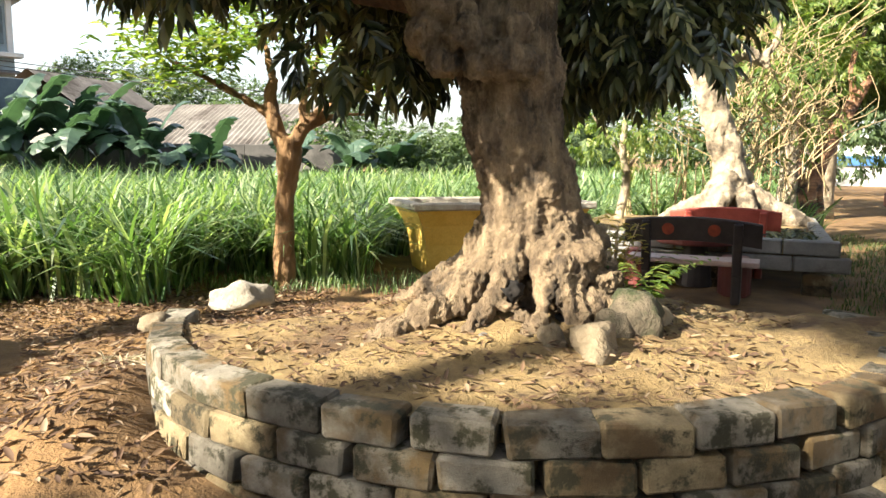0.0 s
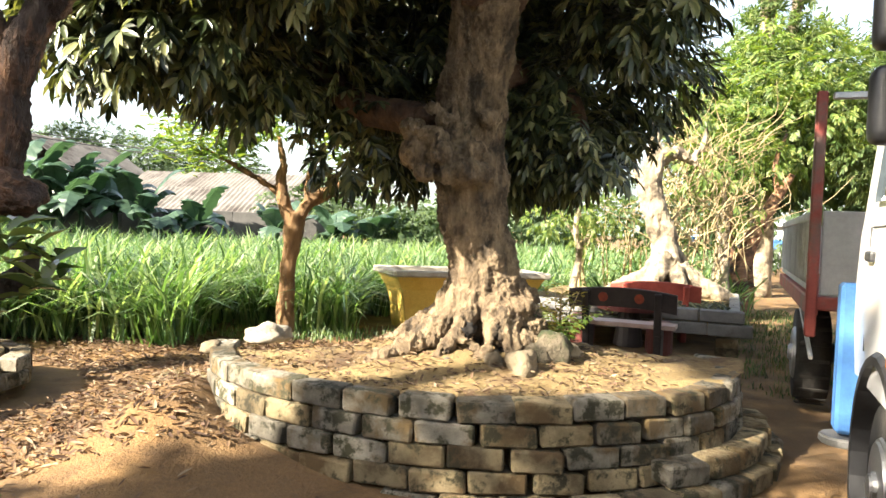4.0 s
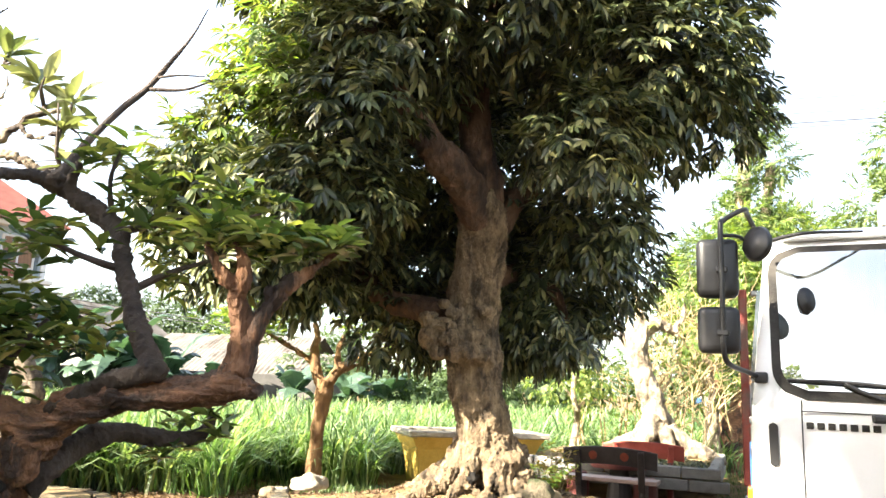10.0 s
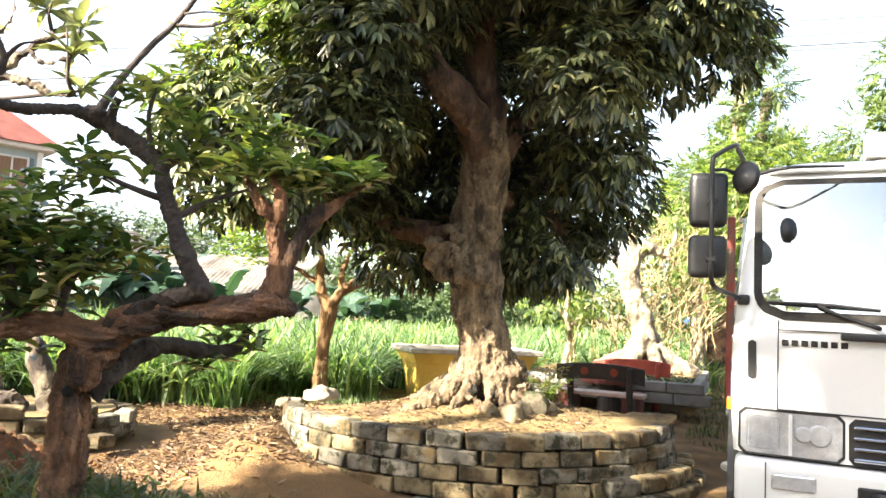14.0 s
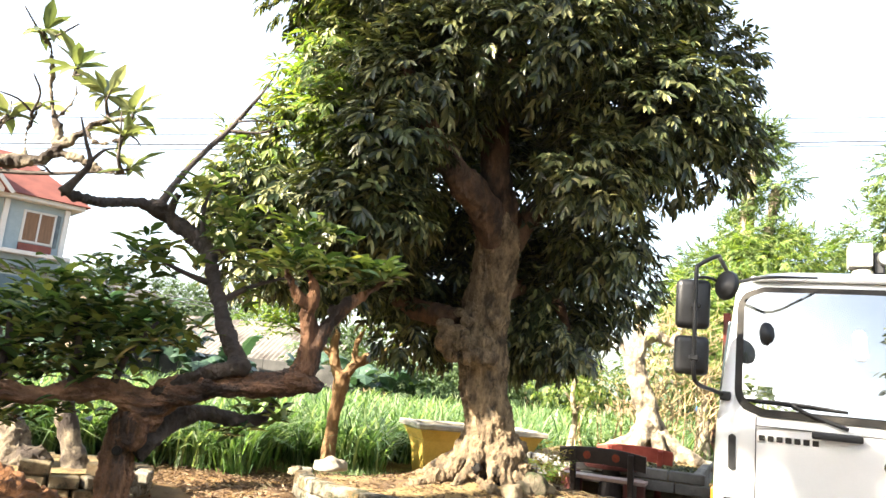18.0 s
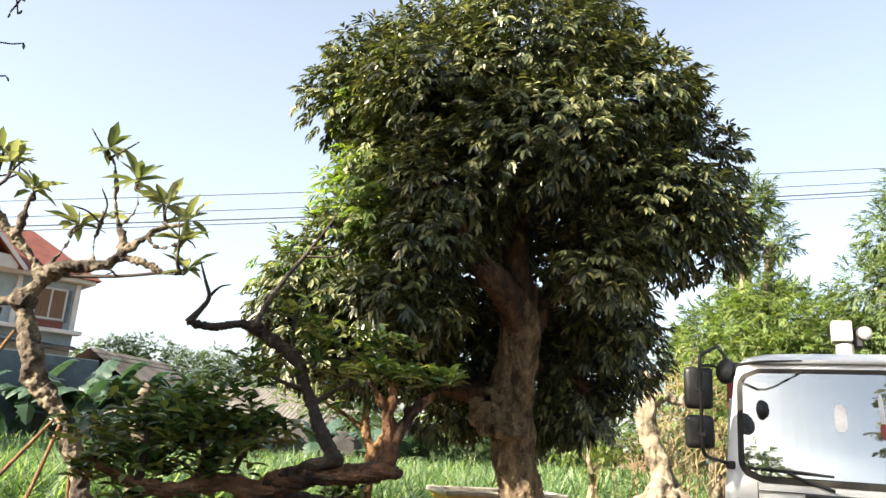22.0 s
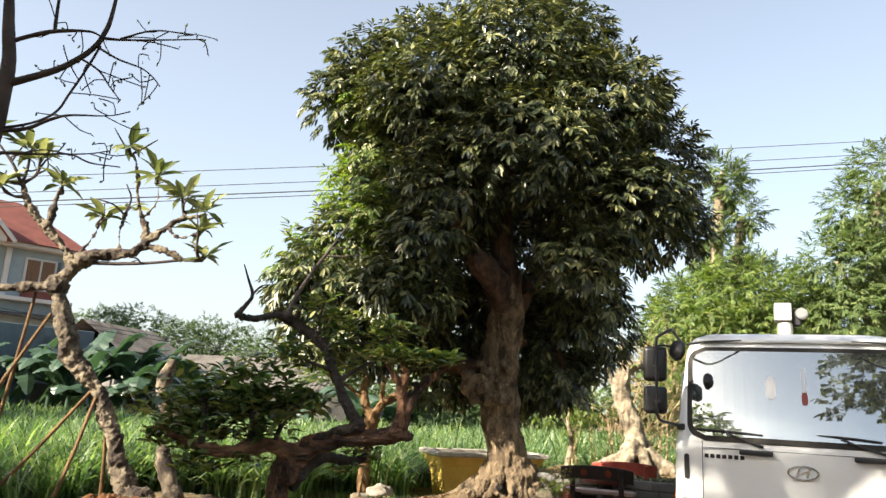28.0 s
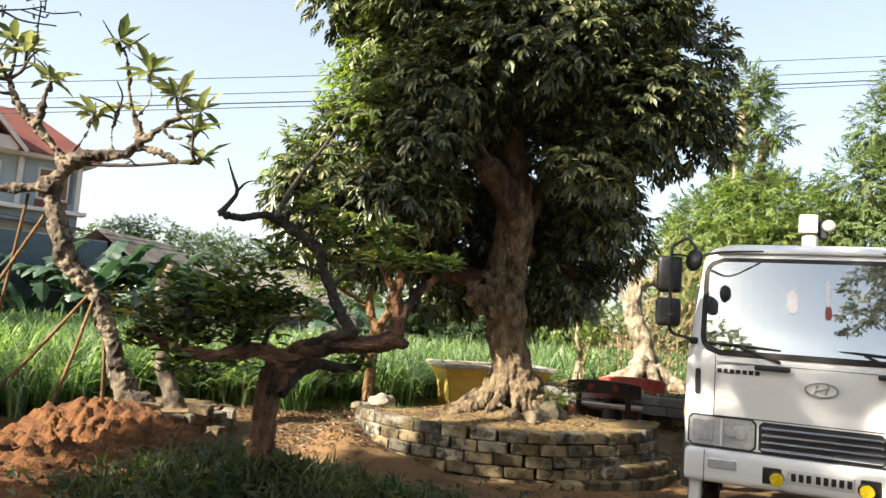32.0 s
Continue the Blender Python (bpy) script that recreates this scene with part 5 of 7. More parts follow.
for k in range(4):
    part("grille_slat", box(0.86, 0.03, 0.020, pose(0, -0.018, 0.872 + k * 0.056), 0.007, 1), CHROME, grille, "chrome slat")
bumper = bmesh.new()
box(2.04, 0.26, 0.27, pose(0, 0.075, 0.69), 0.05, 3, bumper)
bumper_ob = part("bumper", bumper, WHITE_PAINT, truck, "white front bumper", True)
for s in (-1, 1):
    part("fog_lamp", box(0.22, 0.02, 0.085, pose(s * 0.72, -0.058, 0.72), 0.012, 2), LENS_GLASS, bumper_ob)
    part("recess", box(0.14, 0.02, 0.13, pose(s * 0.345, -0.055, 0.675), 0.008, 1), BLACK, bumper_ob, "dark lamp recess")
    lamp = part("spot_lamp", cylinder(0.058, 0.05, 0.07, pose(s * 0.31, -0.095, 0.665, 90, 0, 0), 24, 0.008), BLACK, bumper_ob)
    part("spot_glass", cylinder(0.05, 0.052, 0.02, pose(s * 0.31, -0.135, 0.665, 90, 0, 0), 24, 0.006), YELLOW_LENS, lamp, "yellow lamp glass")
part("bumper_seam", box(0.006, 0.02, 0.25, pose(-0.86, -0.05, 0.69), 0.001, 1), BLACK, bumper_ob)
plate = part("number_plate", box(0.47, 0.012, 0.11, pose(0.0, -0.066, 0.69, 8, 0, 0), 0.008, 1), surface("plate_white", (0.68, 0.68, 0.66), (0.76, 0.76, 0.74), 8.0, 0.5, 0.0), bumper_ob, "white plate with plain dark bars")
for k in range(8):
    part("plate_bar", box(0.034, 0.004, 0.062, pose(-0.19 + k * 0.054 + (0.012 if k > 2 else 0), -0.075, 0.69, 8, 0, 0), 0.003, 1), BLACK, plate)
part("roof_edge", box(1.70, 0.10, 0.03, pose(0, 0.42, 2.53), 0.012, 2), WHITE_PAINT, cab)
for s in (-1, 1):
    x = s * 1.15
    arm = limb("mirror_arm", [(s * 0.95, 0.20, 2.45, 0.014), (s * 1.02, -0.12, 2.555, 0.014), (s * 1.04, -0.22, 2.56, 0.014), (s * 1.135, -0.28, 2.495, 0.014), (x, -0.30, 2.45, 0.014), (x, -0.305, 2.2, 0.014), (x, -0.30, 1.97, 0.014), (x, -0.28, 1.82, 0.014), (s * 1.125, -0.22, 1.76, 0.014), (s * 1.05, 0.0, 1.735, 0.014), (s * 0.99, 0.12, 1.715, 0.014)], BLACK, cab, "black tubular mirror arm", steps=6, sides=8, rough=0.0)
    limb("mirror_brace", [(s * 0.93, 0.2, 2.47, 0.012), (s * 0.75, 0.1, 2.49, 0.010), (s * 0.45, 0.25, 2.52, 0.006)], BLACK, cab, steps=4, sides=6, rough=0.0)
    for z, h in ((2.255, 0.31), (1.935, 0.24)):
        shell_ob = part("mirror", box(0.205, 0.10, h, pose(s * 1.175, -0.20, z, 0, 0, s * -8), 0.042, 3), BLACK, cab, "black plastic mirror housing", True)
        part("mirror_glass", box(0.165, 0.008, h - 0.05, pose(s * 1.17, -0.147, z, 0, 0, s * -8), 0.02, 1), CHROME, shell_ob)
        part("clamp", box(0.06, 0.03, 0.035, pose(x, -0.295, z - 0.02), 0.008, 1), BLACK, shell_ob)
    limb("mirror_tie", [(x, -0.30, 2.41, 0.010), (s * 1.06, -0.2, 2.42, 0.010), (s * 0.96, 0.1, 2.37, 0.010)], BLACK, cab, steps=3, sides=7, rough=0.0)
    part("arm_bracket", box(0.07, 0.10, 0.06, pose(s * 0.985, 0.13, 1.71), 0.015, 2), BLACK, cab)
    dome = part("wide_mirror", cylinder(0.115, 0.085, 0.055, pose(s * 0.985, -0.20, 2.385, 72, s * 28, s * 35) @ Matrix.Diagonal((0.82, 1, 1, 1)), 24, 0.018), BLACK, cab, "small round wide-angle mirror", True)
part("inner_mirror", cylinder(0.075, 0.06, 0.04, pose(-0.74, 0.185, 2.13, 82, 0, 35) @ Matrix.Diagonal((0.8, 1.15, 1, 1)), 24, 0.014), BLACK, cab, "round close-view mirror", True)
for x0, x1, z1 in ((-0.30, -0.86, 1.70), (0.62, 0.02, 1.70)):
    wiper = limb("wiper", [(x0, -0.03, 1.575, 0.013), ((x0 + x1) / 2 + 0.08, 0.0, 1.64, 0.011), ((x0 + x1) / 2 - 0.02, 0.0, 1.69, 0.009)], BLACK, cab, "black wiper arm", steps=4, sides=6, rough=0.0)
    limb("wiper_blade", [(x1, 0.035, z1, 0.007), ((x0 + x1) / 2, 0.005, 1.695, 0.009), ((x0 + x1) / 2 + 0.28, 0.005, 1.675, 0.007)], BLACK, wiper, steps=4, sides=6, rough=0.0)


def wheel(parent, x, y, z, r, width):
    s = -1 if x < 0 else 1
    tyre = part("wheel", cylinder(r, r, width, pose(x, y, z, 0, 90, 0), 40, 0.05), RUBBER, parent, "worn black tyre", True)
    for k in range(20):
        a = 2 * math.pi * k / 20
        part("tread", box(width * 0.9, 0.035, 0.012, pose(x, y + r * math.cos(a), z + r * math.sin(a), math.degrees(a) - 90, 0, 0), 0.004, 1), RUBBER, tyre)
    part("rim", cylinder(r * 0.58, r * 0.50, 0.06, pose(x + s * width * 0.47, y, z, 0, 90 * s, 0), 28, 0.012), STEEL, tyre, "dusty steel rim")
    part("hub", cylinder(r * 0.2, r * 0.16, 0.10, pose(x + s * width * 0.5, y, z, 0, 90 * s, 0), 18, 0.01), STEEL, tyre)


GROUND_TRUCK = 0.09
for s in (-1, 1):
    wheel(truck, s * 0.90, 0.78, GROUND_TRUCK + 0.40, 0.40, 0.24)
    wheel(truck, s * 1.0, 4.45, GROUND_TRUCK + 0.44, 0.44, 0.26)
    part("chassis_rail", box(0.09, 6.6, 0.20, pose(s * 0.40, 4.1, 0.82), 0.01, 1), BLACK, truck)
part("axle", cylinder(0.09, 0.09, 1.7, pose(0, 4.45, 0.55, 0, 90, 0), 14), BLACK, truck)
part("cab_floor", box(1.7, 1.5, 0.10, pose(0, 0.9, 0.86), 0.02, 1), BLACK, truck)
for s in (-1, 1):
    part("step", box(0.10, 0.40, 0.30, pose(s * 0.93, 0.22, 0.52), 0.02, 1), WHITE_PAINT, truck)
crane = part("crane_base", box(1.5, 0.40, 0.70, pose(0, 1.97, 1.1), 0.03, 1), BLUE_PAINT, truck, "blue loading crane base")
part("crane_column", cylinder(0.10, 0.08, 1.46, pose(0.0, 2.05, 2.17), 18, 0.01), BED_PAINT, crane, "pale crane column")
part("crane_head", box(0.18, 0.22, 0.20, pose(-0.02, 2.06, 3.02), 0.02, 2), BED_PAINT, crane, "pale box at the top of the crane column")
part("crane_lamp", cylinder(0.07, 0.06, 0.08, pose(0.17, 1.98, 3.0, 90, 0, 0), 18, 0.01), STEEL, crane, "round work lamp")
part("crane_hose", box(0.10, 0.06, 0.20, pose(0.12, 2.05, 2.96), 0.02, 1), BLACK, crane)
part("outrigger", box(0.14, 0.18, 0.85, pose(-1.01, 1.95, 0.87), 0.02, 1), BLUE_PAINT, crane, "blue outrigger leg")
part("outrigger", box(0.14, 0.18, 0.85, pose(1.01, 1.95, 0.87), 0.02, 1), BLUE_PAINT, crane, "blue outrigger leg")
part("outrigger_foot", cylinder(0.14, 0.14, 0.05, pose(-1.01, 1.95, 0.40), 16, 0.01), STEEL, crane)
bed_ob = part("cargo_bed_floor", box(2.22, 4.0, 0.10, pose(0, 5.2, 1.07), 0.01, 1), RED_PAINT, truck, "red framed cargo floor")
for s in (-1, 1):
    wall = part("dropside", box(0.035, 3.94, 0.58, pose(s * 1.11, 5.2, 1.43), 0.006, 1), BED_PAINT, bed_ob, "dirty white ribbed dropside")
    for k in range(20):
        part("rib", box(0.045, 0.035, 0.50, pose(s * 1.125, 3.38 + k * 0.192, 1.45), 0.008, 1), BED_PAINT, wall)
    part("top_rail", box(0.07, 3.96, 0.07, pose(s * 1.12, 5.2, 1.71), 0.01, 1), BED_PAINT, wall)
    part("side_rail", box(0.08, 4.0, 0.14, pose(s * 1.11, 5.2, 1.05), 0.01, 1), RED_PAINT, bed_ob, "worn red side rail")
    part("front_post", box(0.075, 0.08, 1.79, pose(s * 1.12, 3.2, 1.72), 0.012, 1), RED_PAINT, bed_ob, "rusty red steel post")
    part("mudguard_bar", box(0.03, 1.6, 0.03, pose(s * 1.10, 4.0, 0.86, 14, 0, 0), 0.005, 1), BED_PAINT, bed_ob)
part("head_board", box(2.14, 0.04, 0.62, pose(0, 3.23, 1.44), 0.006, 1), BED_PAINT, bed_ob, "dirty white headboard")
part("head_rail", box(2.10, 0.05, 0.05, pose(0, 3.2, 2.58), 0.008, 1), STEEL, bed_ob)
part("tail_board", box(2.14, 0.04, 0.58, pose(0, 7.17, 1.43), 0.006, 1), BED_PAINT, bed_ob)


def lettering(text, size, m, material, parent, name="lettering"):
    """Flat painted words as a thin mesh."""
    curve = bpy.data.curves.new("words", "FONT")
    curve.body, curve.size, curve.extrude = text, size, 0.001
    holder = new("words", curve)
    data = bpy.data.meshes.new_from_object(holder.evaluated_get(bpy.context.evaluated_depsgraph_get()))
    bpy.data.objects.remove(holder)
    data.transform(m)
    data.name = name
    data.materials.clear()
    return mesh_object(name, data, material, parent, "dark painted load marking")


lettering("5 TON", 0.085, Matrix(((0, 0, -1, -1.049), (-1, 0, 0, 0.40), (0, 1, 0, 1.28), (0, 0, 0, 1))), BLACK, cab)
part("side_badge", box(0.006, 0.10, 0.16, pose(-1.048, 0.62, 1.36), 0.002, 1), STEEL, cab, "grey shield-shaped badge")


# ---- the pot, benches and platform ----
pot = thing("trough_pot", pose(0.64, 9.13, 0.02, 0, 0, 16) @ Matrix.Diagonal((0.98, 1.06, 1.17, 1)), "big flared yellow bonsai trough with a pale cement rim", "planter")
prof = [(0.92, 0.36, 0.0), (0.94, 0.38, 0.10), (0.96, 0.40, 0.30), (1.02, 0.46, 0.50), (1.12, 0.54, 0.66)]
bm = bmesh.new()
rows_ = []
for hx, hy_, z in prof + [(1.06, 0.48, 0.66), (0.98, 0.42, 0.45)]:
    rows_.append([bm.verts.new(p) for p in ((-hx, -hy_, z), (hx, -hy_, z), (hx, hy_, z), (-hx, hy_, z))])
for a, b in zip(rows_, rows_[1:]):
    for k in range(4):
        bm.faces.new((a[k], a[(k + 1) % 4], b[(k + 1) % 4], b[k]))
bm.faces.new(rows_[-1])
bm.faces.new(rows_[0][::-1])
part("body", bm, YELLOW, pot)
rim = bmesh.new()
for sx, sy, m in ((2.36, 0.13, pose(0, -0.55, 0.70)), (2.36, 0.13, pose(0, 0.55, 0.70)), (0.13, 0.97, pose(-1.115, 0, 0.70)), (0.13, 0.97, pose(1.115, 0, 0.70))):
    box(sx, sy, 0.075, m, 0.015, 1, rim)
part("rim", rim, RIM, pot, "weathered pale cement rim")
part("soil", box(1.9, 0.82, 0.06, pose(0, 0, 0.60), 0.01, 1), BED_SOIL, pot)
for x in (-0.75, 0.75):
    part("foot", box(0.28, 0.70, 0.08, pose(x, 0, -0.02), 0.01, 1), YELLOW, pot)


def bench(m, back, label):
    b = thing("bench", m, label, "bench", "benches by the old tree")
    seat = bmesh.new()
    box(1.30, 0.36, 0.055, pose(0, 0, 0.40), 0.015, 2, seat)
    part("seat", seat, BENCH_SEAT if back is BENCH_BLACK else BENCH_RED, b, "pale polished seat" if back is BENCH_BLACK else "red painted seat")
    rest = bmesh.new()
    loops = []
    for k in range(13):
        x = -0.66 + 0.11 * k
        y, z = -0.24 + 0.035 * (x / 0.6) ** 2, 0.69 + 0.045 * (1 - (x / 0.6) ** 2)
        loops.append([rest.verts.new((x, y + dy - dz * 0.14, z + dz)) for dy, dz in ((-0.027, -0.115), (0.027, -0.115), (0.03, 0.105), (0.02, 0.12), (-0.02, 0.12), (-0.03, 0.105))])
    for p, q in zip(loops, loops[1:]):
        for k in range(6):
            rest.faces.new((p[k], p[(k + 1) % 6], q[(k + 1) % 6], q[k]))
    rest.faces.new(loops[0])
    rest.faces.new(loops[-1][::-1])
    bmesh.ops.recalc_face_normals(rest, faces=list(rest.faces))
    rest_ob = part("backrest", rest, back, b)
    if back is BENCH_BLACK:
        for x in (-0.22, 0.22):
            part("painted_flower", cylinder(0.06, 0.06, 0.008, pose(x, -0.283, 0.73, 98, 0, 0), 14, 0.002), FLOWER, rest_ob, "orange-red painted flower")
    for x in (-0.44, 0.44):
        part("back_post", box(0.09, 0.08, 0.52, pose(x, -0.215, 0.55, 9, 0, 0), 0.012, 1), back, b)
        part("leg", box(0.09, 0.34, 0.38, pose(x, 0, 0.19), 0.015, 1), back, b)
    return b


bench(pose(2.44, 6.95, 0.06, 0, 0, -25) @ Matrix.Diagonal((0.93, 0.93, 0.96, 1)), BENCH_BLACK, "black concrete bench with painted flowers and a pale seat")
bench(pose(3.25, 8.30, 0.06, 0, 0, -12) @ Matrix.Diagonal((0.9, 0.9, 0.96, 1)), BENCH_RED, "red concrete bench beside the tree platform")
table = thing("garden_table", pose(2.75, 7.72, 0.06), "low dark red concrete table between the benches", "table")
part("tabletop", cylinder(0.42, 0.42, 0.07, pose(0, 0, 0.50), 28, 0.015), DARK_RED, table)
part("pedestal", cylinder(0.20, 0.14, 0.46, pose(0, 0, 0.23), 18, 0.02), BENCH_BLACK, table)
for x, y in ((2.15, 7.75), (2.95, 7.15)):
    drum = thing("stool", pose(x, y, 0.05, 0, 0, 20), "dark red drum-shaped concrete stool", "stool", "stools by the table")
    part("body", cylinder(0.16, 0.16, 0.40, pose(0, 0, 0.20), 20, 0.03), DARK_RED, drum)
    part("band", cylinder(0.168, 0.168, 0.05, pose(0, 0, 0.34), 20, 0.01), BENCH_BLACK, drum)

platform = thing("tree_platform", pose(3.24, 9.27, 0.03, 0, 0, -24.5), "grey cement platform on block piers under a pale tree", "planter")
for row in range(2):
    for k in range(6):
        part("slab", box(0.52, 0.14, 0.155, pose(-1.24 + k * 0.53 - 0.1 * row, -1.6, 0.33 + row * 0.165), 0.015, 1), CEMENT, platform)
    for k in range(6):
        part("slab", box(0.14, 0.52, 0.155, pose(1.45, -1.35 + k * 0.53, 0.33 + row * 0.165), 0.015, 1), CEMENT, platform)
part("deck", box(2.85, 3.3, 0.10, pose(0, 0, 0.46), 0.02, 1), BED_SOIL, platform)
for x in (-1.3, -0.4, 0.5, 1.38):
    for z in (0.06, 0.17):
        ob = part("pier_block", box(0.27, 0.20, 0.11, pose(x, -1.55, z), 0.012, 1), OCHRE_BLOCK, platform)

# ---- the pale tree on the platform, and those behind it ----
pale = thing("pale_tree", pose(0, 0, 0), "sunlit old tree with a pale fluted trunk and bare twigs", "tree")
grown = [tube([(4.05, 9.9, 0.35, 0.55), (4.03, 9.9, 0.75, 0.40), (4.0, 9.9, 1.1, 0.26), (3.91, 9.9, 1.5, 0.21), (3.76, 9.9, 1.85, 0.19), (3.65, 9.9, 2.25, 0.18), (3.70, 9.9, 2.6, 0.16), (3.82, 9.9, 2.82, 0.12)], 6, 24, 0.25, 4.0, 0.0, 0.2)]
for pts in ([(3.92, 9.75, 1.15, 0.17), (3.66, 9.65, 0.92, 0.15), (3.30, 9.6, 0.74, 0.13), (2.95, 9.5, 0.60, 0.10), (2.6, 9.4, 0.50, 0.05)], [(3.85, 9.6, 1.0, 0.12), (3.55, 9.4, 0.72, 0.10), (3.1, 9.3, 0.55, 0.06)], [(4.15, 9.75, 1.0, 0.18), (4.40, 9.6, 0.76, 0.16), (4.72, 9.5, 0.60, 0.12), (5.0, 9.4, 0.48, 0.05)], [(4.0, 9.6, 1.0, 0.13), (4.05, 9.4, 0.72, 0.11), (4.1, 9.25, 0.5, 0.06)],
            [(3.78, 9.9, 2.72, 0.14), (4.05, 9.9, 2.80, 0.11), (4.32, 9.9, 2.72, 0.08), (4.42, 9.9, 2.62, 0.04)], [(3.68, 9.9, 2.5, 0.13), (3.72, 9.9, 2.95, 0.08), (3.66, 9.9, 3.4, 0.04)], [(3.64, 9.9, 2.1, 0.10), (3.46, 9.9, 2.4, 0.06), (3.36, 9.9, 2.75, 0.03)], [(4.32, 9.9, 2.7, 0.06), (4.5, 9.9, 3.0, 0.04), (4.55, 9.9, 3.4, 0.02)]):
    grown.append(tube(pts, 5, 12, 0.35, 5.0, pts[0][2]))
organic("trunk", grown, PALE_BARK, pale, 0.022, 0.030, 8.0, "pale fluted trunk with a wide root foot", 0.35, 1)
rng = np.random.RandomState(61)
twigs = []
for k in range(190):
    x, y, z = rng.uniform(3.8, 5.5), rng.uniform(10.0, 11.4), rng.uniform(0.9, 3.0)
    dx, dz = rng.normal(0.1, 0.55), rng.uniform(0.4, 1.3)
    twigs.append(tube([(x, y, z, 0.010), (x + dx * 0.3 + rng.normal(0, 0.10), y, z + dz * 0.35, 0.008), (x + dx * 0.8 + rng.normal(0, 0.12), y, z + dz * 0.6, 0.006), (x + dx + rng.normal(0, 0.25), y + rng.normal(0, 0.2), z + dz, 0.003)], 3, 5, 0.1))
raw("brushwood", *joined(twigs), PALE_TWIG, pale, "tangle of bare tan twigs", True)["kind"] = "stuff"
pts, outs = shell([(4.6, 10.3, 2.9, 0.8, 0.7), (5.3, 10.6, 2.2, 0.6, 0.6), (4.2, 10.2, 3.6, 0.6, 0.5), (5.2, 10.6, 3.2, 0.7, 0.6), (5.4, 10.9, 1.9, 0.4, 0.5)], 7, rng)
leaves("crown", *pinnate(pts, outs, rng, 4, 0.14, 0.10, 0.035), LEAF_LIME, pale, "sparse yellow-green leaves")["kind"] = "stuff"
pts = np.array([pose(3.24, 9.27, 0.03, 0, 0, -24.5) @ Vector((rng.uniform(-0.6, 1.38), rng.uniform(-1.5, -0.3), 0.51)) for _ in range(300)])
tagged(leaves("ground_cover", *rosettes(pts, rng, 5, 0.13, 0.035), LEAF_DARK), "dark creeping plants on the platform", "plant", kind="stuff")


def leafy_tree(name, label, trunk, limbs, lobes, density, leaf, material, bark, seed, pairs=5, rachis=0.2, width=0.3, droop=0.35):
    t = thing(name, pose(0, 0, 0), label, "tree")
    limb("trunk", trunk, bark, t, steps=5, sides=16, rough=0.2, lump=3.0, seed=seed)
    for pts in limbs:
        limb("limb", pts, bark, t, steps=4, sides=9, rough=0.2, lump=3.0, seed=seed)
    rng = np.random.RandomState(seed)
    pts, outs = shell(lobes, density, rng)
    leaves("crown", *pinnate(pts, outs, rng, pairs, rachis, leaf, leaf * width, droop), material, t)["kind"] = "stuff"
    return t


leafy_tree("white_tree", "slim tree with a pale lower trunk beside the track", [(5.85, 12.0, -0.1, 0.24), (5.8, 12.0, 0.7, 0.17), (5.8, 12.0, 1.65, 0.13), (5.7, 12.0, 2.6, 0.08)], [], [(5.7, 12.1, 2.9, 0.7, 0.5), (5.2, 12.2, 2.3, 0.4, 0.35), (6.1, 12.2, 2.1, 0.35, 0.3)], 14, 0.13, LEAF_LIME, PALE_BARK, 70)
leafy_tree("brown_tree", "leaning tree with a brown hollow trunk", [(6.4, 12.5, -0.1, 0.36), (6.35, 12.5, 0.6, 0.22), (6.45, 12.5, 1.1, 0.17), (6.75, 12.5, 1.8, 0.15), (7.1, 12.5, 2.4, 0.11), (7.35, 12.5, 2.8, 0.06)],
           [[(6.15, 12.5, -0.1, 0.2), (6.12, 12.5, 0.7, 0.13), (6.2, 12.5, 1.4, 0.11), (6.1, 12.5, 2.2, 0.06)], [(6.55, 12.5, -0.1, 0.16), (6.6, 12.5, 0.6, 0.10), (6.55, 12.5, 1.2, 0.08)], [(7.1, 12.5, 2.4, 0.07), (7.0, 12.5, 3.0, 0.05), (7.2, 12.5, 3.6, 0.03)]],
           [(6.4, 12.6, 3.0, 0.8, 0.5), (7.8, 13.0, 3.9, 1.2, 0.9), (6.4, 13.0, 4.2, 1.0, 0.8), (8.8, 13.4, 4.8, 1.1, 1.0), (7.6, 13.2, 5.2, 1.0, 0.8)], 12, 0.15, LEAF_LIME, RED_BARK, 71)
leafy_tree("feathery_tree", "broad light green feathery tree behind the truck", [(8.8, 16.5, -0.1, 0.3), (8.7, 16.5, 3.0, 0.26), (8.6, 16.5, 6.2, 0.2), (8.8, 16.5, 9.3, 0.16)],
           [[(8.7, 16.5, 4, 0.14), (9.2, 16.5, 6.4, 0.14), (9.5, 16.5, 8.2, 0.12)], [(8.8, 16.5, 9.2, 0.1), (8.9, 16.5, 9.7, 0.06)]],
           [(8.2, 16, 5.2, 1.5, 0.8), (9.6, 16, 5.6, 1.3, 0.9), (7.4, 16, 4.3, 1.2, 0.8), (9.2, 16, 4.2, 1.5, 0.9), (8.9, 16.5, 6.5, 0.9, 0.7), (10.4, 16, 4.6, 1.0, 0.8), (8.9, 16.5, 9.6, 0.45, 0.4), (9.5, 16.5, 8.3, 0.5, 0.5), (8.6, 16.5, 7.6, 0.4, 0.4), (9.0, 16.5, 9.2, 0.5, 0.5), (7.2, 15.8, 3.6, 1.0, 0.6), (8.6, 15.8, 3.7, 1.2, 0.6)], 30, 0.19, LEAF_FAR, PALE_BARK, 72, 7, 0.45, 0.24, 0.2)
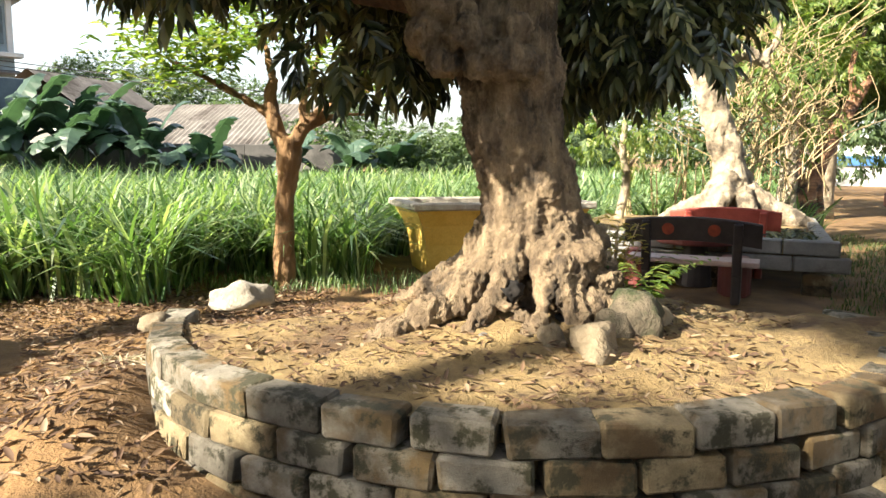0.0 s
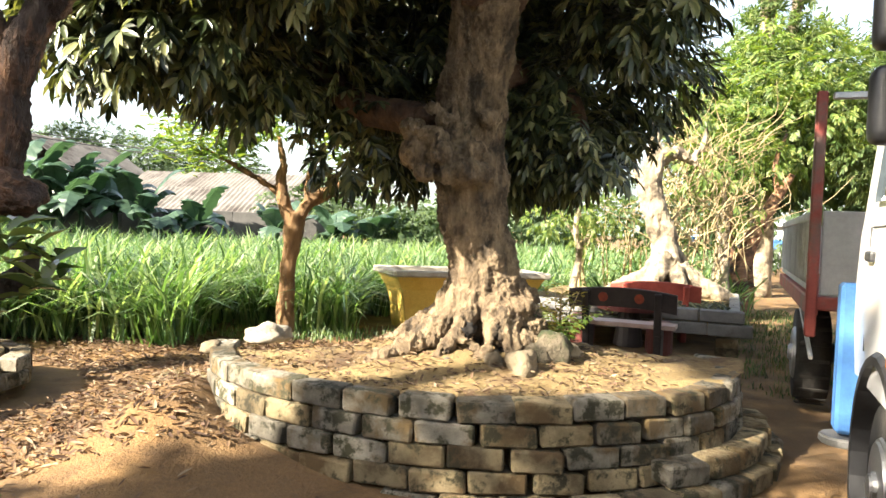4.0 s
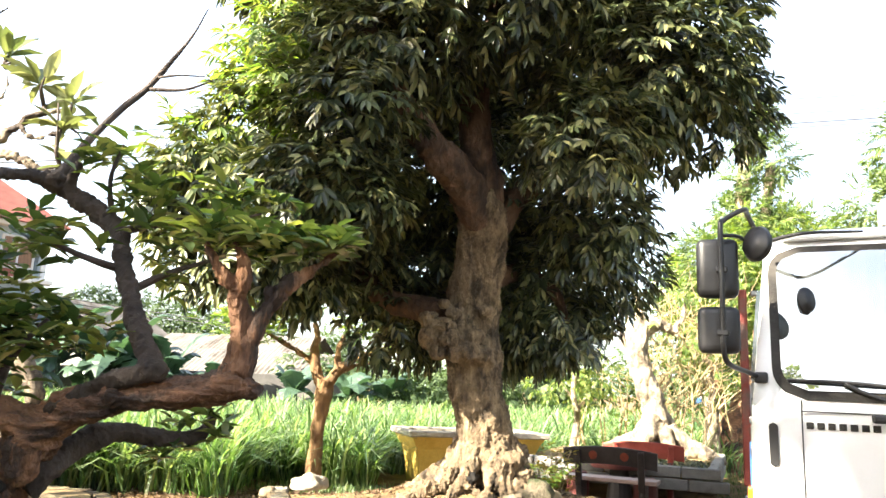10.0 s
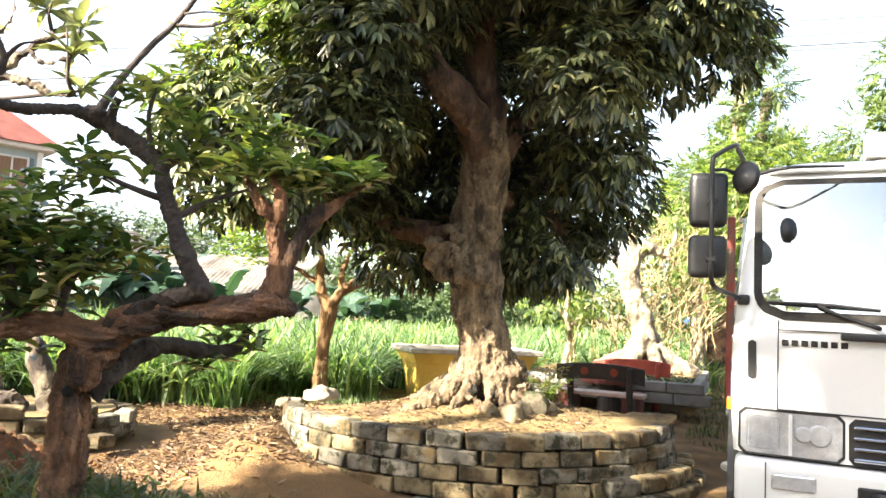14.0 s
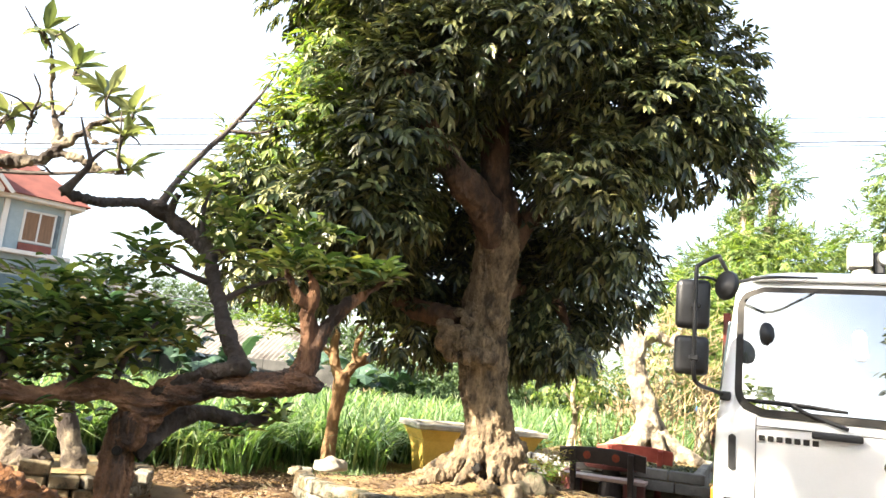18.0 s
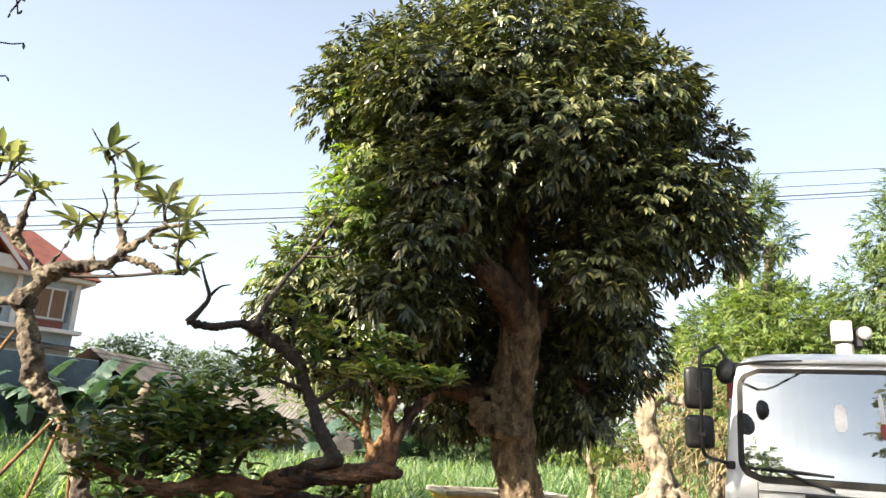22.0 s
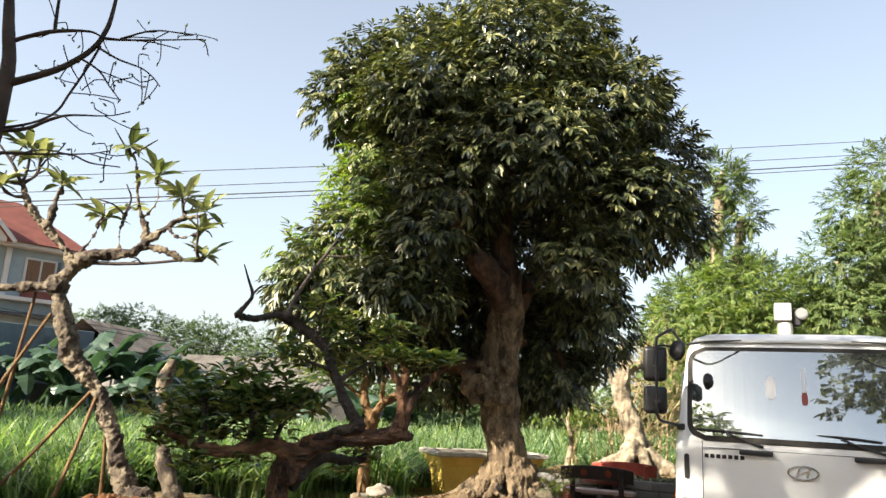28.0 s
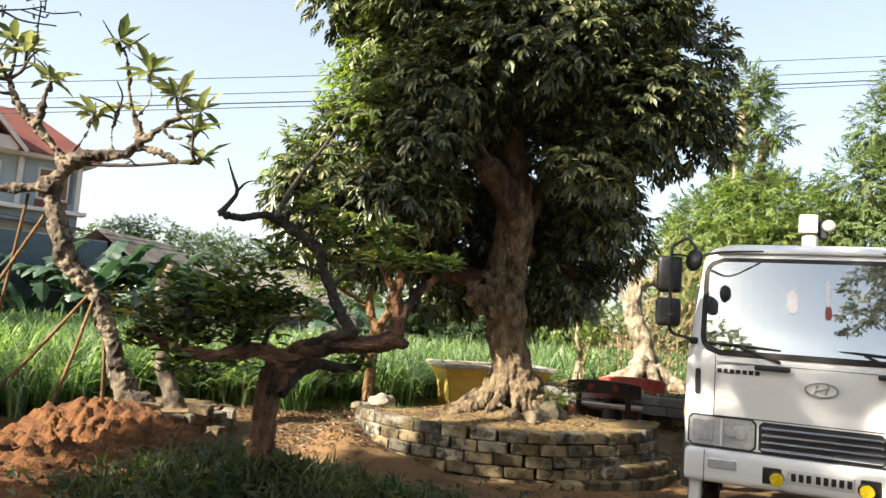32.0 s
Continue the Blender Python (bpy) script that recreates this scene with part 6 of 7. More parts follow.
leafy_tree("roadside_tree", "tall light green tree beyond the truck", [(12.0, 13.5, -0.1, 0.25), (12.0, 13.5, 3.0, 0.2), (11.9, 13.5, 6.0, 0.15), (12.1, 13.5, 8.6, 0.1)],
           [[(12, 13.5, 3.6, 0.12), (11.3, 13.4, 5.0, 0.08), (10.7, 13.4, 6.2, 0.05)], [(11.95, 13.5, 5, 0.1), (12.6, 13.4, 6.5, 0.06), (12.9, 13.4, 8, 0.03)]],
           [(11.4, 13.2, 7.6, 0.9, 0.8), (12.3, 13.4, 8.8, 0.9, 0.8), (10.6, 13.0, 5.9, 1.0, 0.9), (11.8, 13.0, 6.2, 1.1, 0.9), (11.0, 13.0, 4.6, 1.2, 0.9), (12.6, 13.2, 5.0, 1.3, 1.0), (13.2, 13.4, 7.2, 1.1, 1.0), (10.0, 13.4, 4.8, 0.8, 0.7), (11.6, 13.2, 3.4, 1.4, 0.9), (9.9, 13.2, 3.4, 1.0, 0.9), (13.2, 13.2, 3.6, 1.3, 1.1)], 32, 0.17, LEAF_FAR, PALE_BARK, 73, 6, 0.35, 0.24, 0.3)
leafy_tree("thin_tree", "thin young tree by the field", [(2.62, 10.5, -0.1, 0.09), (2.62, 10.5, 0.5, 0.07), (2.72, 10.5, 1.1, 0.06), (2.64, 10.5, 1.6, 0.045), (2.75, 10.5, 2.4, 0.03)], [[(2.70, 10.5, 1.2, 0.03), (2.95, 10.5, 1.6, 0.02), (3.2, 10.5, 1.9, 0.01)], [(2.66, 10.5, 1.4, 0.03), (2.4, 10.5, 1.75, 0.018), (2.2, 10.5, 2.0, 0.01)]], [(2.7, 10.5, 1.95, 0.55, 0.35), (2.25, 10.6, 1.75, 0.40, 0.3), (3.15, 10.6, 1.85, 0.45, 0.3), (2.75, 10.4, 1.45, 0.25, 0.2)], 30, 0.10, LEAF_LIME, PALE_BARK, 74, 4, 0.14)
leafy_tree("track_tree", "dark tree along the track", [(10.5, 20, 0, 0.3), (10.5, 20, 2.5, 0.22), (10.8, 20, 4, 0.15)], [], [(10.2, 20, 3.6, 1.6, 1.2), (11.5, 20, 4.6, 1.6, 1.3), (9.2, 20, 2.6, 1.0, 0.9), (12.8, 20, 3.9, 1.4, 1.0), (13.6, 20, 3.0, 0.8, 0.9)], 14, 0.24, LEAF_BUSH, DARK_BARK, 75)
hedge = thing("thin_hedge", pose(0, 0, 0), "loose hedge of thin pale stems with sparse leaves", "hedge")
rng = np.random.RandomState(78)
stems, tips = [], []
for k in range(26):
    x, y, h = rng.uniform(2.75, 5.2), rng.uniform(10.9, 11.8), rng.uniform(1.3, 2.3)
    dx = rng.normal(0, 0.12)
    stems.append(tube([(x, y, -0.05, 0.022), (x + dx, y, h * 0.5, 0.016), (x + dx * 0.5 + rng.normal(0, 0.1), y, h, 0.006)], 4, 6, 0.15, 8.0, k))
    for _ in range(9):
        u = rng.uniform(0.25, 1.0)
        tips.append((x + dx * u + rng.normal(0, 0.16), y + rng.normal(0, 0.12), h * u + rng.normal(0, 0.08)))
raw("stem_wood", *joined(stems), PALE_TWIG, hedge, "thin pale stems", True)["kind"] = "stuff"
leaves("crown", *rosettes(np.array(tips), rng, 5, 0.10, 0.04, 0.9, 0.1), LEAF_LIME, hedge, "sparse yellow-green leaves")["kind"] = "stuff"


# ---- hedges, bananas, walls and houses past the field ----
rng = np.random.RandomState(81)


def bush(x, y, r, h, seed, material=LEAF_BUSH, leaf=0.22, label="hazy green bush far past the grass field", density=7):
    g = np.random.RandomState(seed)
    lobes = [(x + g.normal(0, r * 0.5), y + g.normal(0, r * 0.3), h * g.uniform(0.35, 0.75), r * g.uniform(0.5, 0.8), h * g.uniform(0.25, 0.4)) for _ in range(5)]
    pts, outs = shell(lobes, density, g)
    ob = leaves("bush", *pinnate(pts, outs, g, 4, 0.25, leaf, leaf * 0.35), material)
    return tagged(ob, label, "bush", "bushes past the field")


for k, (x, y, r, h) in enumerate(((-21.5, 50, 4.0, 7.6), (-15.5, 51, 4.0, 7.6), (-10.5, 48, 3.4, 5.4), (-3.8, 30, 1.8, 3.0), (-1.2, 29, 1.8, 2.6), (1.6, 30, 2.2, 2.8), (4.5, 31, 2.4, 3.2), (0.2, 27.5, 1.3, 2.0), (7.5, 34, 2.4, 3.4), (2.6, 46, 3.5, 3.6), (5.4, 48, 3.0, 3.2), (-26.5, 56, 4.5, 8.5), (12.5, 34, 3.2, 5.0), (17, 28, 3.5, 6.2), (-5.5, 47, 3.2, 4.6))):
    bush(x, y, r, h, 90 + k)


def banana(x, y, h, seed):
    g = np.random.RandomState(seed)
    t = thing("banana_plant", pose(x, y, 0.03), "banana plant with broad torn green leaves", "plant", "banana plants past the field")
    limb("stem", [(0, 0, 0, 0.12), (0.03, 0, h * 0.3, 0.10), (0, 0, h * 0.48, 0.06)], LEAF_BANANA, t, steps=4, sides=10, rough=0.1)
    for k in range(9):
        a = k * 2.4 + g.uniform(-0.4, 0.4)
        long, lift = h * g.uniform(0.45, 0.75), g.uniform(0.4, 1.7)
        verts, faces = [], []
        for i in range(17):
            u = i / 16
            r_, z_ = long * (u - 0.15 * u * u) * 0.85, h * 0.42 + long * (lift * u - 0.85 * u ** 2.4)
            half = 0.42 * math.sin(math.pi * min(1, 0.08 + u * 0.92)) ** 0.6 * (1.0 if i < 16 else 0.1)
            for w in (-1, 0, 1):
                ragged = 1 + 0.4 * math.sin(i * 2.7 + k + w) * (i % 2)
                verts.append((r_ * math.cos(a) - w * half * ragged * math.sin(a), r_ * math.sin(a) + w * half * ragged * math.cos(a), z_ - abs(w) * half * 0.35))
        for i in range(16):
            for w in range(2):
                c = i * 3 + w
                faces.append((c, c + 1, c + 4, c + 3))
        raw("leaf", verts, faces, LEAF_BANANA, t)
    return t


for k, (x, y, h) in enumerate(((-15.2, 26.0, 4.2), (-14.2, 25.6, 4.4), (-13.1, 26.0, 4.3), (-12.1, 25.5, 4.0), (-11.1, 26.0, 3.7), (-10.1, 25.8, 3.4), (-16.4, 26.3, 4.3), (-17.8, 26.6, 4.3), (-8.2, 26.4, 2.8), (-5.2, 26.5, 2.6), (-3.0, 26.5, 2.4), (-1.5, 26.8, 2.3), (-19.5, 25.5, 4.3), (-14.8, 24.6, 3.2), (-12.6, 24.8, 3.2), (-9.2, 24.9, 2.5))):
    banana(x, y, h, 200 + k)

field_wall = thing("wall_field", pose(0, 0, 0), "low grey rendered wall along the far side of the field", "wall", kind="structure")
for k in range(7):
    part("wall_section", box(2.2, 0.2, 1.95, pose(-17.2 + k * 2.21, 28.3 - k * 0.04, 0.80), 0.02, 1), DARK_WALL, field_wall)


def gable_roof(name, x0, x1, y0, y1, eave, ridge, material, parent, over=0.4):
    bm = bmesh.new()
    ym, n = (y0 + y1) / 2, int((x1 - x0) / 0.11)
    rows_ = [[bm.verts.new((x0 - over + (x1 - x0 + 2 * over) * k / n, y, z + 0.05 * (k % 2))) for k in range(n + 1)] for y, z in ((y0 - over, eave), (ym, ridge), (y1 + over, eave))]
    for p, q in zip(rows_, rows_[1:]):
        for k in range(n):
            bm.faces.new((p[k], p[k + 1], q[k + 1], q[k]))
    return part(name, bm, material, parent)


def shed(x0, x1, y0, y1, eave, ridge, turn, seed):
    cx, cy = (x0 + x1) / 2, (y0 + y1) / 2
    s = thing("shed", pose(cx, cy, 0, 0, 0, turn), "old low shed with a grey corrugated roof", "shed", "sheds past the field")
    w, d = (x1 - x0) / 2, (y1 - y0) / 2
    for sy in (-1, 1):
        part("wall", box(2 * w, 0.18, eave, pose(0, sy * d, eave / 2), 0.01, 1), CEMENT, s)
    for sx in (-1, 1):
        bm = box(0.18, 2 * d - 0.2, eave, pose(sx * w, 0, eave / 2), 0.01, 1)
        part("wall", bm, CEMENT, s)
    gable_roof("roof", -w, w, -d, d, eave, ridge, ROOF_GREY, s)
    part("dark_opening", box(w * 0.5, 0.05, eave * 0.5, pose(-w * 0.3, -d - 0.09, eave * 0.6), 0.01, 1), BLACK, s)
    return s


shed(-23.6, -16.2, 39.5, 43.9, 3.9, 5.6, 80, 1)
shed(-14.4, -5.8, 35.4, 40.4, 2.5, 3.9, -14, 2)
shed(-12.2, -4.6, 31.2, 35.4, 1.75, 2.85, -8, 3)

house = thing("house", pose(-29.4, 44.4, 0, 0, 0, 42), "pale blue-grey house with a red tiled roof and curtained windows", "house")
part("wall", box(8.0, 7.0, 10.9, pose(0, 3.5, 5.45), 0.03, 1), WALL_BLUE, house)
part("storey_ledge", box(8.7, 1.0, 0.28, pose(0, -0.36, 7.35), 0.03, 1), WALL_WHITE, house, "white storey ledge")
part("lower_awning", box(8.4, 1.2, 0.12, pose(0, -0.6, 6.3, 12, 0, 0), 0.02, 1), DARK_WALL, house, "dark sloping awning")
for x, glass, label in ((2.15, CURTAIN, "orange-brown drawn curtain"), (-2.2, DARK_GLASS, "dark window pane")):
    win = part("window", box(2.1, 0.10, 2.25, pose(x, -0.03, 9.25), 0.02, 1), WALL_WHITE, house, "white framed window")
    for k in (-0.48, 0.48):
        part("pane", box(0.82, 0.04, 1.95, pose(x + k, -0.10, 9.25), 0.01, 1), glass, win, label)
    for k in (-0.95, 0, 0.95):
        part("mullion", box(0.09, 0.08, 2.2, pose(x + k, -0.12, 9.25), 0.01, 1), WALL_WHITE, win)
    part("window_panel", box(2.1, 0.12, 0.55, pose(x, -0.06, 7.80), 0.02, 1), ROOF_TILE, win, "red panel under the window")
for x in (-3.85, 0.0, 3.8):
    part("pilaster", box(0.34, 0.24, 3.5, pose(x, -0.10, 9.1), 0.03, 1), WALL_WHITE, house, "white pilaster")
part("shutter", box(0.22, 0.08, 2.3, pose(3.35, -0.05, 9.2), 0.02, 1), SHADED_BLUE, house, "blue-grey shutter")
part("eave", box(9.4, 8.6, 0.32, pose(0, 3.4, 11.05), 0.05, 1), WALL_WHITE, house, "white eave band")
bm = bmesh.new()
base_ = [bm.verts.new(p) for p in ((-5.0, -1.2, 11.2), (5.0, -1.2, 11.2), (5.0, 8.2, 11.2), (-5.0, 8.2, 11.2))]
top_ = [bm.verts.new(p) for p in ((-1.6, 3.4, 14.8), (1.0, 3.4, 14.8))]
bm.faces.new((base_[0], base_[1], top_[1], top_[0]))
bm.faces.new((base_[1], base_[2], top_[1]))
bm.faces.new((base_[2], base_[3], top_[0], top_[1]))
bm.faces.new((base_[3], base_[0], top_[0]))
bm.faces.new(base_[::-1])
part("roof", bm, ROOF_TILE, house, "red tiled hip roof")
bm = bmesh.new()
gable = [[bm.verts.new(p) for p in ((-4.9, y, 11.1), (-2.5, y, 13.7), (-0.1, y, 11.1), (-0.5, y, 11.1), (-2.5, y, 13.3), (-4.5, y, 11.1))] for y in (-2.0, 3.2)]
for k in range(6):
    bm.faces.new((gable[0][k], gable[0][(k + 1) % 6], gable[1][(k + 1) % 6], gable[1][k]))
for g in gable:
    bm.faces.new(g)
bmesh.ops.recalc_face_normals(bm, faces=list(bm.faces))
part("front_gable", bm, ROOF_TILE, house, "red tiled front gable")
for s_ in (-1, 1):
    part("bargeboard", box(3.4, 0.12, 0.26, pose(-2.5 + s_ * 1.2, -2.04, 12.2, 0, s_ * 47, 0), 0.02, 1), WALL_WHITE, house, "white bargeboard")
part("gable_wall", box(3.8, 1.0, 0.9, pose(-2.5, -1.2, 11.4), 0.03, 1), WALL_WHITE, house)
# the wall's shade is put into its dark paint
tagged(part("garden_wall", box(9.6, 0.25, 4.5, pose(-19.6, 26.5, 2.1, 0, 0, 52), 0.03, 1), SHADED_BLUE), "plain blue-grey rendered wall with shade in its colour", "wall", kind="structure")
hall = thing("far_hall", pose(22.5, 40, 0, 0, 0, -20), "far white hall with a blue band", "building")
part("wall", box(14, 8, 2.6, pose(0, 0, 1.0), 0.03, 1), WALL_WHITE, hall)
part("band", box(14.1, 0.2, 0.5, pose(0, -4.05, 1.3), 0.02, 1), BLUE_PAINT, hall)
part("roof", box(14.6, 8.6, 0.3, pose(0, 0, 2.4), 0.05, 1), WALL_WHITE, hall)
verts, faces = [], []
for k in range(60):
    x = -500 + k * 20
    for z in (-5, 22 + 22 * noise.noise(Vector((x * 0.006, 0, 0))) + 8 * noise.noise(Vector((x * 0.03, 4, 0)))):
        verts.append((x, 620, z))
faces = [(2 * k, 2 * k + 2, 2 * k + 3, 2 * k + 1) for k in range(59)]
tagged(raw("backdrop", verts, faces, HILL), "pale distant hills", "hills", kind="structure")

# ---- cables ----
for x0, y0, z0, x1, y1, z1, sag, r in ((-40, 22, 7.6, 45, 30, 19.6, 0.6, 0.016), (-40, 22, 6.9, 45, 30, 18.9, 0.6, 0.016), (-40, 22, 6.6, 45, 30, 18.5, 0.7, 0.026), (-40, 22, 6.4, 45, 30, 18.3, 0.7, 0.018), (-30, 18, 6.6, -4, 18, 2.9, 0.3, 0.012), (-30, 18, 6.4, -4, 18, 2.8, 0.3, 0.012)):
    line = [(x0 + (x1 - x0) * u, y0 + (y1 - y0) * u, z0 + (z1 - z0) * u - 4 * sag * u * (1 - u), r) for u in (0, 0.2, 0.4, 0.6, 0.8, 1.0)]
    tagged(limb("overhead_cable", line, WIRE, None, steps=6, sides=6, rough=0.0), "thin dark overhead cable", "cable", "overhead cables", "structure")

# ---- the sparse tree at the path's side ----
bare = thing("bare_tree", pose(0, 0, 0), "sparse tree with thin dark twigs and few small leaves", "tree")
limb("trunk", [(-3.35, -2.5, 0.2, 0.085), (-3.25, -2.5, 1.2, 0.07), (-3.02, -2.55, 2.3, 0.055), (-2.88, -2.6, 2.9, 0.045), (-2.86, -2.6, 3.25, 0.036), (-2.90, -2.6, 3.5, 0.028), (-3.0, -2.55, 4.0, 0.014)], DARK_BARK, bare, steps=6, sides=12, rough=0.2)
rng = np.random.RandomState(91)
twigs, tips = [], []
for pts in ([(-2.86, -2.6, 3.17, 0.022), (-2.64, -2.6, 3.257, 0.017), (-2.52, -2.6, 3.339, 0.014), (-2.46, -2.6, 3.405, 0.013), (-2.435, -2.6, 3.46, 0.012), (-2.41, -2.6, 3.56, 0.010), (-2.39, -2.6, 3.85, 0.006)],
            [(-2.88, -2.6, 3.39, 0.012), (-2.775, -2.6, 3.432, 0.011), (-2.67, -2.6, 3.462, 0.010), (-2.51, -2.6, 3.473, 0.006), (-2.44, -2.6, 3.448, 0.004)],
            [(-2.67, -2.6, 3.462, 0.009), (-2.675, -2.6, 3.55, 0.008), (-2.68, -2.6, 3.8, 0.005)],
            [(-2.439, -2.6, 3.442, 0.008), (-2.344, -2.6, 3.439, 0.006), (-2.18, -2.6, 3.45, 0.004), (-1.95, -2.6, 3.47, 0.003)],
            [(-2.35, -2.6, 3.445, 0.005), (-2.19, -2.6, 3.50, 0.004), (-2.0, -2.6, 3.488, 0.002)],
            [(-2.446, -2.6, 3.388, 0.006), (-2.344, -2.6, 3.335, 0.005), (-2.232, -2.6, 3.298, 0.004), (-2.173, -2.6, 3.258, 0.003), (-2.127, -2.6, 3.208, 0.002)],
            [(-2.53, -2.6, 3.33, 0.006), (-2.43, -2.6, 3.271, 0.005), (-2.367, -2.6, 3.193, 0.004), (-2.31, -2.6, 3.127, 0.002)],
            [(-2.44, -2.6, 3.40, 0.006), (-2.486, -2.6, 3.282, 0.006), (-2.548, -2.6, 3.147, 0.006), (-2.60, -2.6, 3.044, 0.006), (-2.71, -2.6, 2.98, 0.006), (-2.88, -2.6, 2.94, 0.008)],
            [(-2.88, -2.6, 2.93, 0.011), (-2.73, -2.6, 2.951, 0.010), (-2.62, -2.6, 3.005, 0.008), (-2.53, -2.6, 3.033, 0.006), (-2.35, -2.6, 3.042, 0.003), (-2.25, -2.6, 3.07, 0.002)],
            [(-2.89, -2.6, 2.82, 0.009), (-2.79, -2.6, 2.827, 0.008), (-2.635, -2.6, 2.83, 0.006), (-2.50, -2.6, 2.838, 0.005), (-2.40, -2.6, 2.802, 0.004), (-2.26, -2.6, 2.79, 0.002)],
            [(-2.50, -2.6, 2.838, 0.004), (-2.40, -2.6, 2.849, 0.003), (-2.32, -2.6, 2.867, 0.002)]):
    twigs.append(tube(pts, 5, 7, 0.12))
    line = spline(pts, 8)
    for k in range(5):
        p = line[rng.randint(6, len(line))][:3]
        q = p + rng.normal(scale=(0.10, 0.08, 0.07))
        twigs.append(tube([(*p, 0.0028), (*((p + q) / 2 + rng.normal(scale=0.02, size=3)), 0.002), (*q, 0.001)], 2, 4, 0.0))
        tips += [q, (p + q) / 2]
raw("brushwood", *joined(twigs), DARK_BARK, bare, "fine dark twigs", True)["kind"] = "stuff"
tips = np.array(tips)
leaves("crown", tips, rng.normal(size=tips.shape), rng.normal(size=tips.shape), 0.026, 0.012, LEAF_BONSAI, bare, "few small leaves")["kind"] = "stuff"

# ---- stones, litter and short grass ----
def rock(name, x, y, z, sx, sy, sz, material, seed, label):
    bm = bmesh.new()
    bmesh.ops.create_icosphere(bm, subdivisions=3, radius=1.0)
    for q in bm.verts:
        q.co = q.co * (1 + 0.42 * noise.noise(q.co * 1.3 + Vector((seed, 0, 0))) - 0.12 * abs(noise.noise(q.co * 2.2 + Vector((seed, 3, 0)))) + 0.08 * noise.noise(q.co * 4 + Vector((0, seed, 0))))
        q.co.z = max(q.co.z, -0.45)
    bmesh.ops.transform(bm, matrix=pose(x, y, z, 0, 0, seed * 40) @ Matrix.Diagonal((sx, sy, sz, 1)), verts=list(bm.verts))
    return tagged(part(name, bm, material, None, "", True), label, "stone", "stones round the tree")


rock("stone", -1.20, 4.25, 0.585, 0.20, 0.14, 0.095, PALE_STONE, 1.0, "pale boulder at the edge of the bed")
rock("stone", -1.46, 3.62, 0.58, 0.09, 0.07, 0.05, STONE, 6.0, "small tan stone at the end of the block wall")
rock("stone", -1.05, 4.95, float(bed_z(-1.05, 4.95)) + 0.02, 0.08, 0.06, 0.05, STONE, 9.0, "small tan stone by the boulder")
rock("stone", 0.62, 3.02, 0.62, 0.13, 0.10, 0.14, STONE, 2.0, "angular tan stone against the roots")
rock("stone", 0.46, 3.14, 0.60, 0.08, 0.07, 0.10, STONE, 7.0, "angular tan stone under the trunk")
rock("stone", 0.86, 3.34, 0.66, 0.15, 0.12, 0.15, MOSSY, 8.0, "dark mossy rock grown into the roots")
rock("stone", 0.17, 3.2, 0.60, 0.05, 0.045, 0.045, GREY_STONE, 3.0, "small grey stone among dry leaves")
rock("stone", 0.76, 3.26, 0.62, 0.11, 0.10, 0.12, MOSSY, 5.0, "mossy grey rock wedged under the roots")
rock("stone", 1.0, 3.52, 0.62, 0.13, 0.10, 0.10, STONE, 4.0, "rounded yellowish stone by the roots")

rng = np.random.RandomState(101)


def litter(n, x0, x1, y0, y1, height, name, label, keep=None, size=1.0):
    x, y = rng.uniform(x0, x1, n), rng.uniform(y0, y1, n)
    if keep is not None:
        k = keep(x, y)
        x, y = x[k], y[k]
    n = len(x)
    a = rng.uniform(0, 6.28, n)
    way = np.stack([np.cos(a), np.sin(a), rng.normal(0, 0.25, n)], 1)
    ob = leaves(name, np.stack([x, y, height(x, y) + rng.uniform(0.004, 0.02, n)], 1), way, np.stack([rng.normal(0, 0.4, n), rng.normal(0, 0.4, n), np.ones(n)], 1), size * rng.uniform(0.035, 0.10, n), size * rng.uniform(0.012, 0.030, n), LITTER, None, "", 0.3, -0.1)
    tagged(ob, label, "dry leaves", kind="stuff")


def in_bed(x, y, q=0.93):
    return bed_reach(x, y) < q


litter(6500, -1.4, 2.2, 2.2, 6.6, bed_z, "leaf_litter", "dry brown leaves scattered on the bed", lambda x, y: in_bed(x, y), 0.72)
litter(12000, -5.2, -1.0, 2.4, 7.4, ground_z, "leaf_litter", "thick dry brown leaves on the ground", lambda x, y: ~in_bed(x, y, 1.06) & (np.hypot(x + 3.85, y - 4.45) > 1.1))
litter(1800, -4, 4, -4, 2.2, ground_z, "leaf_litter", "scattered dry leaves on bare earth", None)
grass_patch("short_grass", 2000, -4.2, 0.6, -4.2, 1.5, 8, 0.20, rng, LAWN, "short dark grass on the knoll", lambda x, y: (np.hypot((x + 1.5) / 1.25, (y + 0.6) / 1.5) + 0.35 * np.sin(x * 4.1 + 1) * np.sin(y * 3.3) < 1.0), 0.009, (0.2, 0.9))
grass_patch("weeds", 500, -3.3, -0.6, -2.8, 1.2, 9, 0.34, rng, LAWN, "taller dark weeds round the twisted tree", lambda x, y: (np.hypot((x + 1.8) / 1.2, (y + 0.3) / 1.2) + 0.4 * np.sin(x * 6) * np.sin(y * 5) < 0.9), 0.014, (0.3, 1.0))
grass_patch("sparse_weeds", 420, -1.0, 2.2, -3.5, 2.0, 6, 0.10, rng, LAWN, "sparse low weeds on bare earth", lambda x, y: np.sin(x * 3.7 + 0.5) * np.sin(y * 4.3) > 0.2, 0.01, (0.3, 1.0))
pts = np.stack([rng.normal(-1.7, 0.7, 520), rng.normal(-0.4, 0.75, 520), np.zeros(520)], 1)
pts[:, 2] = ground_z(pts[:, 0], pts[:, 1]) + 0.06
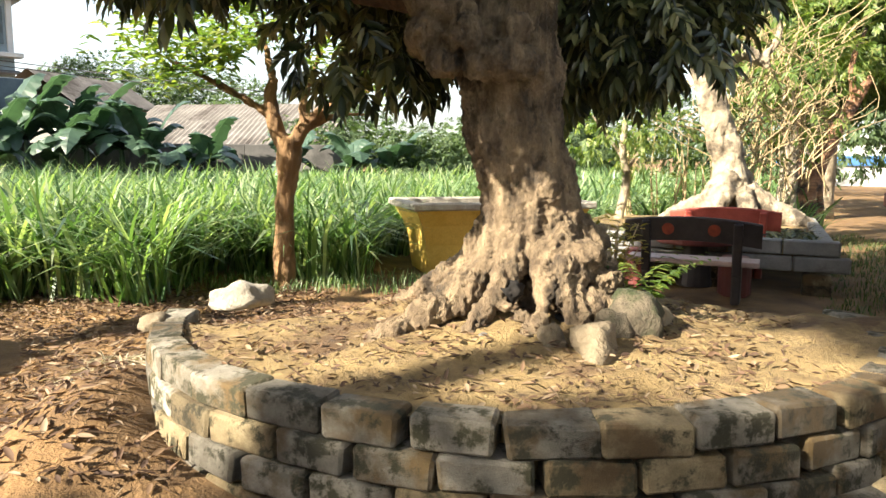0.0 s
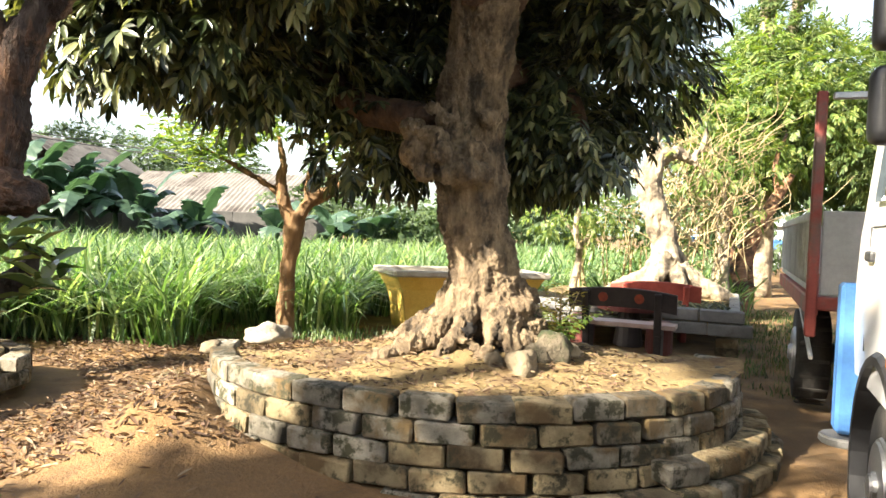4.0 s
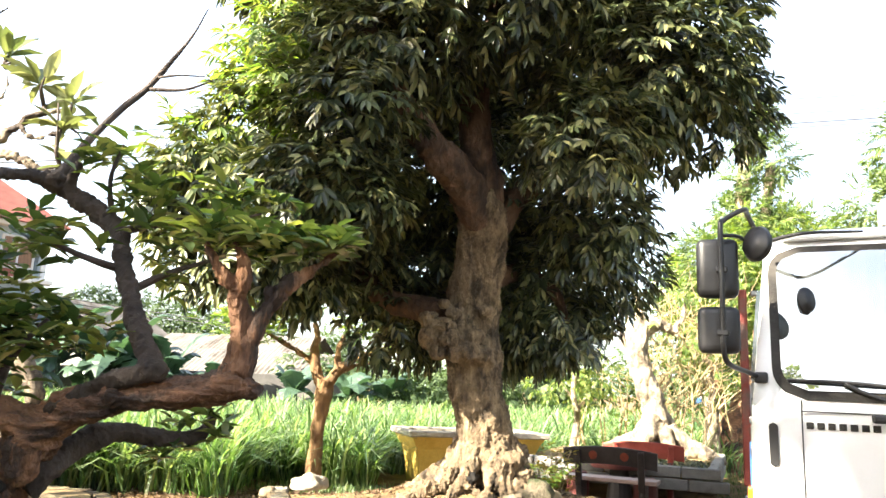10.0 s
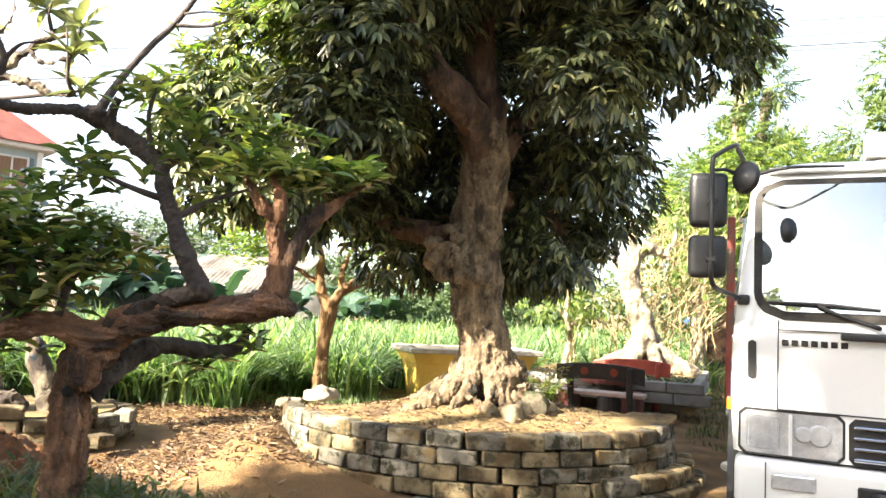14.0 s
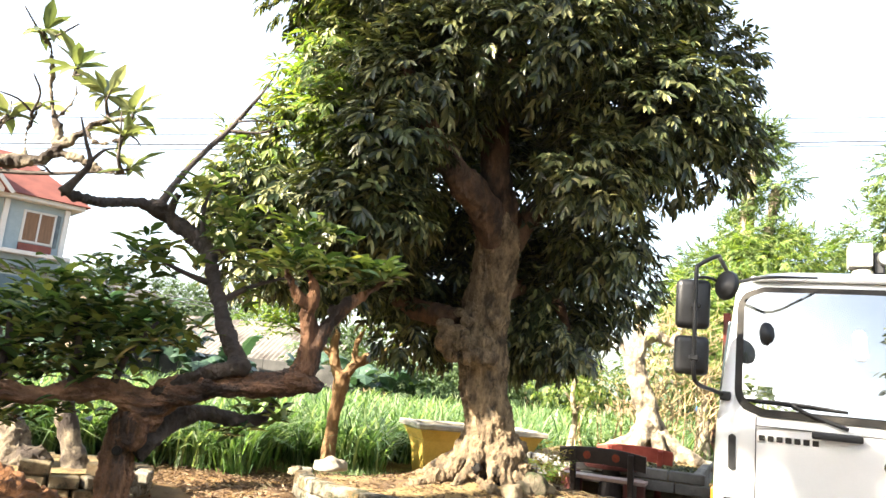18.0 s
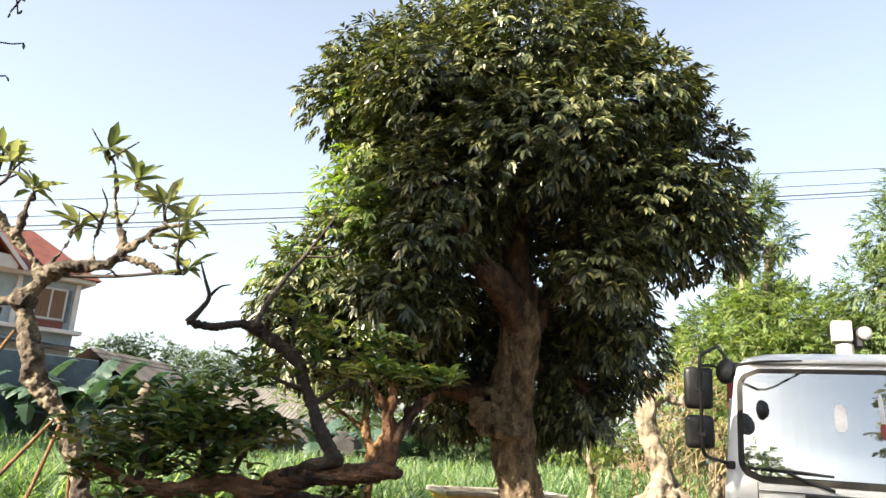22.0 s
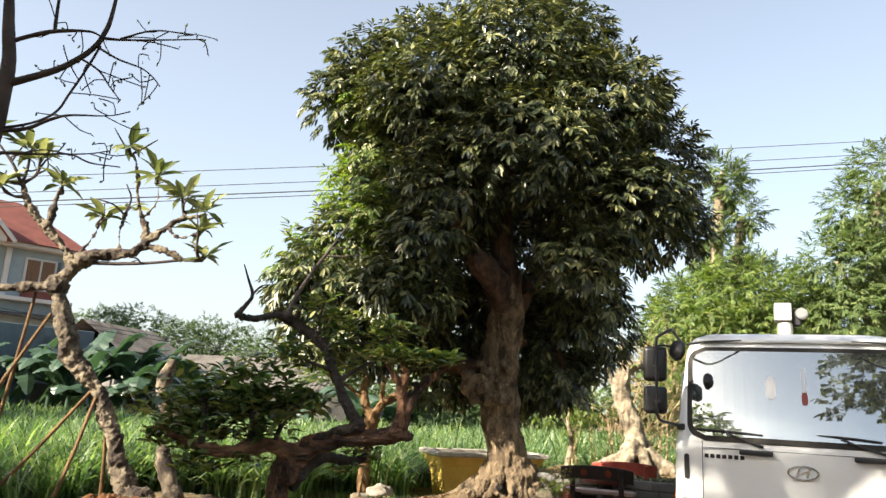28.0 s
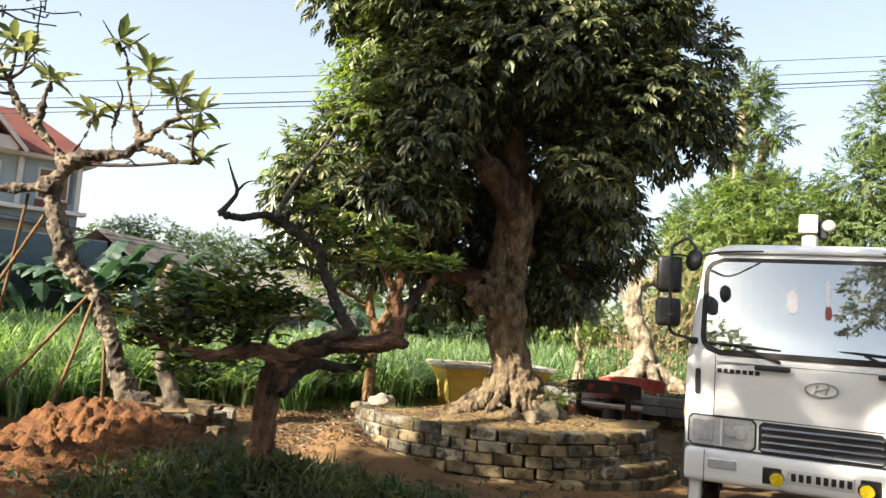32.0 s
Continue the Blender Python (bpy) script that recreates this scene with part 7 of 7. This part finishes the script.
tagged(leaves("broad_weeds", *rosettes(pts, rng, 5, 0.09, 0.040, 0.9, 0.6), LAWN), "low broad-leaved weeds in the grass", "weeds", kind="stuff")
grass_patch("short_grass", 1500, 3.2, 7.5, 5.0, 13.0, 7, 0.14, rng, LAWN, "thin grass beside the track", lambda x, y: np.abs(x - 4.6 - (y - 7) * 0.45) < 0.8, 0.01)
grass_patch("short_grass", 260, -3.2, 0.6, 7.2, 8.4, 6, 0.2, rng, GRASS, "thin grass by the field", None, 0.01)
grass_patch("sprouts", 60, -1.0, 1.8, 2.3, 3.4, 5, 0.09, rng, GRASS, "small green sprouts in the bed", lambda x, y: in_bed(x, y, 0.9), 0.008)
fern = thing("fern", pose(0.98, 3.66, 0.70), "small bright green fern by the roots", "plant")
fan = []
for k in range(7):
    a = -2.6 + k * 0.55
    stem = [(0.05 * u * math.cos(a) * 6 * 1.0, 0.05 * u * math.sin(a) * 6, 0.36 * u - 0.13 * u * u) for u in np.linspace(0.15, 1.2, 9)]
    fan += [(p, a, u) for u, p in enumerate(stem)]
b, w, u_, ln = [], [], [], []
for p, a, i in fan:
    for s in (-1, 1):
        b.append(p)
        w.append((math.cos(a + s * 1.1), math.sin(a + s * 1.1), -0.1))
        u_.append((0, 0, 1))
        ln.append(0.11 * (1 - i / 11))
leaves("fronds", b, w, u_, np.array(ln), np.array(ln) * 0.34, LEAF_LIME, fern)

# ---- trees added behind the camera's path, to shade the yard and show in the windscreen ----
# unseen trees and loose crowns, placed so their shadows fall on trunk and truck
SHADE_TREES = [
    (-8.78, -5.21, [(-8.78, -5.21, 4.84, 1.2, 1.2), (-8.78, -5.21, 6.54, 1.25, 1.2), (-8.69, -5.32, 7.94, 1.2, 1.0)]),
    (-9.36, -2.98, [(-8.98, -3.3, 10.61, 0.95, 0.75), (-9.5, -3.57, 9.88, 0.8, 0.55), (-7.73, -2.46, 4.61, 0.7, 0.5), (-8.81, -3.91, 6.44, 0.9, 0.8)]),
    (-7.67, -6.87, [(-7.67, -6.87, 5.11, 1.6, 1.3), (-7.77, -6.77, 7.1, 1.8, 1.4), (-7.57, -6.88, 9.0, 1.7, 1.2), (-7.96, -6.56, 10.5, 1.2, 0.8)]),
    (-6.29, -9.05, [(-6.29, -9.05, 5.84, 1.7, 1.3), (-6.39, -9.05, 7.85, 1.9, 1.4), (-6.19, -9.16, 9.85, 1.8, 1.3), (-6.29, -9.05, 11.34, 1.2, 0.8)]),
]
for k, (x, y, lobes) in enumerate(SHADE_TREES):
    leafy_tree("offscreen_tree", "leafy tree added out of view to shade the yard", [(x, y, 0.2, 0.26), (x, y, 3.0, 0.21), (x, y, 8.0, 0.12)], [], lobes, 20 if k == 1 else 9, 0.24, LEAF_BONSAI, TAN_BARK, 301 + k, 4, 0.3, 0.36)
# tree for the windscreen's reflection; dark leaves stand for its unlit side
leafy_tree("offscreen_tree", "tall leafy tree out of view, mirrored in the windscreen", [(4.8, -6.2, 0.2, 0.25), (4.6, -6.0, 3.0, 0.2), (3.6, -5.0, 6.4, 0.12)], [], [(2.3, -4.6, 7.5, 0.8, 0.8), (3.4, -4.6, 7.1, 1.2, 1.0), (2.8, -4.4, 8.8, 0.8, 0.8), (1.5, -5.0, 6.9, 0.4, 0.3), (4.4, -4.8, 8.2, 1.2, 1.0)], 15, 0.18, LEAF_DARK, TAN_BARK, 303, 4, 0.3, 0.36)
# unseen trees added to cut sky light and shade the garden wall and field
for k, (x, y, h) in enumerate(((-13.0, -8.0, 6.0), (-8.5, -14.0, 8.5), (-1.5, -16.0, 5.0), (4.5, -15.0, 5.0), (10.0, -12.0, 5.5), (13.0, -4.0, 8.5), (14.0, 3.0, 8.0), (-13.2, -0.5, 5.2), (-20.8, 15.5, 10.0), (-17.8, 12.3, 9.5))):
    leafy_tree("offscreen_tree", "big leafy tree added out of view to hold back light", [(x, y, 0.0, 0.3), (x + 0.1, y, h * 0.4, 0.22), (x, y, h * 0.7, 0.12)], [], [(x, y, h * 0.45, 2.4, h * 0.28), (x + 1.5, y + 0.6, h * 0.65, 1.9, h * 0.22), (x - 1.6, y, h * 0.6, 1.9, h * 0.22), (x, y, h * 0.82, 1.7, h * 0.16)], 6, 0.42, LEAF_BONSAI, TAN_BARK, 310 + k, 4, 0.5, 0.4)

# ---- litter thrown on the ground ----
def wrapper(x, y, z, size, material, seed, label):
    bm = bmesh.new()
    bmesh.ops.create_grid(bm, x_segments=7, y_segments=6, size=1.0)
    for q in bm.verts:
        q.co = Vector((q.co.x * size, q.co.y * size * 0.7, 0)) + Vector((noise.noise(q.co * 1.7 + Vector((seed, 0, 0))), noise.noise(q.co * 1.9 + Vector((0, seed, 0))), 1.2 * abs(noise.noise(q.co * 1.5 + Vector((0, 0, seed)))))) * size * 0.7
    made = bmesh.ops.extrude_face_region(bm, geom=list(bm.faces))
    bmesh.ops.translate(bm, vec=(0, 0, 0.003), verts=[g for g in made["geom"] if isinstance(g, bmesh.types.BMVert)])
    bmesh.ops.transform(bm, matrix=pose(x, y, z + 0.02, 25, 8, seed * 50), verts=list(bm.verts))
    return tagged(part("wrapper", bm, material), label, "litter", "thrown wrappers")


wrapper(-1.45, 1.3, gz_at(-1.45, 1.3), 0.085, PACKAGING, 1.0, "crumpled red and white plastic wrapper on the soil")
wrapper(-3.75, 0.2, gz_at(-3.75, 0.2), 0.11, WALL_WHITE, 2.0, "crumpled white plastic bag on the soil")

# ---- the small yellow-leaved shrub behind the bed ----
shrub = thing("yellow_shrub", pose(1.62, 6.75, gz_at(1.62, 6.75)), "small shrub with yellow-green leaves behind the bed", "shrub")
rng = np.random.RandomState(131)
tips = []
for k in range(9):
    a, r, h = rng.uniform(0, 6.28), rng.uniform(0.05, 0.28), rng.uniform(0.45, 0.85)
    limb("stem", [(0.02 * math.cos(a), 0.02 * math.sin(a), 0, 0.012), (r * 0.5 * math.cos(a), r * 0.5 * math.sin(a), h * 0.6, 0.008), (r * math.cos(a), r * math.sin(a), h, 0.004)], PALE_TWIG, shrub, steps=3, sides=6, rough=0.1)
    for _ in range(7):
        u = rng.uniform(0.45, 1.05)
        tips.append((r * u * math.cos(a) + rng.normal(0, 0.05), r * u * math.sin(a) + rng.normal(0, 0.05), h * u))
leaves("crown", *rosettes(np.array(tips), rng, 5, 0.085, 0.036, 0.9, 0.2), LEAF_YELLOW, shrub, "yellow-green leaves")["kind"] = "stuff"
